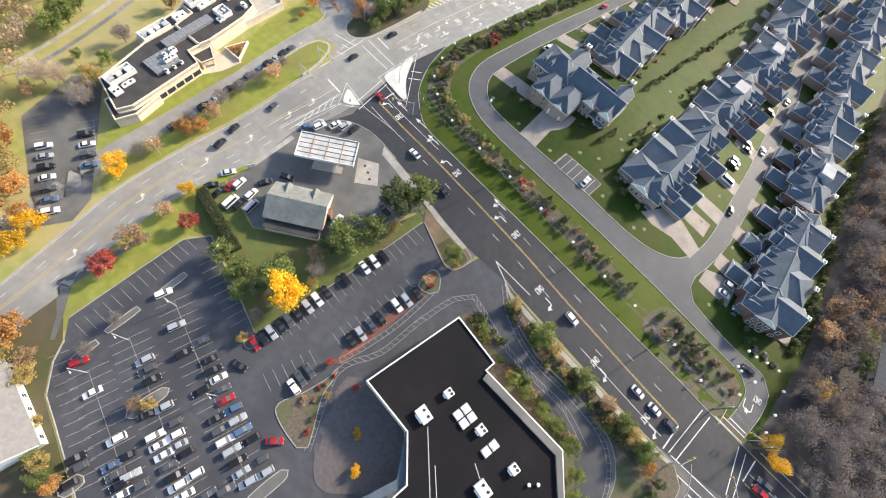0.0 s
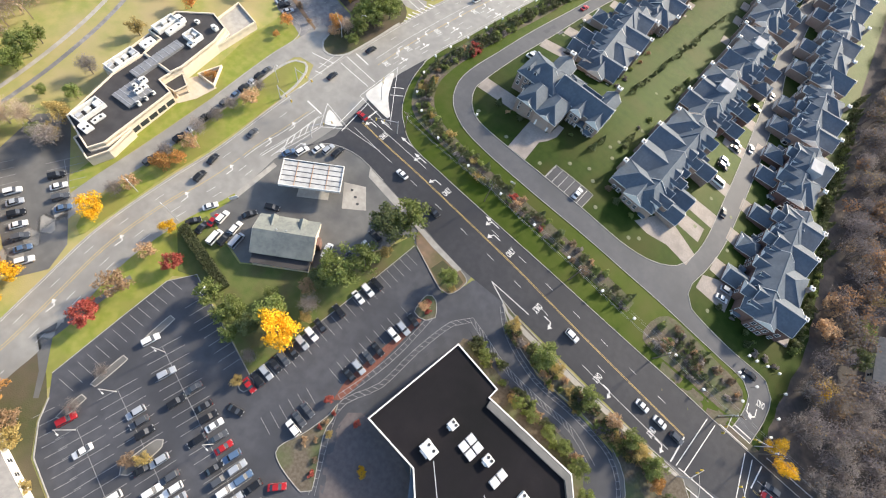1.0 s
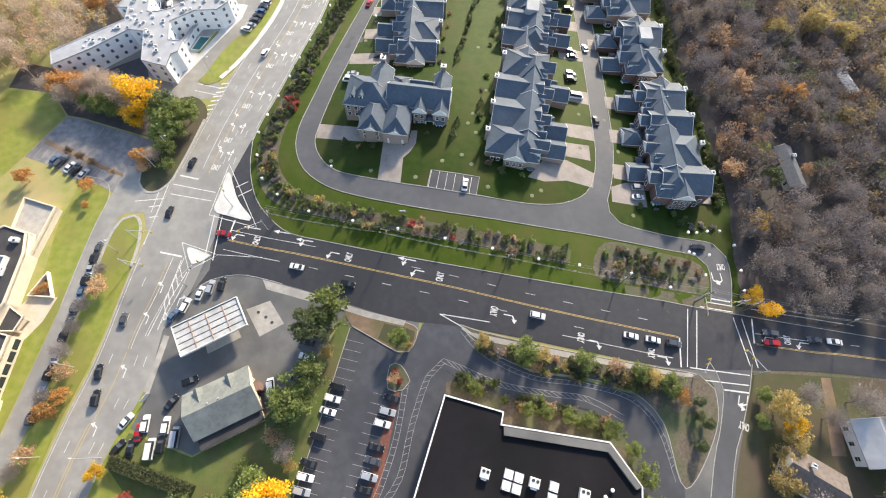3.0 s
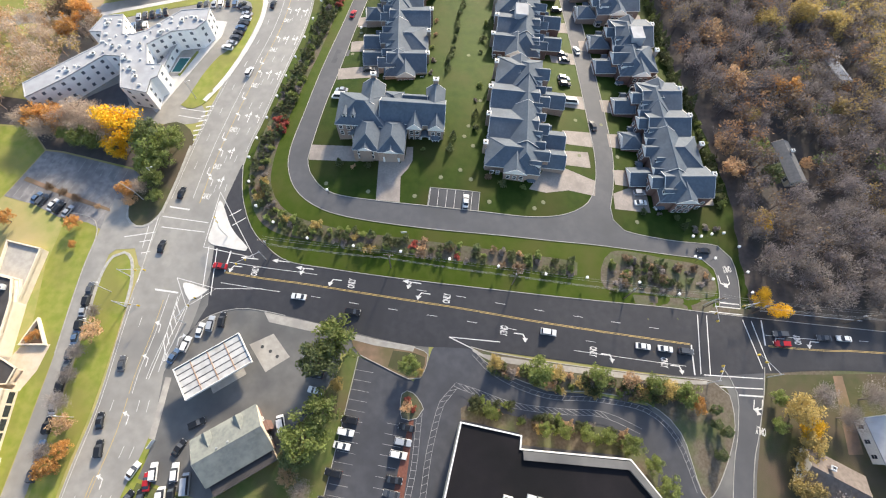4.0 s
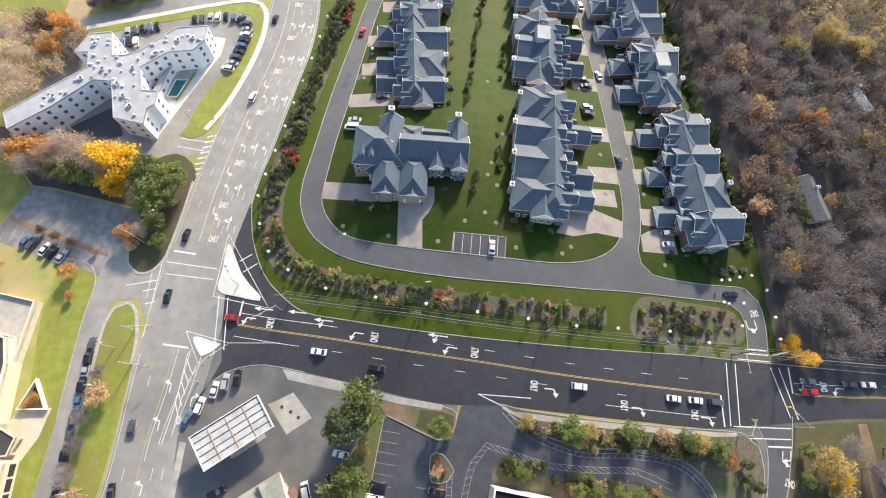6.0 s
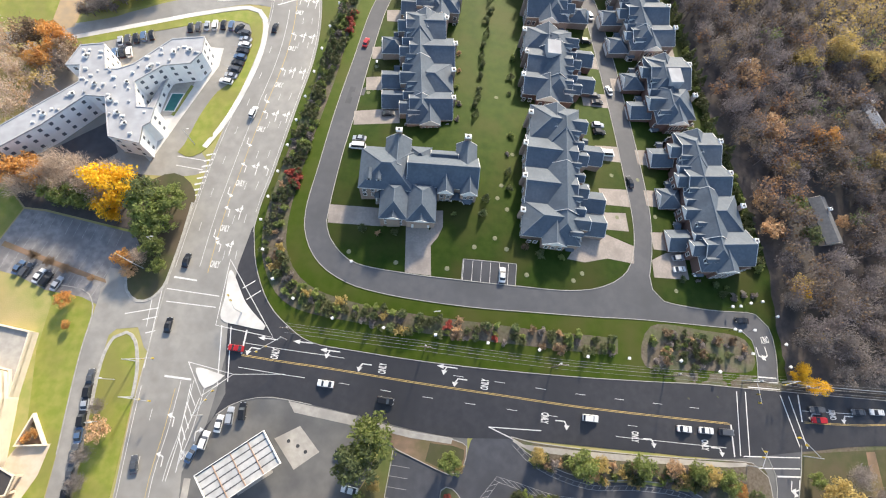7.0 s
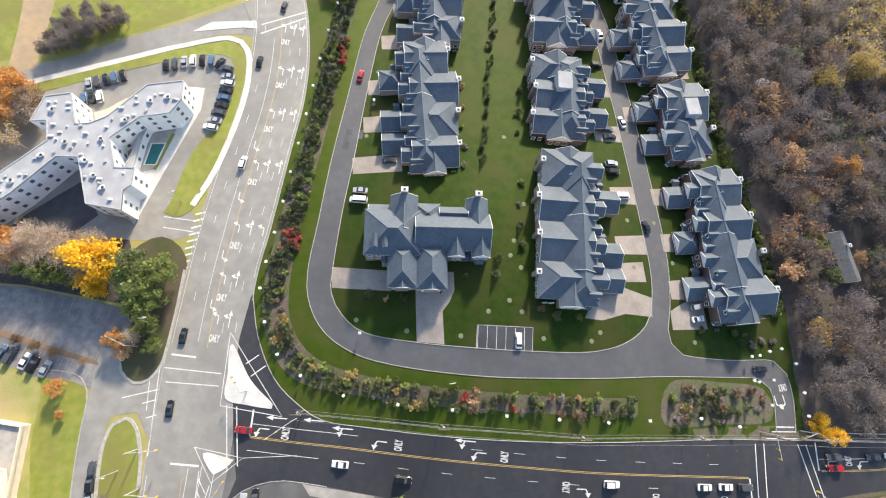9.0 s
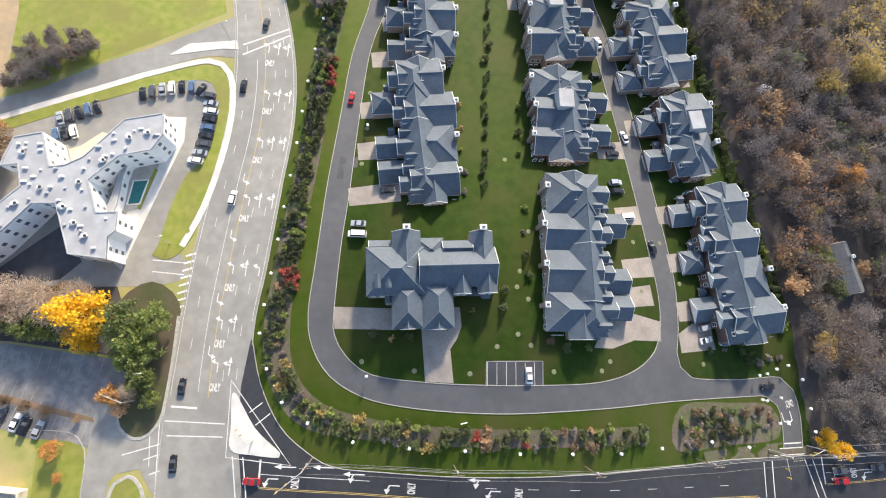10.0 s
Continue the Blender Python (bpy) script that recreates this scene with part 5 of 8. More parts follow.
def station_canopy():
    t = thing("station_canopy", -65.3, 32.6, 31.5, "white steel canopy of a filling station, its panels lit", "canopy")
    H_ = 5.3
    for i in range(5):
        part("roof_panel", boxes((-9.6, -4.7 + i * 1.9, H_, 9.6, -4.7 + i * 1.9 + 1.55, H_ + 0.12)), M_CANOPY, t, "ribbed white roof panel")
        part("gutter", boxes((-9.6, -4.7 + i * 1.9 + 1.55, H_ - 0.12, 9.6, -4.7 + i * 1.9 + 1.9, H_ + 0.02)), M_DRIVE, t)
    part("fascia", parapet([(-9.8, -4.9), (9.8, -4.9), (9.8, 4.95), (-9.8, 4.95)], H_ - 0.5, H_ + 0.5, 0.2), M_UNIT, t, "white canopy fascia")
    for i in range(3):
        part("roof_rib", boxes((-5 + i * 5 - 0.12, -4.7, H_ + 0.12, -5 + i * 5 + 0.12, 4.7, H_ + 0.3)), mat("rust_rib", (0.32, 0.20, 0.13), (0.40, 0.28, 0.2), 2, 0.8) if i == 0 else bpy.data.materials["rust_rib"], t, "rusty roof rib")
    for sx in (-6, 6):
        part("column", boxes((sx - 0.25, -0.3, -0.4, sx + 0.25, 0.3, H_)), M_METAL, t)
        p = thing("fuel_pump", -65.3 + (sx + 1.6) * 0.87, 32.2 + (sx + 1.6) * 0.49, 29.5, "grey fuel pump under the station canopy", "fuel pump", "fuel pumps", 0.05)
        part("cabinet", box(bmesh.new(), -0.5, -0.3, 0, 0.5, 0.3, 1.7, 0.05), M_UNIT, p)
        part("display", boxes((-0.35, -0.33, 1.0, 0.35, -0.3, 1.5)), M_DARK, p)
    drape("pump_pad", [(-66.5, 25.5), (-57.5, 30.8), (-59.8, 34.5), (-68.6, 29.4)], 0.085, M_CONC, label="pale concrete pump apron", category="pavement")
    drape("tank_pad", [(-57.8, 39.4), (-50.8, 42.4), (-45.2, 35.4), (-52.0, 31.2)], 0.085, M_CONC, label="pale concrete slab with tank covers", category="pavement")
    for x, y in ((-53.8, 38.6), (-51.2, 37.2), (-49, 35.6)):
        tagged(part("tank_cover", tube(bmesh.new(), (0, 0, 0), (0, 0, 0.05), 0.5, 0.5, 14), M_DARK, None, "", Matrix.Translation((x, y, h(x, y) + 0.08))), "round dark tank cover in the slab", "manhole cover", "tank covers")


station_canopy()


def station_shop():
    t = thing("station_shop", -57.5, 11.8, 29, "small gabled shop with grey-green shingle roof and dormers", "building")
    roof = mat("grey_green_shingles", (0.20, 0.21, 0.19), (0.15, 0.16, 0.15), 1.0, 0.85, bump=0.3, fine=6, patch=(0.24, 0.25, 0.22), patch_scale=0.2)
    part("wall", boxes((-9, -6.2, -2, 9, 6, 3.9)), M_REDBRICK, t)
    part("roof", prism(bmesh.new(), -9.4, -6.7, 9.4, 6.7, 3.95, 3.4, "x"), roof, t)
    for side, x in (("e", 9.42), ("w", -9.42)):
        pediment(t, x, 0, 4.0, 6.3, 3.2, side, M_STUCCO)
        for y in (-3, 2.5):
            window(t, x - math.copysign(0.4, x), y, 2.0, side)
    for x in (-4.6, 4.2):
        part("dormer", prism(bmesh.new(), x - 1.2, 1.2, x + 1.2, 6.2, 5.3, 1.1, "y"), roof, t)
    part("rear_annex", boxes((-8.5, -9.2, -2, 8.5, -6.2, 2.6)), M_STUCCO, t)
    part("annex_roof", boxes((-8.8, -9.5, 2.6, 8.8, -6.2, 2.85)), M_OFFICEROOF, t)
    for x in (-6, -3, 0, 3, 6):
        window(t, x, 6.02, 2.0, "n")
    for x, y in ((0.5, 0.7), (-2.5, 0.7)):
        part("vent_pipe", tube(bmesh.new(), (x, y, 6.5), (x, y, 7.5), 0.25, 0.2, 8), M_METAL, t)
    part("side_chimney", boxes((9.4, -1.5, -2, 10.6, 1.2, 5.0)), M_REDBRICK, t)


station_shop()


M_PATIO = mat("cream_paving", (0.52, 0.43, 0.32), (0.58, 0.49, 0.38), 0.6, 0.9, bump=0.2, fine=8)


def offset_in(poly, d):
    """A polygon drawn in towards its middle by a few tenths of a metre."""
    cx, cy = sum(p[0] for p in poly) / len(poly), sum(p[1] for p in poly) / len(poly)
    out = []
    for x, y in poly:
        l = math.hypot(x - cx, y - cy)
        out.append((x - (x - cx) / l * d, y - (y - cy) / l * d))
    return out


def plant_screen(x, y, z, w, l, rnd):
    """White screen walls round a pen of roof plant."""
    t = new("plant_screen")
    t.matrix_basis = pose(x, y, z)
    tagged(t, "white screen walls round rooftop plant", "plant screen", "office plant screens")
    part("screen_wall", parapet([(-w / 2 - 0.4, -l / 2), (w / 2 + 0.4, -l / 2), (w / 2 + 0.4, l / 2), (-w / 2 - 0.4, l / 2)], -0.1, 1.7, 0.35), M_UNIT, t)
    n = max(2, int(l / 2.4))
    for k in range(n):
        yc, hw, q = -l / 2 + l * (k + 0.5) / n, w * rnd.uniform(0.16, 0.3), rnd.uniform(-0.12, 0.12) * w
        part("air_handler", box(bmesh.new(), q - hw, yc - l / n * 0.32, -0.05, q + hw, yc + l / n * 0.32, rnd.uniform(0.9, 1.9), 0.08), M_UNIT if k % 3 else M_METAL, t)


def office():
    ox, oy = -126, 32
    t = thing("office_building", ox, oy, 0, "low cream office block with black flat roof and white plant", "building")
    blocks = (((-137.5, 0.5), (-123.6, -3.6), (-121.5, 1), (-122.3, 27.5), (-128.6, 28.8), (-128.4, 33), (-141, 33), (-141.2, 20.4), 5.0),
              ((-123.4, -3.0), (-121.5, 1), (-121.9, 10), (-120.9, 10), (-119.6, 0), (-122, -6), (-131, -3.4), (-131, -1.6), 3.4),
              ((-146, 20.4), (-141.2, 20.4), (-141, 33), (-142, 41), (-147.6, 41), 4.3),
              ((-147.7, 41), (-142, 41), (-141, 33), (-128.4, 33), (-127.6, 37), (-128.5, 52.8), (-130.6, 60), (-138.4, 62.2), (-148.3, 53.5), 5.3))
    for *poly, z in blocks:
        poly = [(x - ox, y - oy) for x, y in poly]
        part("wall", extrude_poly(poly, -2, z), M_STUCCO, t)
        part("roof", extrude_poly(offset_in(poly, 0.2), z, z + 0.1), M_OFFICEROOF, t, "black roof membrane")
        part("parapet", parapet(poly, z - 0.6, z + 0.6, 0.4), M_STUCCO, t, "cream parapet")
    terrace = [(x - ox, y - oy) for x, y in ((-138.4, 62.4), (-139, 74), (-127.4, 71), (-128.6, 53.2), (-130.4, 60.2))]
    part("terrace", extrude_poly(terrace, -2, 2.6), M_STUCCO, t, "cream walled terrace")
    part("terrace_floor", extrude_poly(offset_in(terrace, 0.5), 2.6, 2.68), M_CONC, t, "pale terrace paving")
    part("parapet", parapet(terrace, 2.2, 3.5, 0.4), M_STUCCO, t, "cream parapet")
    ribbed = mat("ribbed_metal", (0.20, 0.20, 0.205), (0.26, 0.26, 0.265), 1, 0.6, metal=0.2)
    part("monitor_roof", boxes((-8, -17.5, 5.0, -0.4, -8, 6.0)), ribbed, t, "grey ribbed metal roof strip")
    part("monitor_roof", boxes((-11.4, -7.6, 5.0, -7.8, 12.2, 6.3)), ribbed, t, "grey ribbed metal roof strip")
    for k in range(5):
        part("seam", boxes((-8.05, -16.4 + 1.9 * k, 6.0, -0.35, -16.25 + 1.9 * k, 6.1)), M_METAL, t)
    for k in range(8):
        part("seam", boxes((-11.45, -6.5 + 2.5 * k, 6.3, -7.75, -6.35 + 2.5 * k, 6.4)), M_METAL, t)
    for k in range(7):
        part("window_band", boxes((4.35 - 0.11 * k, -29.6 + 3.6 * k, 1.0, 4.52 - 0.11 * k, -26.6 + 3.6 * k, 2.8)), M_GLASS, t)
    part("entrance_canopy", extrude_poly([(-2.4, -3.2), (2.6, -3.0), (3.6, 1.6), (-1.8, 4.6)], 2.8, 3.2), M_OFFICEROOF, t, "dark entrance canopy")
    part("canopy_beam", parapet([(-2.4, -3.2), (2.6, -3.0), (3.6, 1.6), (-1.8, 4.6)], 2.7, 3.5, 0.3), M_STUCCO, t, "cream canopy edge")
    for x, y in ((2.1, -2.5), (3.0, 1.3)):
        part("column", boxes((x - 0.3, y - 0.3, -1.5, x + 0.3, y + 0.3, 2.8)), M_STUCCO, t)
    part("court_wall", parapet([(0, 8.5), (3.1, 16.9), (7.9, 8.4)], -1, 1.4, 0.4), M_STUCCO, t, "low cream garden wall")
    rnd = random.Random(4)
    for x, y, w, l, z in ((-134.2, 6, 3.6, 9.5, 5), (-129.4, 1.2, 3.4, 3, 5), (-129.6, 5.8, 1.2, 4.5, 5), (-143.6, 26.5, 3.6, 11, 4.4), (-143.4, 37, 3, 5, 4.4), (-145.4, 46.6, 2.6, 8.6, 5.4), (-141.6, 47.6, 1.6, 7.5, 5.4), (-143.4, 51.6, 3.4, 2.2, 5.4), (-134.6, 49, 4.2, 4.6, 5.4), (-132.6, 46.5, 2, 3, 5.4),
                          (-131.6, 24.8, 1.8, 2.4, 5), (-129.4, 23.4, 2.0, 1.8, 5), (-128.6, 20.8, 1.4, 2.6, 6), (-131, 21.5, 1.2, 1.4, 6), (-125.6, 23.5, 0.9, 1.2, 5), (-125.4, 20.5, 0.9, 1.0, 5), (-125.2, 17.5, 0.9, 1.2, 5), (-132.4, 57, 2.2, 1.6, 5.4), (-139, 55, 1.4, 1.4, 5.4)):
        if w * l > 19:
            plant_screen(x, y, t.location.z + z + 0.1, w, l, rnd)
        else:
            rooftop_unit(x, y, t.location.z + z + 0.1, rnd.uniform(-2, 2), w, l, rnd.uniform(0.9, 2.0), "office rooftop plant", "white rooftop plant casing on the office")
    drape("entrance_paving", [(-128.6, 28.6), (-122, 27.4), (-119, 33), (-117.4, 40.8), (-126, 40.3), (-128, 37)], 0.1, M_PATIO, label="cream paved forecourt at the office entrance", category="pavement")
    drape("court_bed", [(-125.6, 41), (-122.9, 47.6), (-118.8, 40.9)], 0.12, M_SOIL, label="triangular bed of golden groundcover by the office", category="planting bed")


office()


M_COPING = mat("grey_coping", (0.36, 0.36, 0.37), (0.44, 0.44, 0.45), 1.0, 0.6)


HOTEL_PANE = mesh_of(boxes((-0.55, -0.03, -0.85, 0.55, 0.03, 0.85)), "pane", mat("grey_glass", (0.10, 0.11, 0.125), (0.17, 0.18, 0.20), 2.0, 0.2))


M_HOTEL = mat("white_render", (0.90, 0.885, 0.86), (0.84, 0.825, 0.80), 0.6, 0.85)


def hotel():
    t = thing("hotel", -112, 150, 0, "three-storey white hotel with angled wings and grey roof", "building")
    z = 9.2
    bars = [[(-129.8, 167.2), (-122.4, 168.2), (-120.0, 157.5), (-116.1, 157.7), (-111.5, 159.8), (-100.6, 170.8), (-89.9, 172.1), (-90.0, 165.3), (-93.3, 160.5), (-101.9, 159.3), (-109.9, 152.5), (-107.5, 142.7), (-102.0, 142.4), (-102.4, 136.7), (-104.5, 135.2), (-104.5, 128.9), (-114.4, 131.3), (-118.1, 146.3), (-124.1, 146.7), (-134.9, 135.5), (-146, 126.5), (-149, 133), (-135.9, 144.6), (-127.3, 152.1), (-128.3, 158.8), (-132.9, 158.6)],
            [(-109.2, 143.2), (-107, 142), (-105.4, 146.5), (-104.6, 151), (-104, 155), (-102.6, 159), (-104.6, 157.2), (-106, 152), (-107.4, 147.5)]]
    for k, b in enumerate(bars):
        loc = [(x + 112, y - 150) for x, y in b]
        zz = z if k == 0 else 3.6
        part("wall", extrude_poly(loc, -3, zz), M_HOTEL, t, "white rendered wall")
        part("roof", extrude_poly(loc, zz + 0.002, zz + 0.12), M_GREYROOF, t, "pale grey roof membrane")
        part("roof_edge", parapet(loc, zz - 0.25, zz + 0.32, 0.3), M_COPING, t, "grey metal roof edge")
        if area_of(loc) < 0:
            loc = loc[::-1]
        for a, c in zip(loc, loc[1:] + loc[:1]):
            d = Vector((c[0] - a[0], c[1] - a[1]))
            ang = math.degrees(math.atan2(d.y, d.x))
            n = int(d.length / 3.4)
            for i in range(n):
                p = Vector(a) + d * ((i + 0.5) / n)
                for zw in ((1.8, 4.8, 7.6) if k == 0 else (1.9,)):
                    link("pane", HOTEL_PANE, t, pose(p.x, p.y, zw, 0, 0, ang) @ Matrix.Translation((0, -0.03, 0)) @ Matrix.Diagonal((1.0, 1, 0.72, 1)))
    rnd = random.Random(8)
    for x, y in ((-128, 147), (-122, 151), (-135, 139), (-113, 140), (-110, 136), (-112, 152), (-106, 158), (-99, 165), (-94, 166), (-127, 162), (-116, 145)):
        rooftop_unit(x, y, t.location.z + z + 0.15, rnd.uniform(0, 90), rnd.uniform(0.8, 1.5), rnd.uniform(1.0, 2.0), 0.9, "hotel rooftop units", "small pale unit on the hotel roof")
    main = [(x + 112, y - 150) for x, y in bars[0]]
    n = 0
    while n < 46:
        x, y = rnd.uniform(-30, 23), rnd.uniform(-18, 21)
        if all(inside(x + a, y + b, main) for a, b in ((1, 0), (-1, 0), (0, 1), (0, -1))):
            w = rnd.uniform(0.25, 0.7)
            part("roof_vent", box(bmesh.new(), x - w, y - 0.3, z + 0.1, x + w, y + 0.3, z + rnd.uniform(0.5, 0.9), 0.05), M_UNIT if n % 3 else M_METAL, t)
            n += 1
    # pool in its court
    drape("pool_court", [(-109, 146), (-106, 141), (-101, 143), (-95, 158), (-97, 161), (-102, 160)], 0.09, M_CONC, label="pale paved pool court of the hotel", category="pavement")
    drape("pool_water", [(-102.7, 155.0), (-98.3, 155.0), (-100.8, 147.4), (-104.4, 147.6)], 0.14, mat("pool_water", (0.02, 0.13, 0.13), (0.03, 0.16, 0.15), 0.8, 0.1), label="still teal water of a swimming pool", category="water")
    kerb([(-102.7, 155.0), (-98.3, 155.0), (-100.8, 147.4), (-104.4, 147.6)], 0.5, 0.22, "pool_coping", M_TRIM, True, "white coping round the pool")
    drape("entrance_apron", [(-94.3, 176.2), (-87.2, 175.4), (-87.9, 167.2), (-98, 144.8), (-105.6, 127.4), (-109.2, 131), (-109.9, 137), (-107.1, 140.2), (-104.2, 145.3), (-100.4, 145.9), (-95.4, 160), (-93, 163), (-91, 170.4)], 0.13, M_ISLAND, label="bright concrete apron before the hotel", category="pavement")
    drape("service_yard", [(-128.7, 138.4), (-121.9, 143), (-116.5, 131), (-122, 126.5), (-141.4, 124), (-141.4, 128.2), (-137.7, 132)], 0.09, M_LOT, label="dark asphalt yard between the hotel wings", category="car park")
    drape("north_court", [(-121.6, 167), (-118, 168), (-112.1, 172.2), (-105, 169), (-111.4, 161), (-116, 158.8), (-119, 158.6)], 0.1, M_PATIO, label="cream paved court behind the hotel", category="pavement")
    drape("pool_hedge", [(-96.6, 158.6), (-95.6, 158.2), (-100.6, 145.4), (-101.6, 146)], 0.2, M_VERGE, skirt=0.3, label="narrow grass strip beside the pool", category="verge")


hotel()


def white_house(x, y, rz, w, l, e, name, label, wall, roof):
    t = thing(name, x, y, rz, label, "house")
    part("wall", boxes((-w / 2, -l / 2, -2, w / 2, l / 2, e)), wall, t)
    part("roof", prism(bmesh.new(), -w / 2 - 0.4, -l / 2 - 0.4, w / 2 + 0.4, l / 2 + 0.4, e, w * 0.28, "y"), roof, t)
    for s, side in ((-1, "s"), (1, "n")):
        pediment(t, 0, s * (l / 2 + 0.42), e, w / 2 + 0.2, w * 0.27, side, wall)
        window(t, -w * 0.2, s * (l / 2 + 0.02), 1.7, side), window(t, w * 0.2, s * (l / 2 + 0.02), 1.7, side)
    for s, side in ((-1, "w"), (1, "e")):
        for k in range(max(1, int(l / 4))):
            window(t, s * (w / 2 + 0.02), -l / 2 + 2 + 4 * k, 1.7, side)
    chimney(t, w * 0.2, l * 0.2, 0, e + w * 0.32, 0.9, 0.9)


M_BROWNROOF = mat("brown_shingles", (0.13, 0.105, 0.09), (0.18, 0.15, 0.13), 1.0, 0.9, bump=0.3, fine=6)
white_house(129.6, 103, 4, 6, 17, 3.3, "forest_house", "grey-roofed house half hidden in bare woods", M_STUCCO, mat("weathered_shingles", (0.085, 0.09, 0.10), (0.12, 0.122, 0.13), 1.0, 0.9, bump=0.3, fine=6))
white_house(166, 150, 12, 4.5, 16, 3.2, "forest_house", "pale-roofed house deep in the woods", M_STUCCO, M_GREYROOF)
white_house(118.8, 171, 20, 4, 6, 2.6, "garden_shed", "small pale-roofed shed in the woods", M_STUCCO, M_TRIM)
white_house(128, 9, 6, 11, 12, 4.5, "corner_cottage", "small white house with pale blue trim among gardens", M_TRIM, M_GREYROOF)
white_house(107, -1, 60, 10, 15, 3.6, "garden_house", "brown-roofed house behind golden garden trees", M_STUCCO, M_BROWNROOF)
white_house(-68.6, -80.2, 75, 15, 24, 4.2, "white_hall", "white gabled hall beside the car park", M_TRIM, mat("hall_shingles", (0.17, 0.165, 0.165), (0.21, 0.205, 0.20), 1.0, 0.9, bump=0.3, fine=6))


# ---------------------------------------------------------------- cars
def paint(name, c, rough=0.3, metal=0.2):
    return mat(name, c, tuple(v * 0.93 for v in c), 3.0, rough, metal=metal)


PAINTS = {"white": paint("white_paint", (0.72, 0.72, 0.71), 0.35, 0.0), "silver": paint("silver_paint", (0.40, 0.42, 0.45)), "black": paint("black_paint", (0.018, 0.019, 0.022)),
          "grey": paint("grey_paint", (0.085, 0.09, 0.10)), "blue": paint("blue_paint", (0.10, 0.16, 0.26)), "red": paint("red_paint", (0.42, 0.02, 0.025))}
M_TYRE = mat("tyre_rubber", (0.02, 0.02, 0.02), (0.03, 0.03, 0.03), 4, 0.9)
M_LAMP = mat("lamp_glass", (0.65, 0.66, 0.66), (0.5, 0.5, 0.5), 4, 0.2)
M_TAIL = mat("tail_glass", (0.25, 0.015, 0.012), (0.18, 0.01, 0.01), 4, 0.3)


def loft(bm, sections):
    """A skin through cross-sections along x; each section is a list of (y, z)."""
    rows = [[bm.verts.new((x, y, z)) for y, z in s] for x, s in sections]
    for a, b in zip(rows, rows[1:]):
        for i in range(len(a)):
            j = (i + 1) % len(a)
            bm.faces.new((a[i], a[j], b[j], b[i]))
    bm.faces.new(rows[0][::-1]), bm.faces.new(rows[-1])
    return bm


def car_meshes(kind):
    """Meshes of a car that heads +x."""
    L, W, cab, top = {"sedan": (4.7, 1.82, (-1.75, -0.95, 0.35, 1.15), 1.42), "suv": (4.75, 1.9, (-2.25, -1.95, 0.35, 1.05), 1.72), "van": (5.6, 2.0, (-2.7, -2.6, 1.5, 2.1), 2.3)}[kind]
    w = W / 2
    hood = {"sedan": 0.86, "suv": 1.0, "van": 1.15}[kind]
    sec = lambda k, z1: [(-w * k, 0.32), (-w, 0.5), (-w * k * 0.99, z1 - 0.08), (-w * k * 0.9, z1), (w * k * 0.9, z1), (w * k * 0.99, z1 - 0.08), (w, 0.5), (w * k, 0.32)]
    body = loft(bmesh.new(), [(-L / 2, sec(0.86, hood * 0.9)), (-L / 2 + 0.25, sec(0.96, hood)), (cab[0], sec(0.98, hood + 0.02)), (cab[3], sec(0.98, hood)), (L / 2 - 0.5, sec(0.95, hood * 0.9)), (L / 2, sec(0.8, hood * 0.76))])
    gs = lambda k, z: [(-w * k, hood), (-w * (k - 0.12), z), (w * (k - 0.12), z), (w * k, hood)]
    glass = loft(bmesh.new(), [(cab[0], gs(0.88, hood + 0.02)), (cab[1], gs(0.92, top - 0.05)), (cab[2], gs(0.92, top - 0.05)), (cab[3], gs(0.86, hood + 0.02))])
    k = w * 0.82
    roof = box(bmesh.new(), cab[1] - 0.05, -k, top - 0.07, cab[2] + 0.05, k, top, 0.03)
    wheel = tube(bmesh.new(), (0, -0.11, 0), (0, 0.11, 0), 0.34, 0.34, 12)
    rim = tube(bmesh.new(), (0, -0.125, 0), (0, 0.125, 0), 0.2, 0.2, 8)
    lamp = boxes((-0.06, -0.22, -0.08, 0.06, 0.22, 0.08))
    return L, W, hood, body, glass, roof, wheel, rim, lamp


PROTO = {}
for kind in ("sedan", "suv", "van"):
    L_, W_, hood_, *bms = car_meshes(kind)
    glass_me, wheel_me, rim_me = mesh_of(bms[1], "window_glass", M_GLASS), mesh_of(bms[3], "tyre", M_TYRE), mesh_of(bms[4], "rim", M_METAL)
    lamp_me, tail_me = mesh_of(bms[5].copy(), "headlight", M_LAMP), mesh_of(bms[5], "tail_light", M_TAIL)
    for colour, m in PAINTS.items():
        PROTO[kind, colour] = (L_, W_, hood_, mesh_of(bms[0].copy(), "body", m), glass_me, mesh_of(bms[2].copy(), "roof_panel", m), wheel_me, rim_me, lamp_me, tail_me)
MADE = {}


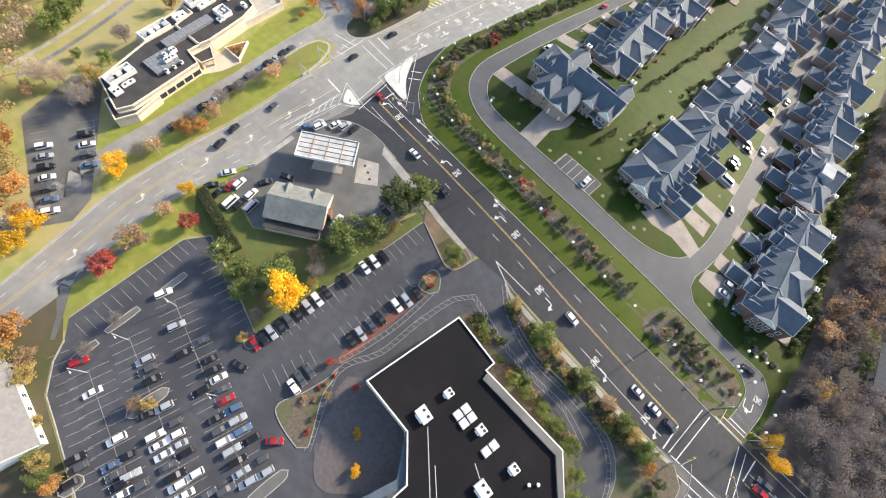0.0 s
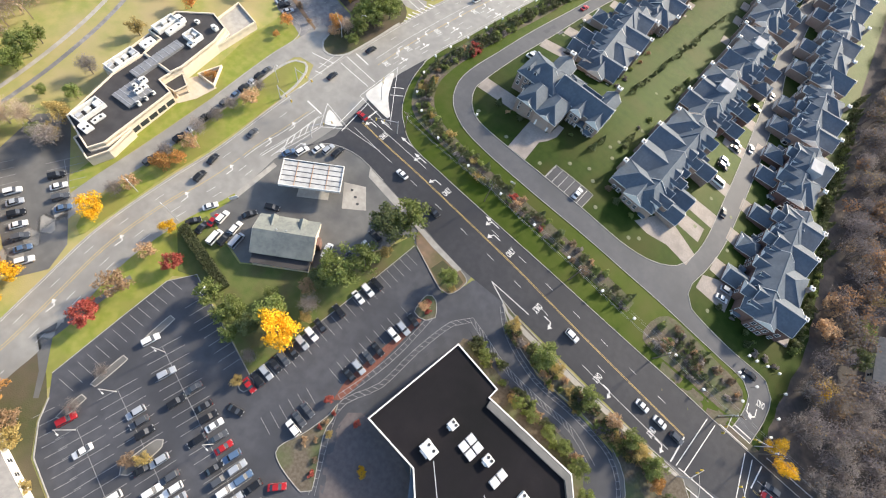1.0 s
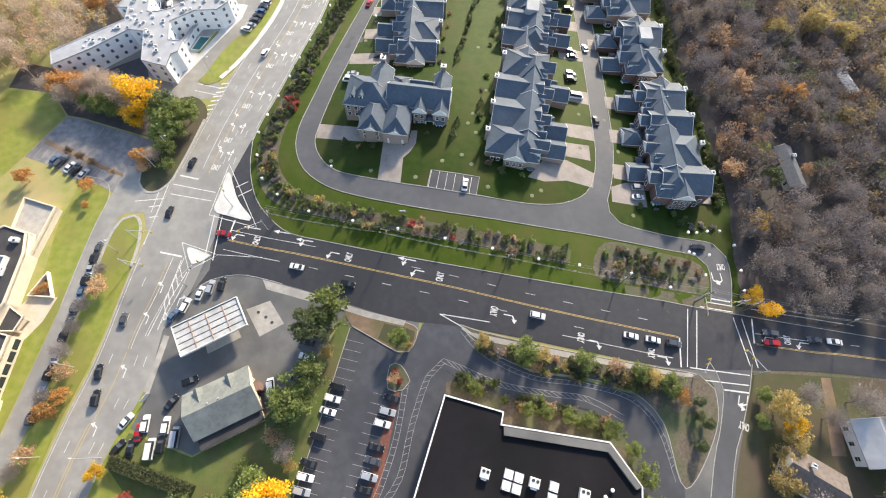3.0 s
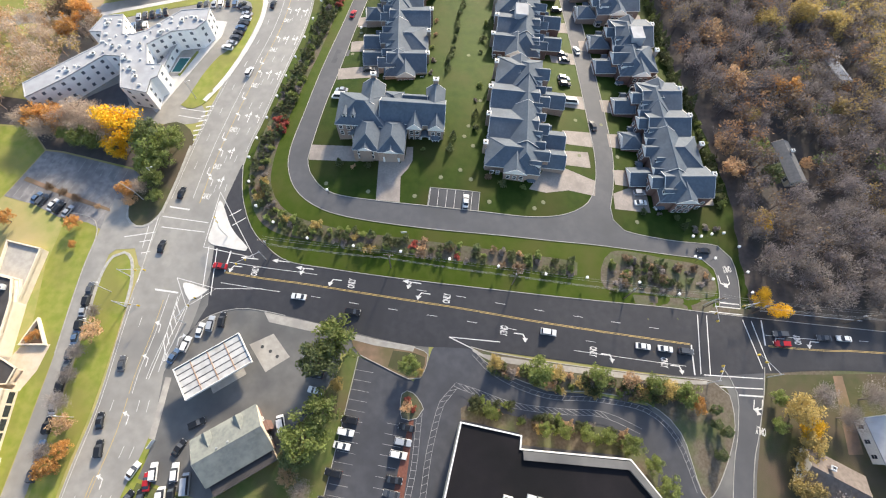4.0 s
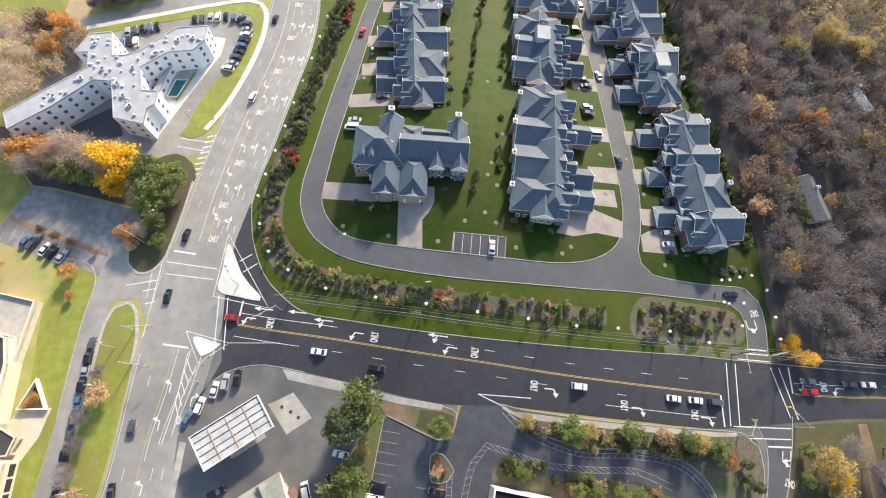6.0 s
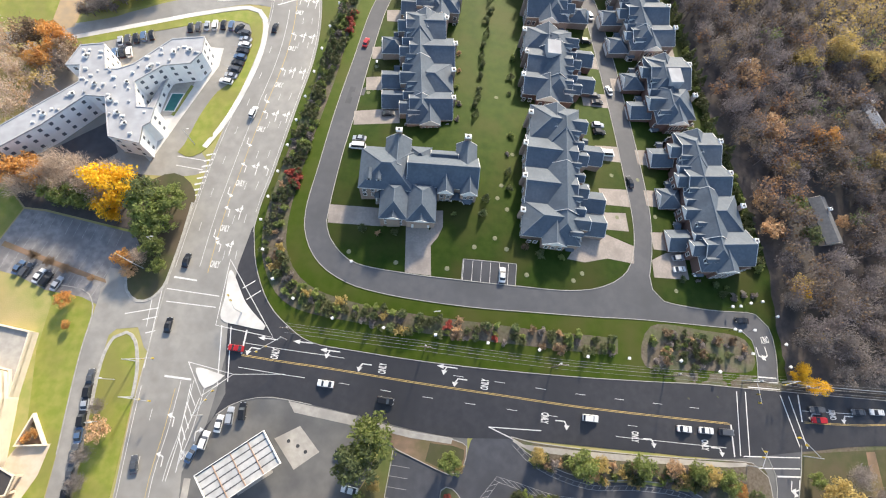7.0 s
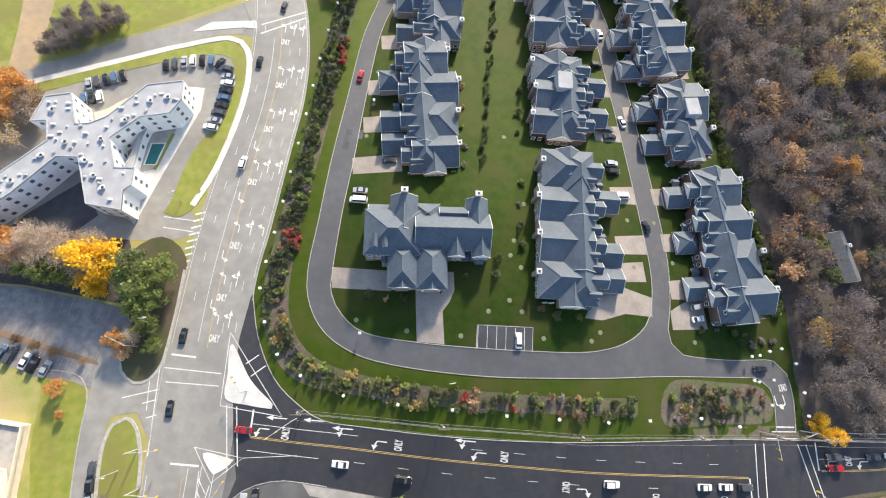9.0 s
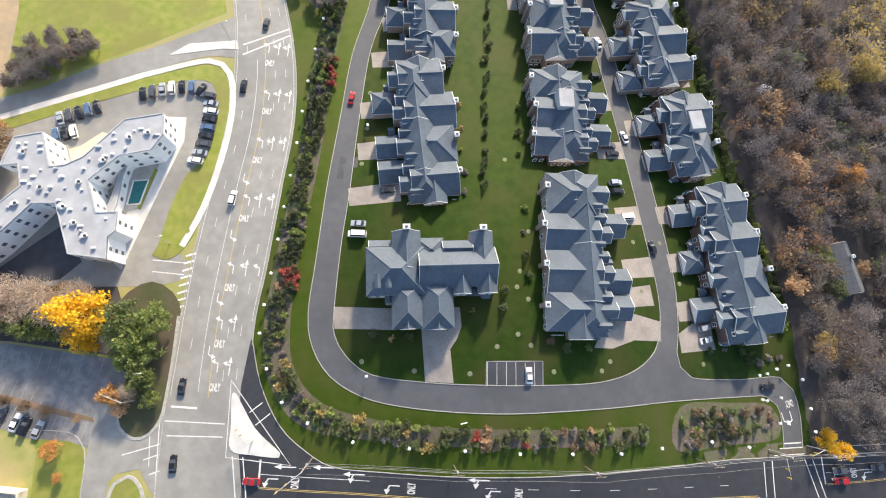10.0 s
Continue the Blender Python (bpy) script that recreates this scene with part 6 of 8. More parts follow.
def car(x, y, rz, colour="white", kind="sedan", where="parked in a marked stall", off=0.06, group="parked cars"):
    """A car with its body, glass, roof, wheels and lamps."""
    name = {"sedan": "car", "suv": "car", "van": "van"}[kind]
    e = 1.0
    n = Vector((h(x - e, y) - h(x + e, y), h(x, y - e) - h(x, y + e), 2 * e)).normalized()
    m = Matrix.Translation((x, y, h(x, y) + off)) @ Vector((0, 0, 1)).rotation_difference(n).to_matrix().to_4x4() @ pose(0, 0, 0, 0, 0, rz)
    word = {"sedan": "saloon car", "suv": "sport utility car", "van": "van"}[kind]
    label = f"{colour} {word} {where}"
    key = (kind, colour)
    if key in MADE:
        c = copy_thing(MADE[key], m)
        return tagged(c, label, "car", group)
    L, W, hood, body, glass, roof, wheel, rim, lamp, tail = PROTO[key]
    c = new(name)
    tagged(c, label, "car", group)
    link("body", body, c), link("window_glass", glass, c), link("roof_panel", roof, c)
    for sx in (-1, 1):
        for sy in (-1, 1):
            wl = link("wheel", wheel, c, Matrix.Translation((sx * L * 0.3, sy * (W / 2 - 0.12), 0.34)))
            link("rim", rim, wl)
    for sy in (-1, 1):
        link("headlight", lamp, c, Matrix.Translation((L / 2 - 0.08, sy * W * 0.3, hood * 0.72)))
        link("tail_light", tail, c, Matrix.Translation((-L / 2 + 0.03, sy * W * 0.33, hood * 0.78)))
    c.matrix_basis = m
    MADE[key] = c
    return c


rnd = random.Random(3)


def cars(colour, places, rz, kinds=("sedan", "suv"), **kw):
    for x, y in places:
        car(x, y, rz + rnd.uniform(-2, 2) + rnd.choice((0, 180)), colour, rnd.choice(kinds), **kw)


cars("white", [(-66.1, -33.4), (-57.4, -62.1), (-43.4, -65.4), (-36.9, -59), (-33.2, -56), (-34.4, -60), (-31.6, -60.7), (-36.1, -39.5), (-22.5, -49), (-22.2, -59.1), (-23.3, -63.1), (-20.4, -63.5), (-31.9, -72.2)], 70)
cars("silver", [(-55.9, -37.2), (-54.4, -48.6), (-40.9, -53.3), (-30.7, -57.1), (-19.4, -49.5), (-24, -43.5), (-13.6, -51.6), (-8.9, -48), (-10.6, -52.1), (-33.9, -68.4)], 70)
cars("black", [(-48.3, -40.9), (-41.8, -37.9), (-38.8, -38.9), (-36.9, -44.6), (-48.8, -50.7), (-42.5, -56.7), (-27.9, -57.2), (-28.6, -47), (-17.6, -44.7), (-16.3, -50.2), (-38.4, -66.6), (-34.1, -71.4), (-47, -74), (-43.3, -78.6), (-25.5, -61.8)], 70)
cars("grey", [(-47.4, -36), (-33.1, -40.9), (-51.8, -49.8), (-35.9, -54.6), (-28.6, -61.5), (-25.4, -47.9), (-12.1, -46.8), (-36.8, -70.7), (-30.4, -68.9), (-44.7, -75.1), (-16.2, -60.1), (-13.5, -56.5), (-18.5, -66)], 70)
cars("blue", [(-39.2, -69.9), (-27, -42.4), (-21, -44.4)], 70)
cars("red", [(-30.2, -42.0), (-66.5, -59.4)], 70)
car(-12.6, -41.2, 40, "red", "sedan", "standing in the car park lane")
car(-34.5, -33.6, 10, "black", "sedan", "driving in the car park lane")
cars("white", [(-28.3, 10.9), (-27.4, 14.4), (-32.1, -6), (-12.6, 8.3), (-19, -28.2)], -12)
cars("black", [(-26.4, 17.6), (-30.2, 4.2), (-31.8, -2.5), (-33.2, -12.9), (-10.4, 15.2), (-35.5, -24.2), (-34.3, -18.6), (-16, -8.4), (-13.7, 2.1)], -12)
cars("silver", [(-32.6, -9.4), (-11.4, 11.5), (-34.9, -21.6), (-15, -5.2)], -12)
cars("grey", [(-33.8, -15.9), (-14.4, -1.3), (-19.2, -25.5), (-19, -22.4)], -12)
car(-36.1, -26.8, -12, "red", "sedan")
# filling station
for x, y, r, c, k in ((-84.4, 6, 60, "white", "sedan"), (-78.8, 5.6, 95, "white", "suv"), (-73, 5.4, 95, "white", "suv"), (-75.5, -0.8, 95, "white", "van"), (-45.6, 16.6, 105, "white", "van"), (-76.7, 39.9, 75, "white", "suv"), (-73.2, 44, 80, "white", "sedan"), (-70.3, 46, 85, "silver", "suv"),
                   (-80.1, 3.2, 95, "red", "sedan"), (-84.5, -0.8, 60, "black", "sedan"), (-81, -0.9, 95, "black", "sedan"), (-73, 0.4, 95, "black", "suv"), (-73.2, 11.4, 60, "black", "sedan"), (-69.4, 17.6, 25, "black", "suv"), (-69.6, 2.4, 95, "silver", "van"), (-79.8, 36.5, 65, "blue", "sedan"),
                   (-67, 47, 88, "black", "suv"), (-38.6, 34.5, 170, "black", "suv"), (-37, 30, 170, "black", "sedan"), (-36.6, 25.6, 165, "white", "sedan"), (-38, 19.5, 165, "black", "sedan")):
    car(x, y, r, c, k, "standing on the filling station forecourt", 0.06, "station cars")
# on the roads
for x, y, r, c, k in ((-43.9, 53.5, 170, "white", "sedan"), (-26.8, 48.2, -11, "black", "suv"), (32.2, 41, -9, "white", "suv"), (61.5, 36.6, -8, "white", "sedan"), (68.5, 35.8, -8, "white", "sedan"), (75, 35, -8, "grey", "suv"), (-70.5, 64.6, 170, "red", "sedan"),
                   (107.3, 40, 175, "grey", "suv"), (107, 36.9, 175, "red", "suv"), (121.4, 38.6, 175, "grey", "sedan"), (127.9, 38.3, 175, "white", "sedan"), (-94.5, 34.6, 95, "grey", "sedan"), (-96.6, 18.9, 97, "black", "sedan"), (-94.9, 11.7, 97, "black", "suv"),
                   (-69.1, 185.1, 80, "black", "sedan"), (-73.2, 146.4, 75, "white", "suv"), (-61, 208.6, 75, "grey", "sedan"), (-91, 72, 85, "black", "sedan"), (-88.5, 92, 80, "black", "sedan")):
    car(x, y, r, c, k, "waiting or driving on the road", 0.07, "road cars")
# estate
for x, y, r, c, k in ((-35.6, 133.5, 170, "silver", "sedan"), (-36.2, 130.2, 170, "white", "van"), (-25.8, 143.3, 0, "black", "sedan"), (70, 89.3, 5, "silver", "suv"), (69.6, 85.4, 5, "white", "sedan"), (50.5, 127.4, 0, "white", "van"), (49.5, 139.7, 0, "silver", "suv"), (49.5, 136.6, 0, "black", "suv"), (57.6, 156.7, 100, "white", "sedan"),
                   (51.5, 150.5, 0, "black", "sedan"), (51, 153.5, 0, "grey", "suv"), (52.9, 181.7, 0, "black", "suv"), (57.2, 196, 95, "white", "sedan"), (57.2, 116.5, 98, "black", "sedan"), (8.6, 82.9, 84, "white", "sedan"), (88.9, 68.3, 175, "black", "sedan"), (65.5, 180.7, 0, "white", "suv"), (-34.4, 177.8, 75, "red", "sedan"), (-20, 222, 80, "white", "suv")):
    car(x, y, r, c, k, "parked on the housing estate", 0.07, "estate cars")
# hotel and office
pal = ("black", "grey", "silver", "white", "black", "blue")
for i, (x, y) in enumerate(((-100.2, 184.4), (-97.3, 185), (-94.3, 185.6), (-91.4, 186), (-88.4, 186.2), (-85.3, 185.9), (-82.4, 184.8), (-80.2, 182.4), (-79.4, 179.5), (-79.5, 176.7), (-80, 173.9), (-80.6, 171), (-81.2, 168.2), (-82, 165.4), (-83, 162.6), (-84.3, 160), (-113.6, 180.6), (-116.2, 179.8), (-118.8, 179), (-121.4, 178.2), (-124, 177.4), (-120, 172.6), (-122.4, 172.2), (-124.8, 171.8))):
    car(x, y, 95 - i * 1.0 if i < 6 else (60 if i == 6 else 165) if i < 16 else 105, pal[i % 6], ("sedan", "suv")[i % 2], "parked in the hotel car park", 0.06, "hotel cars")
for i, y in enumerate((57.9, 54.6, 51.1, 47, 42.9, 38.2, 33.5, 29.1, 23.2, 18, 12, 6)):
    car(-110.2 + 0.02 * (57 - y) - (57 - y) * 0.03, y, 92, ("grey", "black", "silver", "black", "blue", "grey")[i % 6], ("sedan", "suv")[i % 2], "parked along the office drive", 0.08, "office cars")
for i, (x, y) in enumerate(((-137.4, 91), (-135, 90), (-131, 88.2), (-128.6, 87), (-125.4, 85.6), (-110, -38), (-113.5, -36), (-117, -34), (-120.6, -32), (-124, -30), (-127.5, -28), (-131, -26), (-116, -21), (-119.5, -19), (-123, -17), (-126.5, -15))):
    car(x, y, 66 if y > 0 else 60, ("blue", "grey", "white", "black", "silver", "white")[i % 6], ("sedan", "suv")[i % 2], "parked in the office car park", 0.07, "office cars")


# ---------------------------------------------------------------- trees and shrubs
def leaf_cards(rng, pts, size, up=0.35):
    """Small four-sided leaves at points, turned at random; the vertices and faces."""
    n = len(pts)
    a = rng.normal(size=(n, 3))
    a[:, 2] *= up
    a /= np.linalg.norm(a, axis=1, keepdims=True)
    b = np.cross(a, rng.normal(size=(n, 3)))
    b /= np.linalg.norm(b, axis=1, keepdims=True) + 1e-9
    s = (size * rng.uniform(0.55, 1.35, n))[:, None]
    v = np.stack([pts - a * s, pts - b * s * 0.6, pts + a * s, pts + b * s * 0.6], 1).reshape(-1, 3)
    return v, np.arange(4 * n).reshape(n, 4)


def crown_points(rng, n, r, z0, z1, clumps, loose=0.34, shell=0.55):
    """Points in clumps inside an uneven crown."""
    d = rng.normal(size=(clumps, 3))
    d /= np.linalg.norm(d, axis=1, keepdims=True)
    rad = rng.uniform(shell, 1.0, clumps)[:, None] * rng.uniform(0.75, 1.1, clumps)[:, None]
    c = d * rad * np.array([r, r, (z1 - z0) / 2]) + np.array([0, 0, (z0 + z1) / 2])
    c[:, :2] += rng.normal(scale=r * 0.08, size=(clumps, 2))
    k = rng.integers(0, clumps, n)
    q = rng.normal(size=(n, 3))
    q /= np.linalg.norm(q, axis=1, keepdims=True)
    return c[k] + q * (rng.uniform(0, 1, (n, 1)) ** 0.5) * r * loose, c


def np_mesh(name, parts, material):
    v = np.concatenate([p[0] for p in parts])
    f, o = [], 0
    for p in parts:
        f.append(p[1] + o)
        o += len(p[0])
    f = np.concatenate(f)
    me = bpy.data.meshes.new(name)
    me.vertices.add(len(v))
    me.vertices.foreach_set("co", v.astype(np.float32).ravel())
    me.loops.add(f.size)
    me.loops.foreach_set("vertex_index", f.astype(np.int32).ravel())
    me.polygons.add(len(f))
    me.polygons.foreach_set("loop_start", np.arange(0, f.size, 4, dtype=np.int32))
    me.update(calc_edges=True)
    me.materials.append(material)
    return me


def slivers(rng, starts, ends, w):
    """Thin twigs from points to points."""
    d = ends - starts
    q = np.cross(d, rng.normal(size=d.shape))
    q /= np.linalg.norm(q, axis=1, keepdims=True) + 1e-9
    w = np.asarray(w).reshape(-1, 1)
    v = np.stack([starts - q * w, starts + q * w, ends + q * w * 0.4, ends - q * w * 0.4], 1).reshape(-1, 3)
    return v, np.arange(len(v)).reshape(-1, 4)


def tree_kit(seed, hgt, r, leaves, leaf_mat, bark, n=900, size=0.34, base=0.28, clumps=30, twigs=0):
    """Trunk and crown meshes of a tree: a tapered trunk with limbs out to the clumps of leaves."""
    rng = np.random.default_rng(seed)
    n, size = int(n * 1.7), size * 0.76
    z0, z1 = hgt * base, hgt
    pts, cl = crown_points(rng, n, r, z0, z1, clumps)
    bm = bmesh.new()
    tr = 0.06 + hgt * 0.018
    tube(bm, (0, 0, -0.6), (0.1, 0.05, hgt * 0.45), tr, tr * 0.65, 7)
    tube(bm, (0.1, 0.05, hgt * 0.45), (0, 0.1, hgt * 0.8), tr * 0.65, tr * 0.2, 6)
    for c in cl[:12]:
        zz = min(max(c[2] - r * 0.7, hgt * 0.22), hgt * 0.7)
        tube(bm, (0.05, 0.05, zz), tuple(c), tr * 0.4, tr * 0.1, 5)
    trunk = mesh_of(bm, "trunk", bark)
    parts = [leaf_cards(rng, pts, size)] if n else []
    if twigs:
        tip, _ = crown_points(rng, twigs * 3, r, z0, z1, clumps, 0.4, 0.45)
        d = tip - np.array([0, 0, hgt * 0.4])
        d = d / np.linalg.norm(d, axis=1, keepdims=True) + rng.normal(scale=0.35, size=d.shape)
        parts.append(slivers(rng, tip - d * rng.uniform(0.4, 1.2, (twigs * 3, 1)), tip, rng.uniform(0.02, 0.05, twigs * 3)))
        parts.append(leaf_cards(rng, crown_points(rng, twigs * 2, r * 0.9, z0, z1, clumps, 0.4, 0.4)[0], 0.16))
    return trunk, np_mesh("crown", parts, leaf_mat)


KITS = {
    "green": [tree_kit(1, 9, 4.2, 0, L_GREEN, M_BARK, 1500, 0.38), tree_kit(2, 7, 3.4, 0, L_GREEN, M_BARK, 1100, 0.34)],
    "evergreen": [tree_kit(3, 11, 3.6, 0, L_PINE, M_BARK, 1700, 0.36, 0.12, 34)],
    "yellow": [tree_kit(4, 8, 4.0, 0, L_YELLOW, M_BARK, 1300, 0.36), tree_kit(5, 10, 4.6, 0, L_YELLOW, M_BARK, 1500, 0.38)],
    "orange": [tree_kit(6, 6, 2.8, 0, L_ORANGE, M_BARK, 800, 0.32), tree_kit(7, 9, 3.8, 0, L_ORANGE, M_BARK, 1100, 0.36)],
    "red": [tree_kit(8, 5.5, 2.7, 0, L_RED, M_BARK, 850, 0.32)],
    "gold": [tree_kit(9, 9, 4.4, 0, L_GOLD, M_BARK, 1200, 0.38), tree_kit(10, 7, 3.2, 0, L_GOLD, M_BARK, 800, 0.34)],
    "russet": [tree_kit(11, 5, 2.4, 0, L_PINK, M_GREYBARK, 520, 0.3), tree_kit(12, 10, 4.4, 0, L_BROWN, M_GREYBARK, 900, 0.4, twigs=160)],
    "bare": [tree_kit(13, 9, 4.0, 0, L_TWIG, M_GREYBARK, 0, 0.3, 0.25, 40, 520), tree_kit(14, 11, 4.6, 0, L_TWIG, M_GREYBARK, 60, 0.3, 0.25, 44, 600)],
    "tan": [tree_kit(16, 10, 4.4, 0, L_TAN, M_GREYBARK, 0, 0.3, 0.25, 42, 620), tree_kit(17, 9, 4.0, 0, L_TAN, M_GREYBARK, 120, 0.3, 0.25, 40, 560)],
    "pine": [tree_kit(15, 10, 2.6, 0, L_PINE, M_BARK, 1200, 0.34, 0.08, 30)],
}
WORDS = {"green": "green-leaved tree with an uneven full crown", "evergreen": "dark evergreen tree with a shaggy crown", "yellow": "bright yellow autumn tree", "orange": "orange autumn tree with thinning leaves", "red": "deep red autumn tree",
         "gold": "dull gold autumn tree", "russet": "pale russet tree losing its leaves", "bare": "leafless grey tree with fine twigs", "tan": "sunlit-tinted tan tree with few dry leaves", "pine": "slender dark evergreen tree"}
PLANTED = {}
trnd = random.Random(9)


def tree(kind, x, y, s=1.0, where="on the grass", k=None):
    i = trnd.randrange(len(KITS[kind])) if k is None else k
    s *= 1.18
    m = pose(x, y, h(x, y), 0, 0, trnd.uniform(0, 360)) @ Matrix.Diagonal((s, s, s * trnd.uniform(0.92, 1.08), 1))
    t = new("tree")
    tagged(t, f"{WORDS[kind]} {where}", "tree", f"{kind} trees")
    link("trunk", KITS[kind][i][0], t), link("crown", KITS[kind][i][1], t)
    t.matrix_basis = m
    return t


# highway verge and median
for kind, x, y, s in (("red", -83.5, -38, 1.15), ("russet", -83.5, -28, 1.4), ("red", -77.6, -14, 0.9), ("orange", -85, -64, 1.2), ("gold", -82.5, -70, 0.9), ("yellow", -87, -7, 0.45), ("russet", -86, -16, 0.9),
                      ("yellow", -107.5, -16, 0.8), ("yellow", -108.5, -43, 0.8), ("yellow", -106, -50, 0.85), ("orange", -105.5, 7.5, 0.9), ("russet", -104.8, 18, 1.0), ("russet", -107, -3.5, 0.9), ("russet", -104, 44, 1.1), ("bare", -107, 31, 0.6), ("bare", -107.5, 24, 0.6),
                      ("bare", -106.5, 38, 0.55), ("bare", -108, 11, 0.6), ("bare", -108.5, -8, 0.6), ("orange", -103.6, 12, 0.75), ("bare", -105.5, 50, 0.5), ("orange", -121.5, -39.5, 1.1), ("orange", -113, -43, 0.9), ("gold", -130, -38, 1.1), ("orange", -139, -32, 1.2), ("gold", -147, -30, 1.2)):
    tree(kind, x, y, s, "beside the highway", 0 if kind == "russet" else None)
for kind, x, y, sc in (("orange", -84.1, -66.5, 1.0), ("green", -168.6, 3.4, 1.0), ("green", -170.8, 10, 1.0), ("green", -173, 16, 0.9), ("tan", -152.5, -11.2, 0.9), ("tan", -148.6, -7, 0.8), ("gold", -138.5, -6, 0.7), ("green", -155, 2.6, 0.5), ("russet", -151, -17, 0.9), ("orange", -121.3, -46, 1.1), ("orange", -128, -43, 1.0), ("tan", -115, -50, 1.1)):
    tree(kind, x, y, sc, "near the office car park")
for dx in (0, 5.5):
    drape("farm_track", offset(curve([(-160, -16), (-161 , 2), (-163.5, 20), (-168, 40), (-178, 70)]), dx) + offset(curve([(-160, -16), (-161, 2), (-163.5, 20), (-168, 40), (-178, 70)]), dx + 1.6)[::-1], 0.05, M_CONC if dx else M_WORN, label="pale worn track across the grass", category="track")
# filling station plot
for kind, x, y, s in (("green", -30.2, 38.5, 1.3), ("evergreen", -34.6, 33, 1.05), ("green", -33, 20, 1.05), ("green", -37.5, 13, 1.0), ("evergreen", -41, 8, 0.6), ("russet", -42, 4, 0.9), ("green", -44, -8, 1.0), ("bare", -38, 0, 0.6), ("evergreen", -47, -15, 0.7), ("green", -54, -14, 1.0), ("green", -61.5, -14.5, 1.05),
                      ("green", -56, -17, 0.7), ("yellow", -38.6, -11.5, 1.1), ("gold", -36.6, -3.5, 0.5), ("green", -49, -4, 0.6), ("gold", -30, 27, 0.4), ("bare", -41, -21, 0.5), ("gold", -39.5, -27.5, 0.45), ("green", -50, -19.5, 0.7)):
    tree(kind, x, y, s * (1.22 if kind in ("green", "evergreen") and x > -45 else 1.0), "on the overgrown plot")
# planted bank and round the shops
for kind, x, y, s in (("gold", 15, 32, 0.45), ("green", 27, 29.5, 0.75), ("gold", 33, 28.5, 0.5), ("green", 45.5, 27.5, 0.6), ("russet", 55, 26.5, 0.85), ("green", 62, 25, 0.55), ("gold", 66, 24, 0.55), ("orange", 74, 19.5, 0.75), ("pine", 79, 18, 0.5), ("pine", 80.5, 12, 0.5), ("pine", 78.5, 14, 0.45), ("pine", 77.5, 6, 0.5), ("green", 70.5, 22, 0.5)):
    tree(kind, x, y, s * (1.4 if kind == "green" else 1.0), "on the mulched bank")
for kind, x, y, s in (("green", 13, 18.8, 0.4), ("green", 34, 13, 0.4), ("green", 40, 12, 0.42), ("green", 46, 11.4, 0.42), ("green", 52, 9, 0.45), ("green", 57.5, 4, 0.5), ("green", 60.5, -2, 0.5), ("green", 61, -10, 0.55), ("green", 61, -18, 0.5), ("gold", 27, 14, 0.3), ("green", 28.5, 13.8, 0.3), ("yellow", 3, -26, 0.3), ("yellow", 9, -33, 0.33), ("red", -5.6, -17.5, 0.35), ("gold", -10, -24, 0.3),
                      ("russet", -10.5, 20.5, 0.6), ("green", -9.5, 31.5, 0.6), ("gold", -6.6, 30, 0.35), ("red", -16, -17, 0.4), ("gold", -44, -55, 0.5), ("russet", -46.5, -57, 0.4), ("red", -68, -57, 0.3), ("bare", -68.4, -46, 0.4), ("bare", -67, -56, 0.4), ("gold", -52, -78.5, 0.7), ("green", -49, -81, 0.7), ("gold", -72, -69, 0.8), ("russet", -76, -66, 0.9), ("green", -56, -79, 0.6), ("gold", -61, -74, 0.5), ("orange", -46, -80, 0.5)):
    tree(kind, x, y, s * (1.35 if kind == "green" and x > 10 else 1.0), "in a small planted bed")
# north-west: round the north car park and behind the office
for kind, x, y, s in (("yellow", -109.5, 113.5, 1.15), ("yellow", -112.5, 108.6, 0.8), ("green", -99.7, 108, 1.0), ("green", -95.6, 103, 0.85), ("evergreen", -102, 112.5, 0.9), ("green", -98, 96, 0.8), ("green", -94, 111, 0.8), ("green", -100.5, 101.5, 0.8), ("tan", -101, 93, 0.8), ("green", -96, 90, 0.5), ("tan", -117.5, 116, 1.3), ("tan", -121, 118, 1.4), ("tan", -123.5, 121.5, 1.4), ("tan", -127, 117, 1.3), ("green", -131, 114.6, 0.75), ("orange", -136, 119.5, 1.2), ("orange", -105.4, 92, 0.9), ("russet", -104, 88.6, 0.8), ("orange", -120.8, 80.4, 0.75),
                      ("green", -125.5, 112.8, 0.7), ("green", -120, 111.5, 0.6), ("green", -115.6, 109.8, 0.6), ("tan", -114.4, 112, 1.2), ("tan", -133, 118, 1.3), ("tan", -139, 116, 1.3), ("orange", -142, 121, 1.2), ("orange", -139.5, 124.5, 1.0), ("tan", -147, 120, 1.2), ("tan", -129, 123, 1.4), ("tan", -113, 120, 1.3), ("russet", -118.5, 121, 1.0), ("orange", -119.4, 72.8, 0.4), ("russet", -128, 92.2, 0.3), ("russet", -123, 90, 0.3), ("russet", -115.5, 87, 0.35), ("russet", -133, 94.4, 0.3),
                      ("bare", -151, 18, 0.8), ("green", -146, 8, 0.7), ("gold", -142, 0, 0.7), ("green", -141, -8, 0.6), ("bare", -136, -8, 0.8), ("gold", -154, 40, 0.8), ("orange", -152, 62, 1.0), ("orange", -143, 82, 0.9), ("orange", -121.6, 43.4, 0.3), ("orange", -123.2, 42.6, 0.25)):
    tree(kind, x, y, s * (0.75 if kind == "tan" else 1.2 if y > 95 else 1.0), "by the car park")
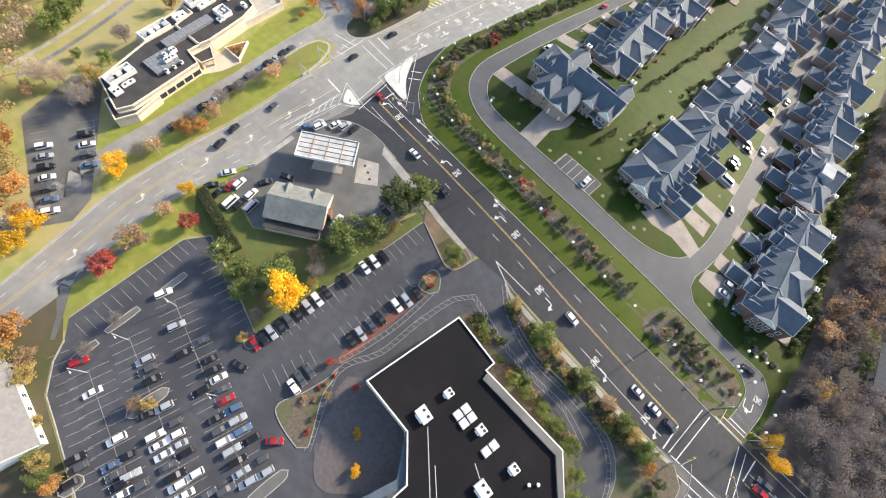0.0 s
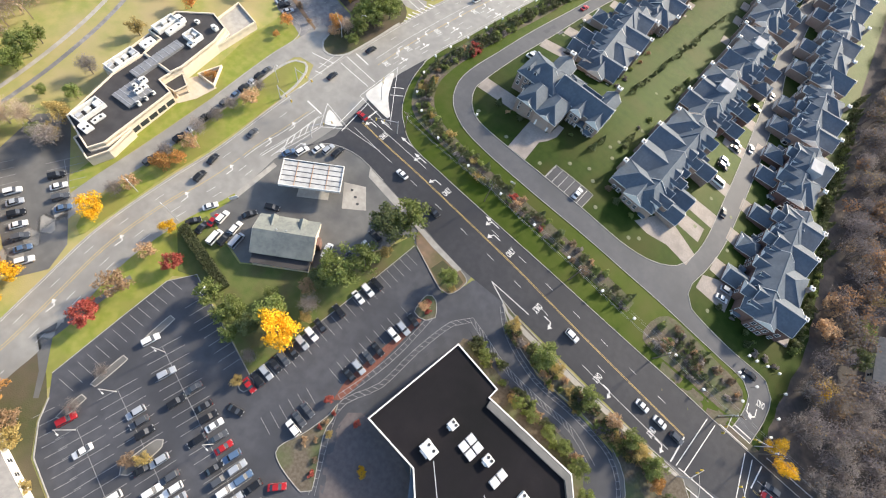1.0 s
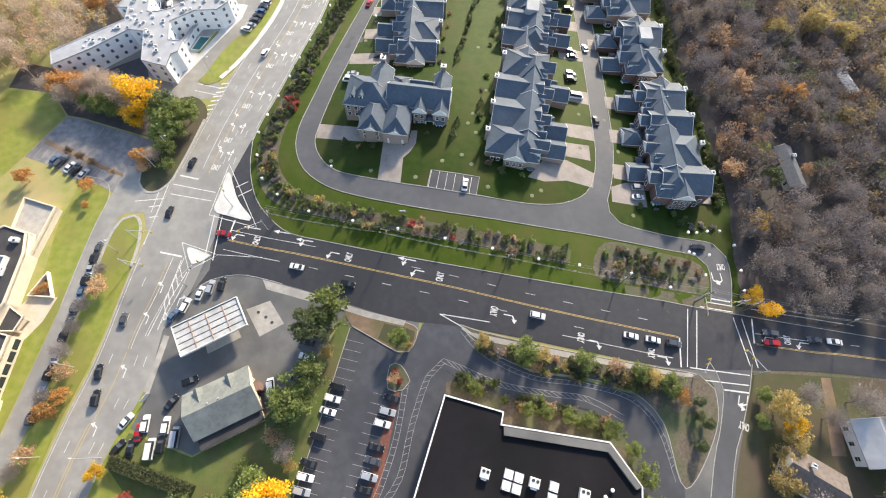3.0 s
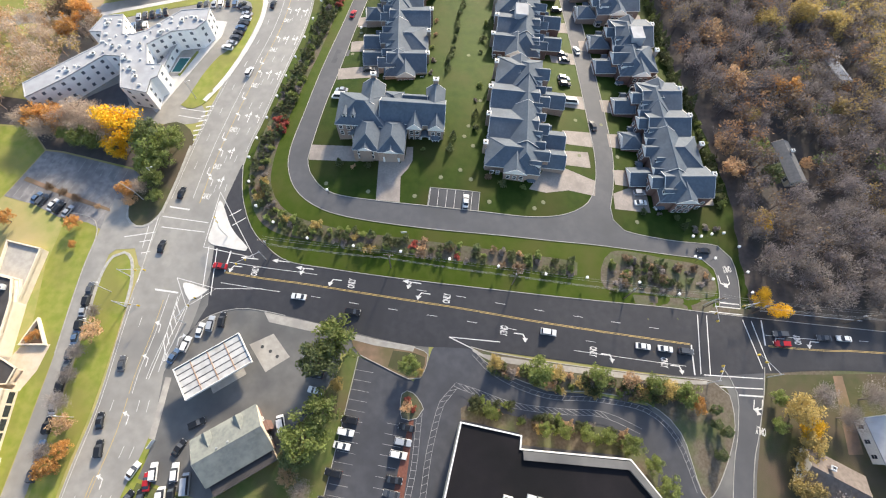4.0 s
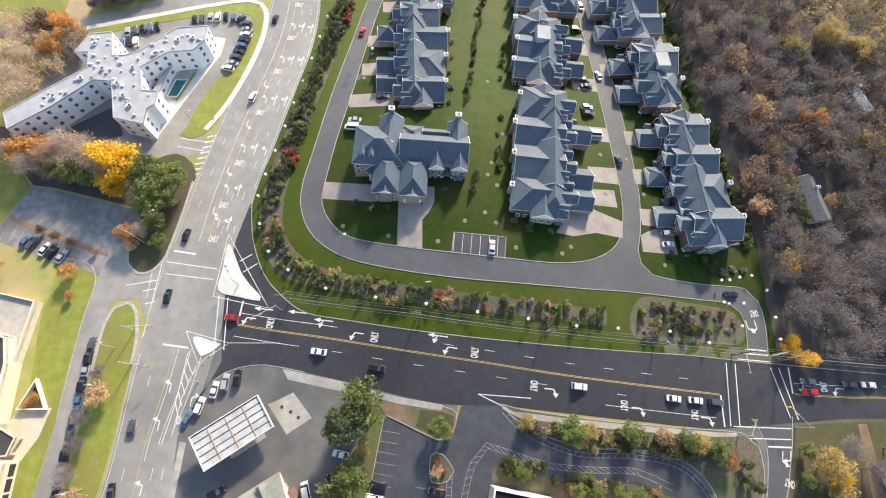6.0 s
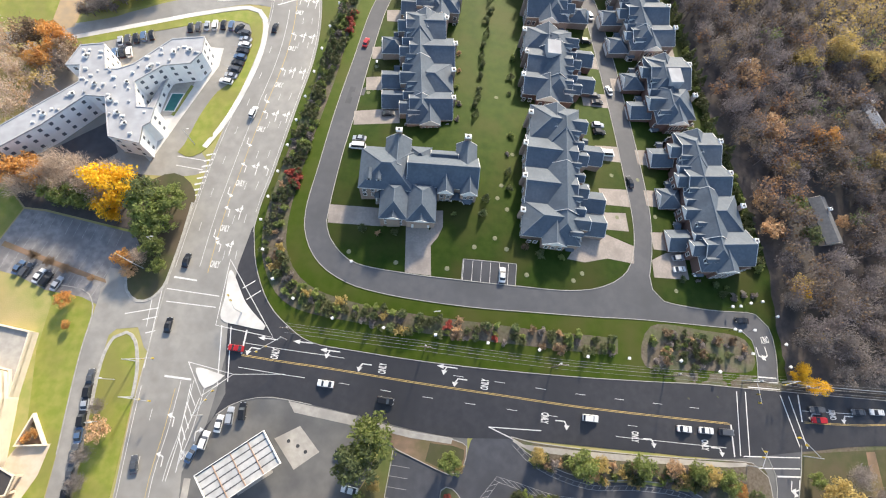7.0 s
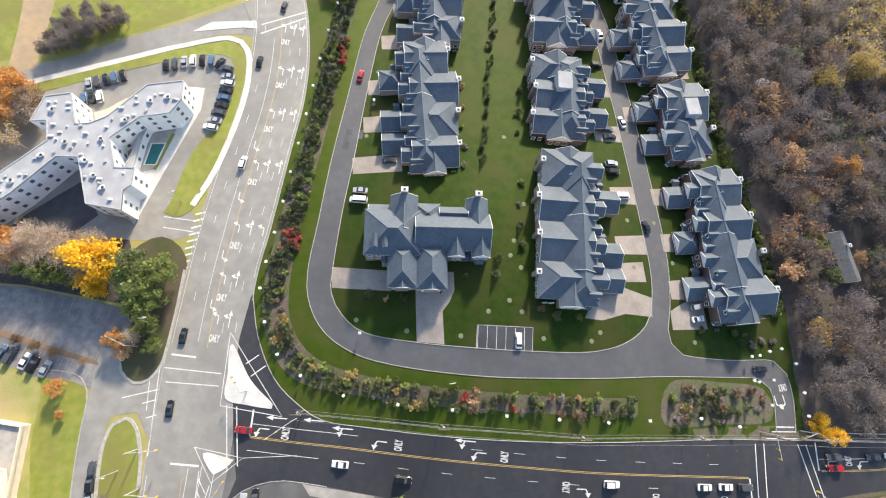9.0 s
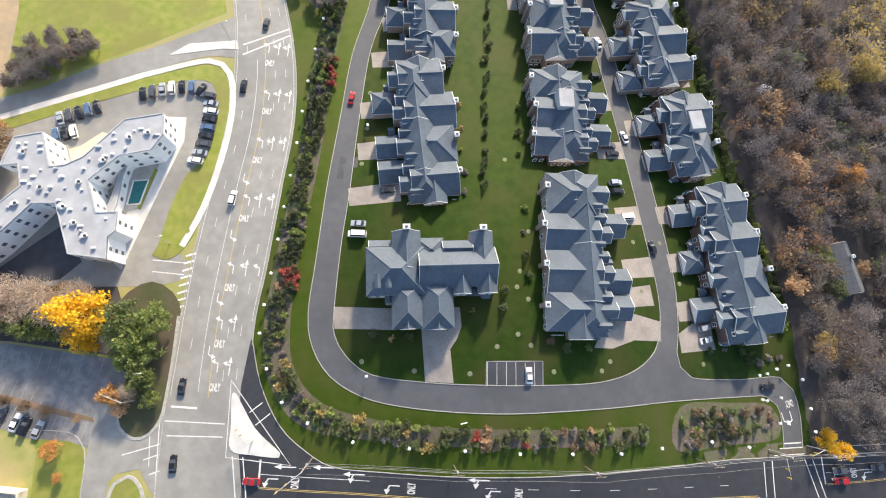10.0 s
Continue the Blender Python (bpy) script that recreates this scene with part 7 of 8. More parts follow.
for kind, x, y, s in (("orange", -141, 172, 1.1), ("russet", -137, 169, 0.8), ("orange", -146, 177, 1.2), ("bare", -139, 164, 0.9), ("orange", -144, 166, 1.1), ("orange", -149, 166, 1.0), ("russet", -150, 174, 1.1), ("bare", -134, 191, 0.55), ("bare", -130.5, 193, 0.6), ("bare", -126.5, 196, 0.6), ("bare", -122, 197.5, 0.6), ("bare", -117.5, 199.5, 0.5), ("russet", -129, 199, 0.5), ("bare", -124, 201.5, 0.6), ("bare", -133, 197, 0.6), ("gold", -120, 203, 0.45)):
    tree(kind, x, y, s, "beyond the hotel car park")
# estate entrance and gardens to the south-east
for kind, x, y, s in (("yellow", 101.5, 50.5, 0.62), ("yellow", 107, 46.8, 0.66), ("gold", 112, 79.5, 0.85), ("yellow", 111, 77, 0.6), ("gold", 103, 17, 0.9), ("gold", 104, 9, 1.0), ("gold", 101, 4, 0.8), ("yellow", 105.5, 12, 0.7), ("green", 99, 21, 0.6), ("bare", 112, 21, 0.8), ("bare", 126, 20, 0.9), ("gold", 98, -2, 0.8), ("bare", 117, 15, 0.7), ("green", 97, 13, 0.6), ("bare", 134, 18, 1.0), ("gold", 96, -12, 0.9), ("bare", 90, -20, 0.9), ("bare", 140, 8, 0.9), ("russet", 132, 1, 0.9, )):
    tree(kind, x, y, s, "near the side street")

# shrubs
def shrub_kit(seed, r, hgt, m, n=240, size=0.21, cone=False):
    rng = np.random.default_rng(seed)
    if cone:
        z = rng.uniform(0, 1, n) ** 1.4
        a = rng.uniform(0, 2 * math.pi, n)
        q = r * (1 - z) * rng.uniform(0.6, 1.05, n) + 0.05
        pts = np.stack([q * np.cos(a), q * np.sin(a), z * hgt + 0.1], 1)
    else:
        pts, _ = crown_points(rng, n, r, 0.0, hgt, 9, 0.5, 0.3)
        pts[:, 2] = np.maximum(pts[:, 2], 0.05)
    return np_mesh("shrub", [leaf_cards(rng, pts, size)], m), leaf_cards(rng, pts, size), m


SHRUBS = {"green": [shrub_kit(21, 1.2, 1.6, L_SHRUB), shrub_kit(22, 0.9, 1.2, L_GREEN)], "dark": [shrub_kit(23, 1.1, 3.0, L_PINE, 260, 0.22, True), shrub_kit(24, 1.1, 1.5, L_PINE)], "russet": [shrub_kit(25, 1.1, 1.3, L_PINK), shrub_kit(26, 1.3, 1.6, L_BROWN)],
          "gold": [shrub_kit(27, 1.2, 1.7, L_GOLD)], "red": [shrub_kit(28, 0.8, 1.0, L_RED)], "grey": [shrub_kit(29, 1.0, 1.1, L_TWIG)]}
SWORD = {"green": "rounded green shrub in the mulch", "dark": "dark evergreen shrub in the mulch", "russet": "russet autumn shrub in the mulch", "gold": "golden autumn shrub in the mulch", "red": "small red shrub in the mulch", "grey": "bare grey shrub in the mulch"}


THICKET = {}


def shrub(kind, x, y, s=1.0, off=0.04):
    me, (v, f), m = trnd.choice(SHRUBS[kind])
    s *= 1.35
    if y > 108 or y < 24 or trnd.random() < 0.12:      # those farther off are joined into one shrubbery
        a = trnd.uniform(0, 2 * math.pi)
        ca, sa = math.cos(a), math.sin(a)
        w = np.stack([v[:, 0] * ca - v[:, 1] * sa + x / s, v[:, 0] * sa + v[:, 1] * ca + y / s, v[:, 2] + (h(x, y) + off) / s], 1) * s
        THICKET.setdefault(m.name, []).append((w, f))
        return
    tagged(link("shrub", me, None, pose(x, y, h(x, y) + off, 0, 0, trnd.uniform(0, 360)) @ Matrix.Diagonal((s, s, s * trnd.uniform(0.8, 1.15), 1))), SWORD[kind], "shrub", "bed shrubs")


BED = curve([(-34, 226), (-42.5, 193), (-49, 160), (-57.5, 125), (-62, 102.5), (-60.5, 90), (-53, 79.5), (-35.5, 73.4), (-17.5, 69.5), (16.7, 64.1), (43, 61)])
s = 0.0
total = length(BED)
while s < total:
    x, y, a = along(BED, s)
    nx, ny = -math.sin(radians(a)), math.cos(radians(a))
    for d in (-2.1, 0.1, 2.0):
        if trnd.random() < 0.86:
            k = trnd.uniform(-0.7, 0.7)
            north = s < 100
            kind = trnd.choice(("dark", "dark", "dark", "green", "green", "green", "grey") if north else ("green", "dark", "green", "green", "gold", "grey", "green", "dark", "green", "russet") if s < 190 else ("green", "dark", "grey", "green", "green", "russet", "green", "green"))
            kind = "red" if trnd.random() < 0.02 else kind
            shrub(kind, x + nx * (d + k), y + ny * (d + k), trnd.uniform(0.7, 1.25) if d else trnd.uniform(0.9, 1.5))
    s += 2.8
for x, y in ((-57.6, 118), (-56, 117), (-57.2, 120.4), (-55.4, 119.6), (-56.4, 122), (-58.6, 121.4), (-40.6, 184), (-40, 187), (-40.8, 190), (-39.4, 193)):
    shrub("red", x, y, 1.3)
for _ in range(60):
    x, y = trnd.uniform(55, 88), trnd.uniform(53.5, 65)
    if y < 66 - (x - 55) * 0.09 and y > 54:
        shrub(trnd.choice(("green", "dark", "grey", "green", "russet")), x, y, trnd.uniform(0.6, 1.1))
for _ in range(120):
    t_ = trnd.uniform(0, 1)
    x = 14 + 60 * t_
    y = 33.6 - 9.5 * t_ + trnd.uniform(-6.5, -1.0) * (0.55 + 0.5 * math.sin(math.pi * t_))
    shrub(trnd.choice(("green", "green", "green", "gold", "grey", "green", "russet")), x, y, trnd.uniform(0.6, 1.2), 0.15)
for _ in range(70):
    t_ = trnd.uniform(0, 1)
    shrub(trnd.choice(("green", "green", "green", "russet", "grey")), 8 + 44 * t_ + trnd.uniform(-1, 1), 20 - 10.5 * t_ + trnd.uniform(-1.2, 3.0), trnd.uniform(0.6, 1.1), 0.1)
for y in (142, 146, 150, 154, 160, 166, 171, 177, 183, 190, 196, 203, 210, 218, 226):
    shrub("dark", 4.2 + (y - 142) * 0.19 + trnd.uniform(-0.5, 0.5), y, trnd.uniform(0.8, 1.1))
for k in range(46):
    y = 86 + 3.2 * k
    shrub(trnd.choice(("dark", "dark", "green")), 100.5 - (0.02 * (y - 86)) + trnd.uniform(-1.2, 1.2) - (3 if y > 140 else 0), y, trnd.uniform(0.9, 1.5))
for x, y in ((-34, 100), (-29, 98), (-24, 98), (4, 103), (5.2, 108), (13, 112), (13.5, 118), (14, 125), (16, 133), (16.5, 91.5), (21, 89), (28, 88.6), (-5, 103), (70, 81.6), (76, 81.5), (82, 80.5), (86, 79.5), (92, 77), (96, 76.5), (88, 76), (84, 77), (-2, 140), (-1, 147), (-1, 155), (0, 163), (0.6, 172), (18, 152), (19, 160), (21, 170)):
    shrub(trnd.choice(("dark", "green", "grey", "russet")), x, y, trnd.uniform(0.6, 1.0))


# clipped hedge on the plot
def clipped_hedge():
    rng = np.random.default_rng(5)
    n = 5200
    L, w, H_ = 24.5, 1.5, 2.6
    u, v, t_ = rng.uniform(0, L, n), rng.uniform(-w, w, n), rng.uniform(0, H_, n)
    face_ = rng.integers(0, 3, n)
    v = np.where(face_ == 0, np.where(rng.uniform(size=n) < 0.5, -w, w), v)
    t_ = np.where(face_ > 0, H_, t_)
    pts = np.stack([u, v, t_], 1) + rng.normal(scale=0.08, size=(n, 3))
    t = thing("hedge", -84.8, -4.2, -15.5, "long clipped green hedge on the grass plot", "hedge")
    link("foliage", np_mesh("foliage", [leaf_cards(rng, pts, 0.24)], L_SHRUB), t)
    part("core", boxes((0.2, -w * 0.9, -1, L - 0.2, w * 0.9, H_ * 0.93)), L_SHRUB, t)


clipped_hedge()


# far woods, too many trees to count
def woods(name, label, places, twig_share, leaf_mat, seed, hgt=(8, 13), n=130, twigs=125, size=0.46, twig_mat=None):
    """Massed trees joined into leaves, twigs and trunks."""
    rng = np.random.default_rng(seed)
    leaves, sticks = [], []
    for x, y in places:
        H_ = rng.uniform(*hgt)
        r = H_ * rng.uniform(0.34, 0.46)
        pts, cl = crown_points(rng, n, r, H_ * 0.3, H_, 16, 0.36, 0.4)
        base = np.array([x, y, h(x, y)])
        if rng.uniform() > twig_share:
            leaves.append(leaf_cards(rng, pts + base, size))
            m = twigs // 3
        else:
            leaves.append(leaf_cards(rng, pts[:n // 8] + base, size * 0.8))
            m = twigs
        tip, _ = crown_points(rng, m * 3, r, H_ * 0.3, H_, 18, 0.42, 0.45)
        d = tip - np.array([0, 0, H_ * 0.35])
        d = d / np.linalg.norm(d, axis=1, keepdims=True) + rng.normal(scale=0.35, size=d.shape)
        sticks.append(leaf_cards(rng, crown_points(rng, m * 3, r * 0.96, H_ * 0.35, H_ * 0.97, 20, 0.42, 0.3)[0] + base, 0.26))
        sticks.append(slivers(rng, tip - d * rng.uniform(0.4, 1.1, (m * 3, 1)) + base, tip + base, rng.uniform(0.035, 0.09, m * 3)))
        k = rng.integers(0, len(cl), 9)
        st = np.stack([np.zeros(9), np.zeros(9), rng.uniform(H_ * 0.25, H_ * 0.5, 9)], 1)
        sticks.append(slivers(rng, st + base, cl[k] + base, np.full(9, 0.09)))
        sticks.append(slivers(rng, np.array([[0, 0, -0.5], [0.02, 0, -0.5]]) + base, np.array([[0, 0, H_ * 0.8], [0, 0.02, H_ * 0.8]]) + base, [0.2, 0.2]))
    ob = tagged(new(name), label, "woods", kind="stuff")
    link("foliage", np_mesh("foliage", leaves, leaf_mat), ob)
    link("twigs", np_mesh("twigs", sticks, twig_mat or L_TWIG), ob)


def scatter(seed, poly, gap, keep=None):
    r = random.Random(seed)
    xs, ys = [p[0] for p in poly], [p[1] for p in poly]
    out = []
    x = min(xs)
    while x < max(xs):
        y = min(ys)
        while y < max(ys):
            px, py = x + r.uniform(-gap, gap) * 0.5, y + r.uniform(-gap, gap) * 0.5
            if inside(px, py, poly) and (keep is None or keep(px, py)):
                out.append((px, py))
            y += gap
        x += gap
    r.shuffle(out)
    return out


clear = lambda x, y: not (121 < x < 137 and 88 < y < 118) and not (161 < x < 171 and 138 < y < 162) and not (115 < x < 122 and 167 < y < 175)
EAST_WOODS = scatter(31, [(100, 330), (98.5, 215), (99.5, 178), (100.5, 147), (103, 121), (106.5, 89), (104.5, 66), (107, 50), (150, 46), (215, 40), (225, 300)], 5.6, clear)
by_kind = {"bare": [], "grey": [], "russet": [], "gold": [], "bright": [], "rust": [], "green": []}
for x, y in EAST_WOODS:
    q = noise.noise(Vector((x * 0.045, y * 0.045, 0.3))) + trnd.uniform(-0.22, 0.22)
    p = noise.noise(Vector((x * 0.06, y * 0.06, 4.7))) + trnd.uniform(-0.2, 0.2)
    e = max(0.0, (x - 128) / 90 + (y - 140) / 200)      # golden crowns take over up the far slope
    if q + e * 0.75 > 0.42:
        by_kind["bright" if e > 0.5 else "gold"].append((x, y))
    elif p > 0.36 - 0.2 * (x < 124) and y > 72:
        by_kind["rust"].append((x, y))
    elif p < -0.5:
        by_kind["green"].append((x, y))
    elif q < -0.12 + 0.2 * (x < 118) and y > 66:
        by_kind["russet"].append((x, y))
    else:
        by_kind["bare" if trnd.random() < (0.6 if y > 75 else 0.3) else "grey"].append((x, y))
woods("woods", "bare purple-grey autumn woods on the hillside", by_kind["bare"], 0.97, L_BROWN, 41, twig_mat=L_BARE, n=70)
woods("woods", "leafless grey-brown trees of the eastern woods", by_kind["grey"], 0.9, L_BROWN, 53, n=70, twig_mat=L_DUN)
woods("woods", "russet trees of the eastern woods", by_kind["russet"], 0.3, L_BROWN, 42, twig_mat=L_BARE)
woods("woods", "dull gold trees among the eastern woods", by_kind["gold"], 0.3, L_OCHRE, 43, twig_mat=L_BARE)
woods("woods", "bright gold trees up the far slope", by_kind["bright"], 0.12, L_GOLD, 55, twig_mat=L_TWIG)
woods("woods", "rust-coloured trees along the forest edge", by_kind["rust"], 0.25, L_RUST, 44, twig_mat=L_BARE)
woods("woods", "scattered evergreens among the eastern woods", by_kind["green"], 0.1, L_PINE, 54, twig_mat=L_BARE)
for kind, x, y, sc in (("russet", 114.7, 163.6, 1.9), ("russet", 118.1, 139.5, 1.7), ("orange", 136.3, 134.5, 1.1), ("gold", 140.3, 170.5, 1.1), ("gold", 158.4, 175.6, 1.2), ("gold", 168.8, 169.6, 1.2), ("gold", 121.1, 123.9, 0.9), ("russet", 105.5, 108.8, 1.4), ("russet", 106, 99.6, 1.4), ("gold", 156.7, 126.9, 1.0), ("russet", 136.5, 102.3, 0.9), ("evergreen", 118.5, 96, 0.8), ("green", 118, 108, 0.8)):
    tree(kind, x, y, sc, "in the bare eastern woods", 0 if kind == "russet" else None)
NW = scatter(32, [(-260, 60), (-162, 62), (-156, 90), (-172, 120), (-160, 128), (-152, 137), (-141, 148), (-137, 160), (-137, 173), (-150, 178), (-215, 172), (-260, 150)], 6.0)
woods("woods", "sunlit orange and tan woods behind the hotel", NW[::2], 0.4, L_PINK, 45, twig_mat=L_TAN)
woods("woods", "bare pale trees behind the hotel", NW[1::2], 0.7, L_GOLD, 46, twig_mat=L_TAN)
W2 = scatter(33, [(-260, -80), (-126, -66), (-118, -54), (-130, -43), (-151, -28), (-160, -14), (-173, 5), (-184, 25), (-180, 45), (-260, 60)], 6.4)
woods("woods", "mixed tan and gold woods west of the office", W2[::2], 0.4, L_GOLD, 47, twig_mat=L_TAN)
woods("woods", "orange and pale woods west of the office", W2[1::2], 0.4, L_PINK, 48, twig_mat=L_TAN)
W3 = scatter(34, [(-138, 189), (-135, 203), (-124, 207), (-112, 210), (-111, 202), (-122, 195), (-128, 190)], 3.6)
woods("woods", "grey thicket beside the far road", W3, 0.75, L_BROWN, 49, (4, 7), twig_mat=L_TWIG)
W4 = scatter(35, [(-44, 240), (-52, 228), (-44, 208), (-37, 214), (-34, 240)], 4.0)
woods("woods", "leafless thicket at the estate's northern edge", W4, 0.7, L_BROWN, 50, (4, 7))
W5 = scatter(36, [(120, 12), (230, 10), (230, -80), (100, -80), (100, -15)], 8.0, lambda x, y: not (118 < x < 138 and 0 < y < 18))
woods("woods", "garden trees beyond the side street", W5, 0.5, L_GOLD, 51)
W6 = scatter(37, [(-300, 190), (-200, 200), (-130, 330), (-60, 330), (-60, 420), (-300, 420)], 9.0)
woods("woods", "distant autumn woods beyond the fields", W6, 0.4, L_GOLD, 52)


# ---------------------------------------------------------------- poles, lamps and small things
def bollard_lamp(x, y):
    """A short post with a white square lantern."""
    t = thing("post_lamp", x, y, trnd.uniform(0, 90), "short dark post with a white square lantern", "lamp", "estate post lamps")
    part("post", tube(bmesh.new(), (0, 0, -0.2), (0, 0, 2.4), 0.07, 0.05, 6), M_DARK, t)
    part("lantern", boxes((-0.32, -0.32, 2.4, 0.32, 0.32, 3.0)), M_TRIM, t, "white square lantern")
    part("cap", prism(bmesh.new(), -0.4, -0.4, 0.4, 0.4, 3.0, 0.2, "x", 0.04), M_TRIM, t)


for x, y in ((-60.7, 84.4), (-54.1, 78.1), (-42.2, 71.7), (-27.2, 68.2), (-12.3, 65.5), (2.7, 62.7), (17.7, 60.3), (32.4, 58), (45.6, 57.2), (62.8, 56), (75.5, 52.4), (88.3, 57.5), (-64.5, 94), (-66, 104), (-64.4, 112), (-62, 121), (-59.6, 131), (-57.4, 141), (-55, 151), (-52.6, 162), (-50.4, 173), (-48, 184), (-45, 196), (-41.5, 208),
             (85, 72.5), (88, 72.6), (92, 73.5), (96.5, 74), (100.6, 69), (101, 60), (100.5, 53), (91, 64.8), (85.5, 64.6), (84, 65.2), (-30, 166), (-37, 88.5)):
    bollard_lamp(x, y)


def street_lamp(x, y, rz, hgt=9.0):
    t = thing("street_lamp", x, y, rz, "tall pale street lamp with a curved arm", "street lamp", "street lamps")
    part("pole", tube(bmesh.new(), (0, 0, -0.3), (0, 0, hgt), 0.14, 0.09, 8), M_METAL, t)
    part("arm", tube(bmesh.new(), (0, 0, hgt - 0.3), (1.6, 0, hgt + 0.4), 0.06, 0.04, 6), M_METAL, t)
    part("lamp_head", box(bmesh.new(), 1.4, -0.15, hgt + 0.3, 2.1, 0.15, hgt + 0.5, 0.04), M_UNIT, t)


for x, y, r in ((-103.8, 57, 0), (-104.2, 46, 0), (-104.6, 20, 0), (-105, -4, 0), (-88.5, -3.5, 180), (-97, 97, 0), (-62, -16, 90), (-60.7, -33.6, 0), (-62.5, -48, 0), (-63, -60, 0), (-33, -43, 0), (-22, -66, 0), (-73, 203, 0), (-92, 134, 0)):
    street_lamp(x, y, r)


def utility_pole(x, y, rz, hgt=11.0, signal=False):
    t = thing("utility_pole", x, y, rz, "weathered wooden utility pole with crossarm and insulators", "utility pole", "utility poles")
    part("pole", tube(bmesh.new(), (0, 0, -0.5), (0, 0, hgt), 0.2, 0.13, 8), M_WOOD, t)
    part("crossarm", boxes((-0.08, -1.4, hgt - 0.8, 0.08, 1.4, hgt - 0.6)), M_WOOD, t)
    for k in (-1.3, -0.6, 0.6, 1.3):
        part("insulator", tube(bmesh.new(), (0, k, hgt - 0.6), (0, k, hgt - 0.35), 0.07, 0.05, 6), M_UNIT, t)
    part("transformer", tube(bmesh.new(), (0.42, 0, hgt - 3.2), (0.42, 0, hgt - 2.2), 0.25, 0.25, 8), M_METAL, t)
    return h(x, y) + hgt - 0.35


POLES = [(-54, 68.3), (-15.5, 61.6), (22, 55.5), (58, 51.6), (84.4, 48.8), (99.4, 46.6), (130, 43.2), (170, 38.6)]
tops = [utility_pole(x, y, 84 if x < 0 else 86) for x, y in POLES]
bm = bmesh.new()
for i in range(len(POLES) - 1):
    for k, dz in ((-1.3, 0), (0.6, 0), (1.3, 0), (0, -2.2), (0.1, -3.0)):
        p, q = Vector((POLES[i][0], POLES[i][1] + k, tops[i] + dz)), Vector((POLES[i + 1][0], POLES[i + 1][1] + k, tops[i + 1] + dz))
        for s in range(8):
            a, b = s / 8, (s + 1) / 8
            pa, pb = p.lerp(q, a), p.lerp(q, b)
            pa.z -= 3.2 * a * (1 - a)
            pb.z -= 3.2 * b * (1 - b)
            tube(bm, pa, pb, 0.025, 0.025, 4)
tagged(part("power_lines", bm, mat("cable_grey", (0.22, 0.22, 0.22), (0.28, 0.28, 0.28), 1.0, 0.6)), "thin sagging overhead power lines", "cable", kind="structure")


def signal_mast(x, y, rz, arm=9.0):
    t = thing("traffic_signal", x, y, rz, "pale steel traffic signal mast with hanging yellow lights", "traffic signal", "traffic signals")
    part("mast", tube(bmesh.new(), (0, 0, -0.3), (0, 0, 7.0), 0.17, 0.12, 8), M_METAL, t)
    part("arm", tube(bmesh.new(), (0, 0, 6.2), (arm, 0, 6.8), 0.11, 0.06, 6), M_METAL, t)
    amber = PAINT_AMBER
    for k in (0.6, 0.95):
        s = part("signal_head", boxes((arm * k - 0.2, -0.2, 5.4, arm * k + 0.2, 0.2, 6.5)), amber, t, "yellow signal housing")
        for z in (5.6, 5.95, 6.3):
            part("lens", tube(bmesh.new(), (arm * k, -0.26, z), (arm * k, -0.2, z), 0.12, 0.12, 8), M_DARK, s)


PAINT_AMBER = mat("signal_yellow", (0.6, 0.42, 0.03), (0.5, 0.35, 0.03), 2, 0.5)
for x, y, r, a in ((-56, 66.4, -150, 8), (-99, 62, 0, 8), (-98, 52, -10, 8), (-101.5, 90, 150, 6), (-78.4, 46.4, 55, 8), (84.6, 49.6, -96, 7), (98.6, 48.6, -170, 5), (99.4, 27, 130, 8), (80, 25.6, 60, 5), (-70, 75, 120, 5)):
    signal_mast(x, y, r, a)

# mulch rings on the lawns
RING = mesh_of(tube(bmesh.new(), (0, 0, 0), (0, 0, 0.06), 0.75, 0.6, 12), "mulch_ring", mat("pale_mulch", (0.22, 0.22, 0.14), (0.15, 0.16, 0.09), 2, 0.95))
for x, y in ((-38.2, 92.6), (-23.6, 88.2), (-8.1, 85.5), (0.6, 92), (10.6, 91.1), (7.2, 94.7), (11.9, 104.4), (9.1, 108.4), (10.8, 113), (15.8, 125.1), (12.9, 150.4), (-28.2, 179.6), (-30.3, 166.2), (-33.1, 153.7), (16.3, 82.9), (31.3, 81.1), (34.5, 83.4), (67.3, 78.2), (50, 103), (51, 119), (61, 118), (64.8, 104)):
    tagged(link("mulch_ring", RING, None, lay(x, y, trnd.uniform(0, 90), 0.03)), "pale round mulch ring on the lawn", "mulch ring", "lawn rings")

# car park islands and the striped walkways by the shop lane
for poly in ([(-67.9, -35), (-66.4, -34.8), (-65.8, -25.6), (-67.4, -25.6)], [(-69.2, -50.4), (-67.8, -50.2), (-67, -40.6), (-68.6, -40.6)], [(-69.2, -60.6), (-67.8, -60.2), (-67.2, -53.4), (-68.8, -53.4)], [(-47.4, -59.6), (-44.6, -60), (-43, -50.8), (-45.4, -50.4)], [(-8, -54.6), (-5.6, -55), (-3.8, -45.4), (-6.2, -45)], [(-38.6, -28.6), (-36.2, -29), (-35.6, -25.8), (-38, -25.2)],
             [(-44.6, -81), (-41.8, -81), (-41.2, -76.2), (-44, -76.2)]):
    isl = curve(poly, 1.0, True)
    kerb(isl, 0.25, 0.2, closed=True)
    drape("car_park_island", isl, 0.16, M_STATION, 3, 0.2, "narrow kerbed concrete island in the car park", "traffic island")
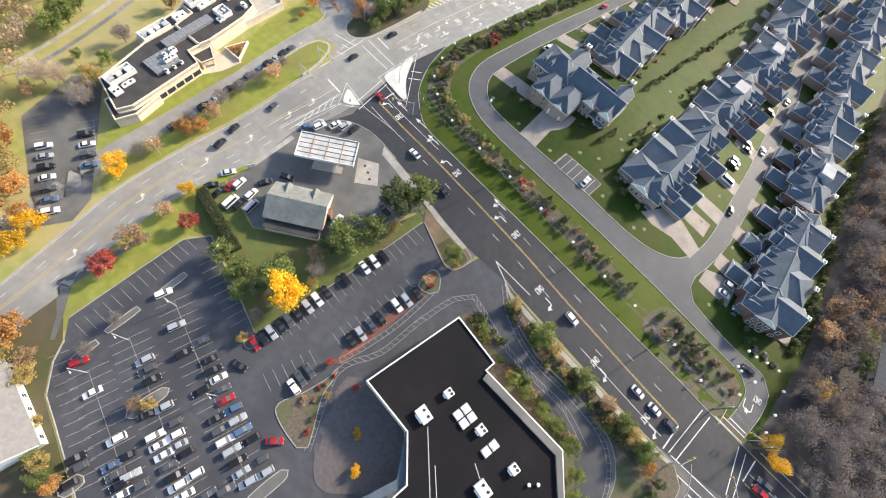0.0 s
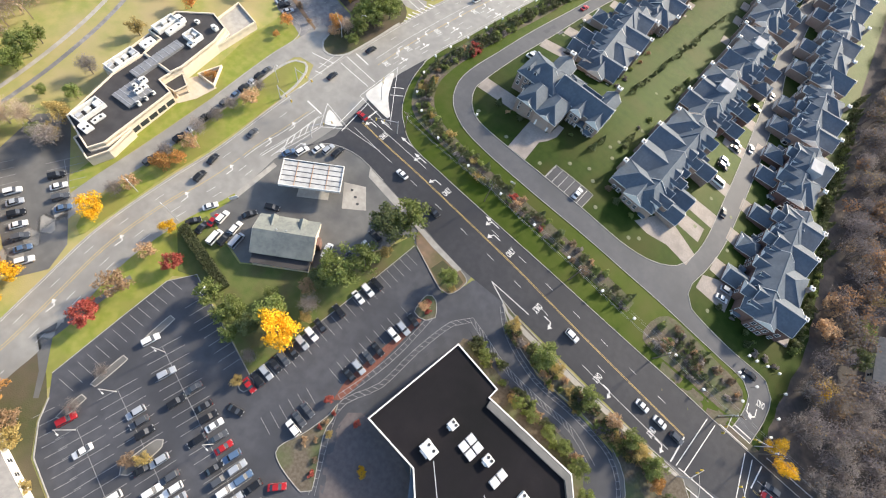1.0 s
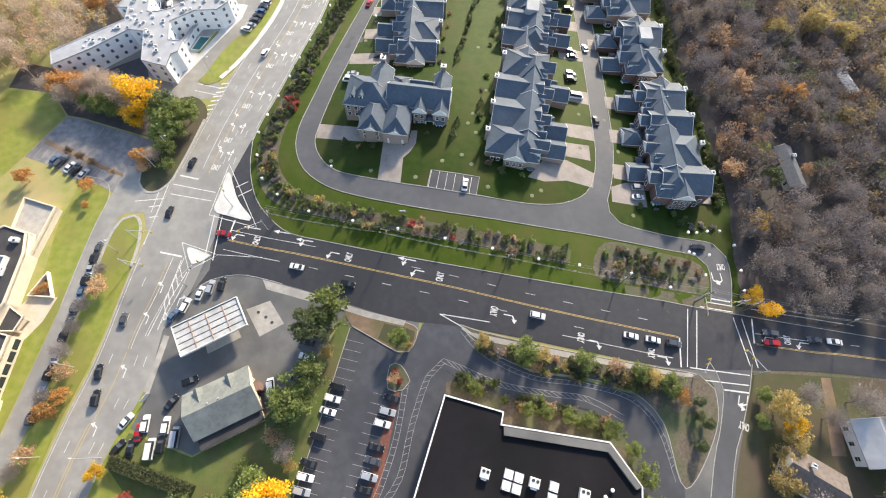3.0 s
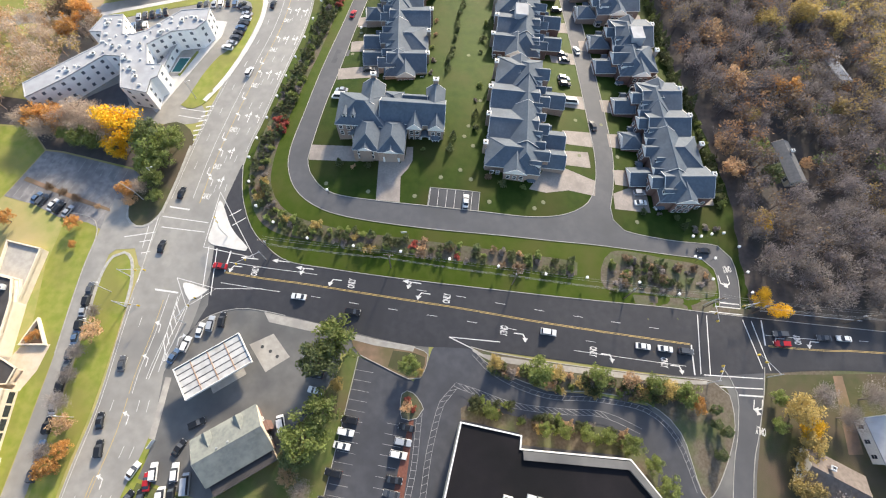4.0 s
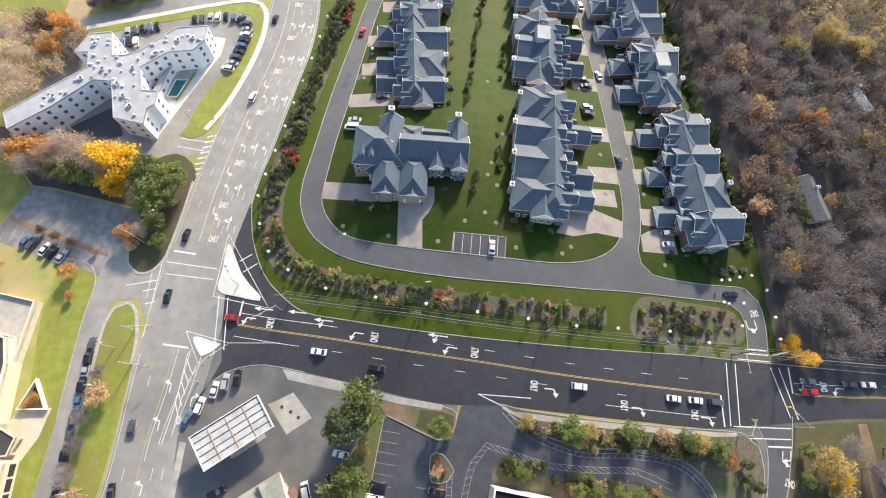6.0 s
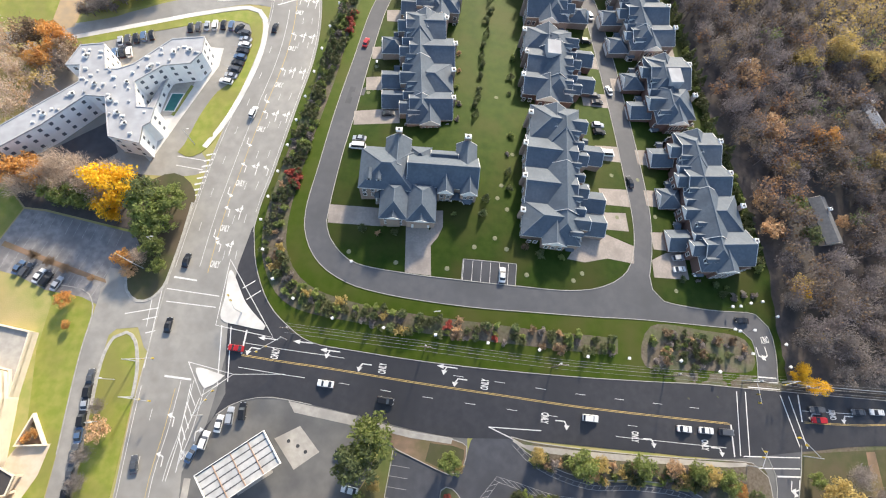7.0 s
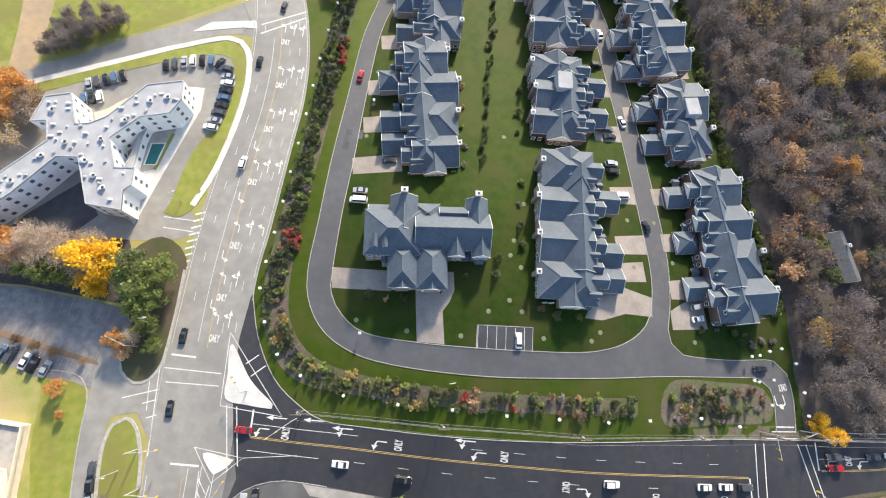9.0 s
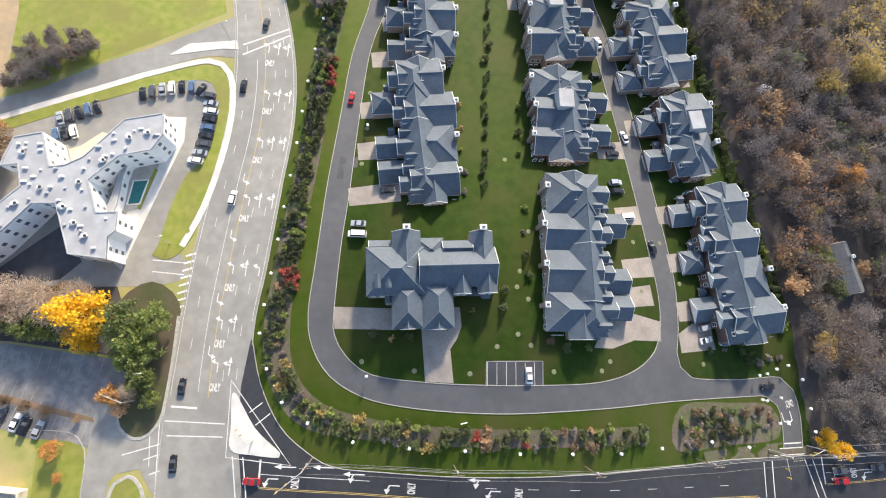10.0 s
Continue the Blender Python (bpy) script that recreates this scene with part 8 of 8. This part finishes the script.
for poly in ([(-11.8, 17.6), (-7.4, 17.6), (-5.6, 20), (-8.6, 24.4), (-11.8, 24.2)], [(-18.6, -35.4), (-15.6, -27), (-13.4, -20), (-13.4, -16.4), (-11.9, -20), (-11.2, -25), (-4.8, -37), (-7, -38.8)]):
    isl = curve(poly, 1.5, True)
    drape("planted_island", isl, 0.2, M_MULCH, 3, 0.2, "kerbed mulch island with low shrubs", "planting bed")
    kerb(isl, closed=True, height=0.26)
WALK = curve([(-2.5, -37), (-9.5, -22), (-10.5, -15.5), (-5, -6), (-2.4, 8), (1.2, 20.5), (4.5, 24.4), (9, 22.5), (20, 18.6), (34, 16.6), (46, 15.6), (56, 11)])
drape("shop_walk", offset(WALK, 1.0) + offset(WALK, -1.0)[::-1], 0.16, M_LOT, skirt=0.2, label="narrow asphalt walk with painted edge along the shops", category="pavement")
edge_runs = [(offset(WALK, 1.05), 0.12), (offset(WALK, 2.6), 0.12)] + [([along(offset(WALK, 1.0), s)[:2], along(offset(WALK, 2.6), s * 1.0)[:2]], 0.12) for s in range(2, int(length(WALK)) - 4, 2)]
LANE_N = curve([(-6, 19), (-7.8, 4), (-11, -8), (-13.6, -15)])
edge_runs += [([along(LANE_N, s)[:2], along(offset(LANE_N, -1.5), s)[:2]], 0.12) for s in range(1, 36, 2)] + [(LANE_N, 0.12), (offset(LANE_N, -1.5), 0.12)]
LANE_B = curve([(10, 36), (16.5, 29.6), (30, 23.9), (45.5, 22.5), (60, 19.2), (68, 11), (71.5, -3)])
edge_runs += [(offset(LANE_B, -0.5), 0.12), (offset(LANE_B, -1.7), 0.12)] + [([along(offset(LANE_B, -0.5), s)[:2], along(offset(LANE_B, -1.7), s)[:2]], 0.12) for s in range(2, 78, 2)]
strips("hatched_edges", edge_runs, 0.12, M_FADED, "white hatched edge lines of the service lanes")
for x, y in ((-8.5, 20), (-10, 22.5), (-13, -22), (-13.4, -24), (-12, -27), (-9, -31), (-7.5, -34), (-12.6, -19), (-14.4, -29)):
    shrub(trnd.choice(("russet", "gold", "green", "red")), x, y, trnd.uniform(0.5, 0.9), 0.2)
drape("red_mulch", curve([(-13.2, -15), (-15.6, -10.6), (-9.6, 17), (-8.4, 17)], 2, True), 0.1, mat("red_mulch", (0.15, 0.055, 0.04), (0.20, 0.085, 0.06), 1.5, 0.95, bump=0.4), label="strip of reddish mulch beside the stalls", category="planting bed")
drape("driveway_lane", [(120.5, 27), (123.5, 27), (121.5, 5), (117, 5)], 0.05, M_SOIL, label="brown gravel drive between the gardens", category="driveway")


# small sign boards and the guard rail seen beside the roads
def sign_board(x, y, rz, w, hh, label, m):
    t = thing("sign_board", x, y, rz, label, "sign")
    part("board", boxes((-w / 2, -0.06, 0.6, w / 2, 0.06, 0.6 + hh)), m, t)
    for s in (-1, 1):
        part("post", boxes((s * w * 0.4 - 0.06, -0.05, -0.4, s * w * 0.4 + 0.06, 0.05, 0.6)), M_DARK, t)


sign_board(-11.5, 72.5, 5, 1.9, 0.9, "small white sign board on the grass", M_TRIM)
sign_board(-80.8, 12.4, 60, 2.6, 1.6, "pale sign board by the filling station", M_UNIT)
RAIL = [(103, 47.6), (117, 46), (139, 43.6)]
f = thing("guard_rail", 103, 47.6, 0, "grey steel guard rail beside the side road", "guard rail")
for k in range(10):
    x, y, a = along(RAIL, 0.5 + k * 3.6)
    part("post", boxes((-0.06, -0.06, -0.3, 0.06, 0.06, 0.8)), M_METAL, f, "", Matrix.Translation((x - 103, y - 47.6, h(x, y) - h(103, 47.6))))
a, b = along(RAIL, 0), along(RAIL, 33.4)
part("rail", tube(bmesh.new(), (0, 0, 0.65), (b[0] - 103, b[1] - 47.6, 0.65 + h(b[0], b[1]) - h(103, 47.6)), 0.12, 0.12, 6), M_METAL, f)

# the farther shrubs, joined
shrubbery = tagged(new("shrubbery"), "mixed evergreen and autumn shrubs in mulched beds", "shrubs", kind="stuff")
for mname, pieces in THICKET.items():
    link("foliage", np_mesh("foliage", pieces, bpy.data.materials[mname]), shrubbery)
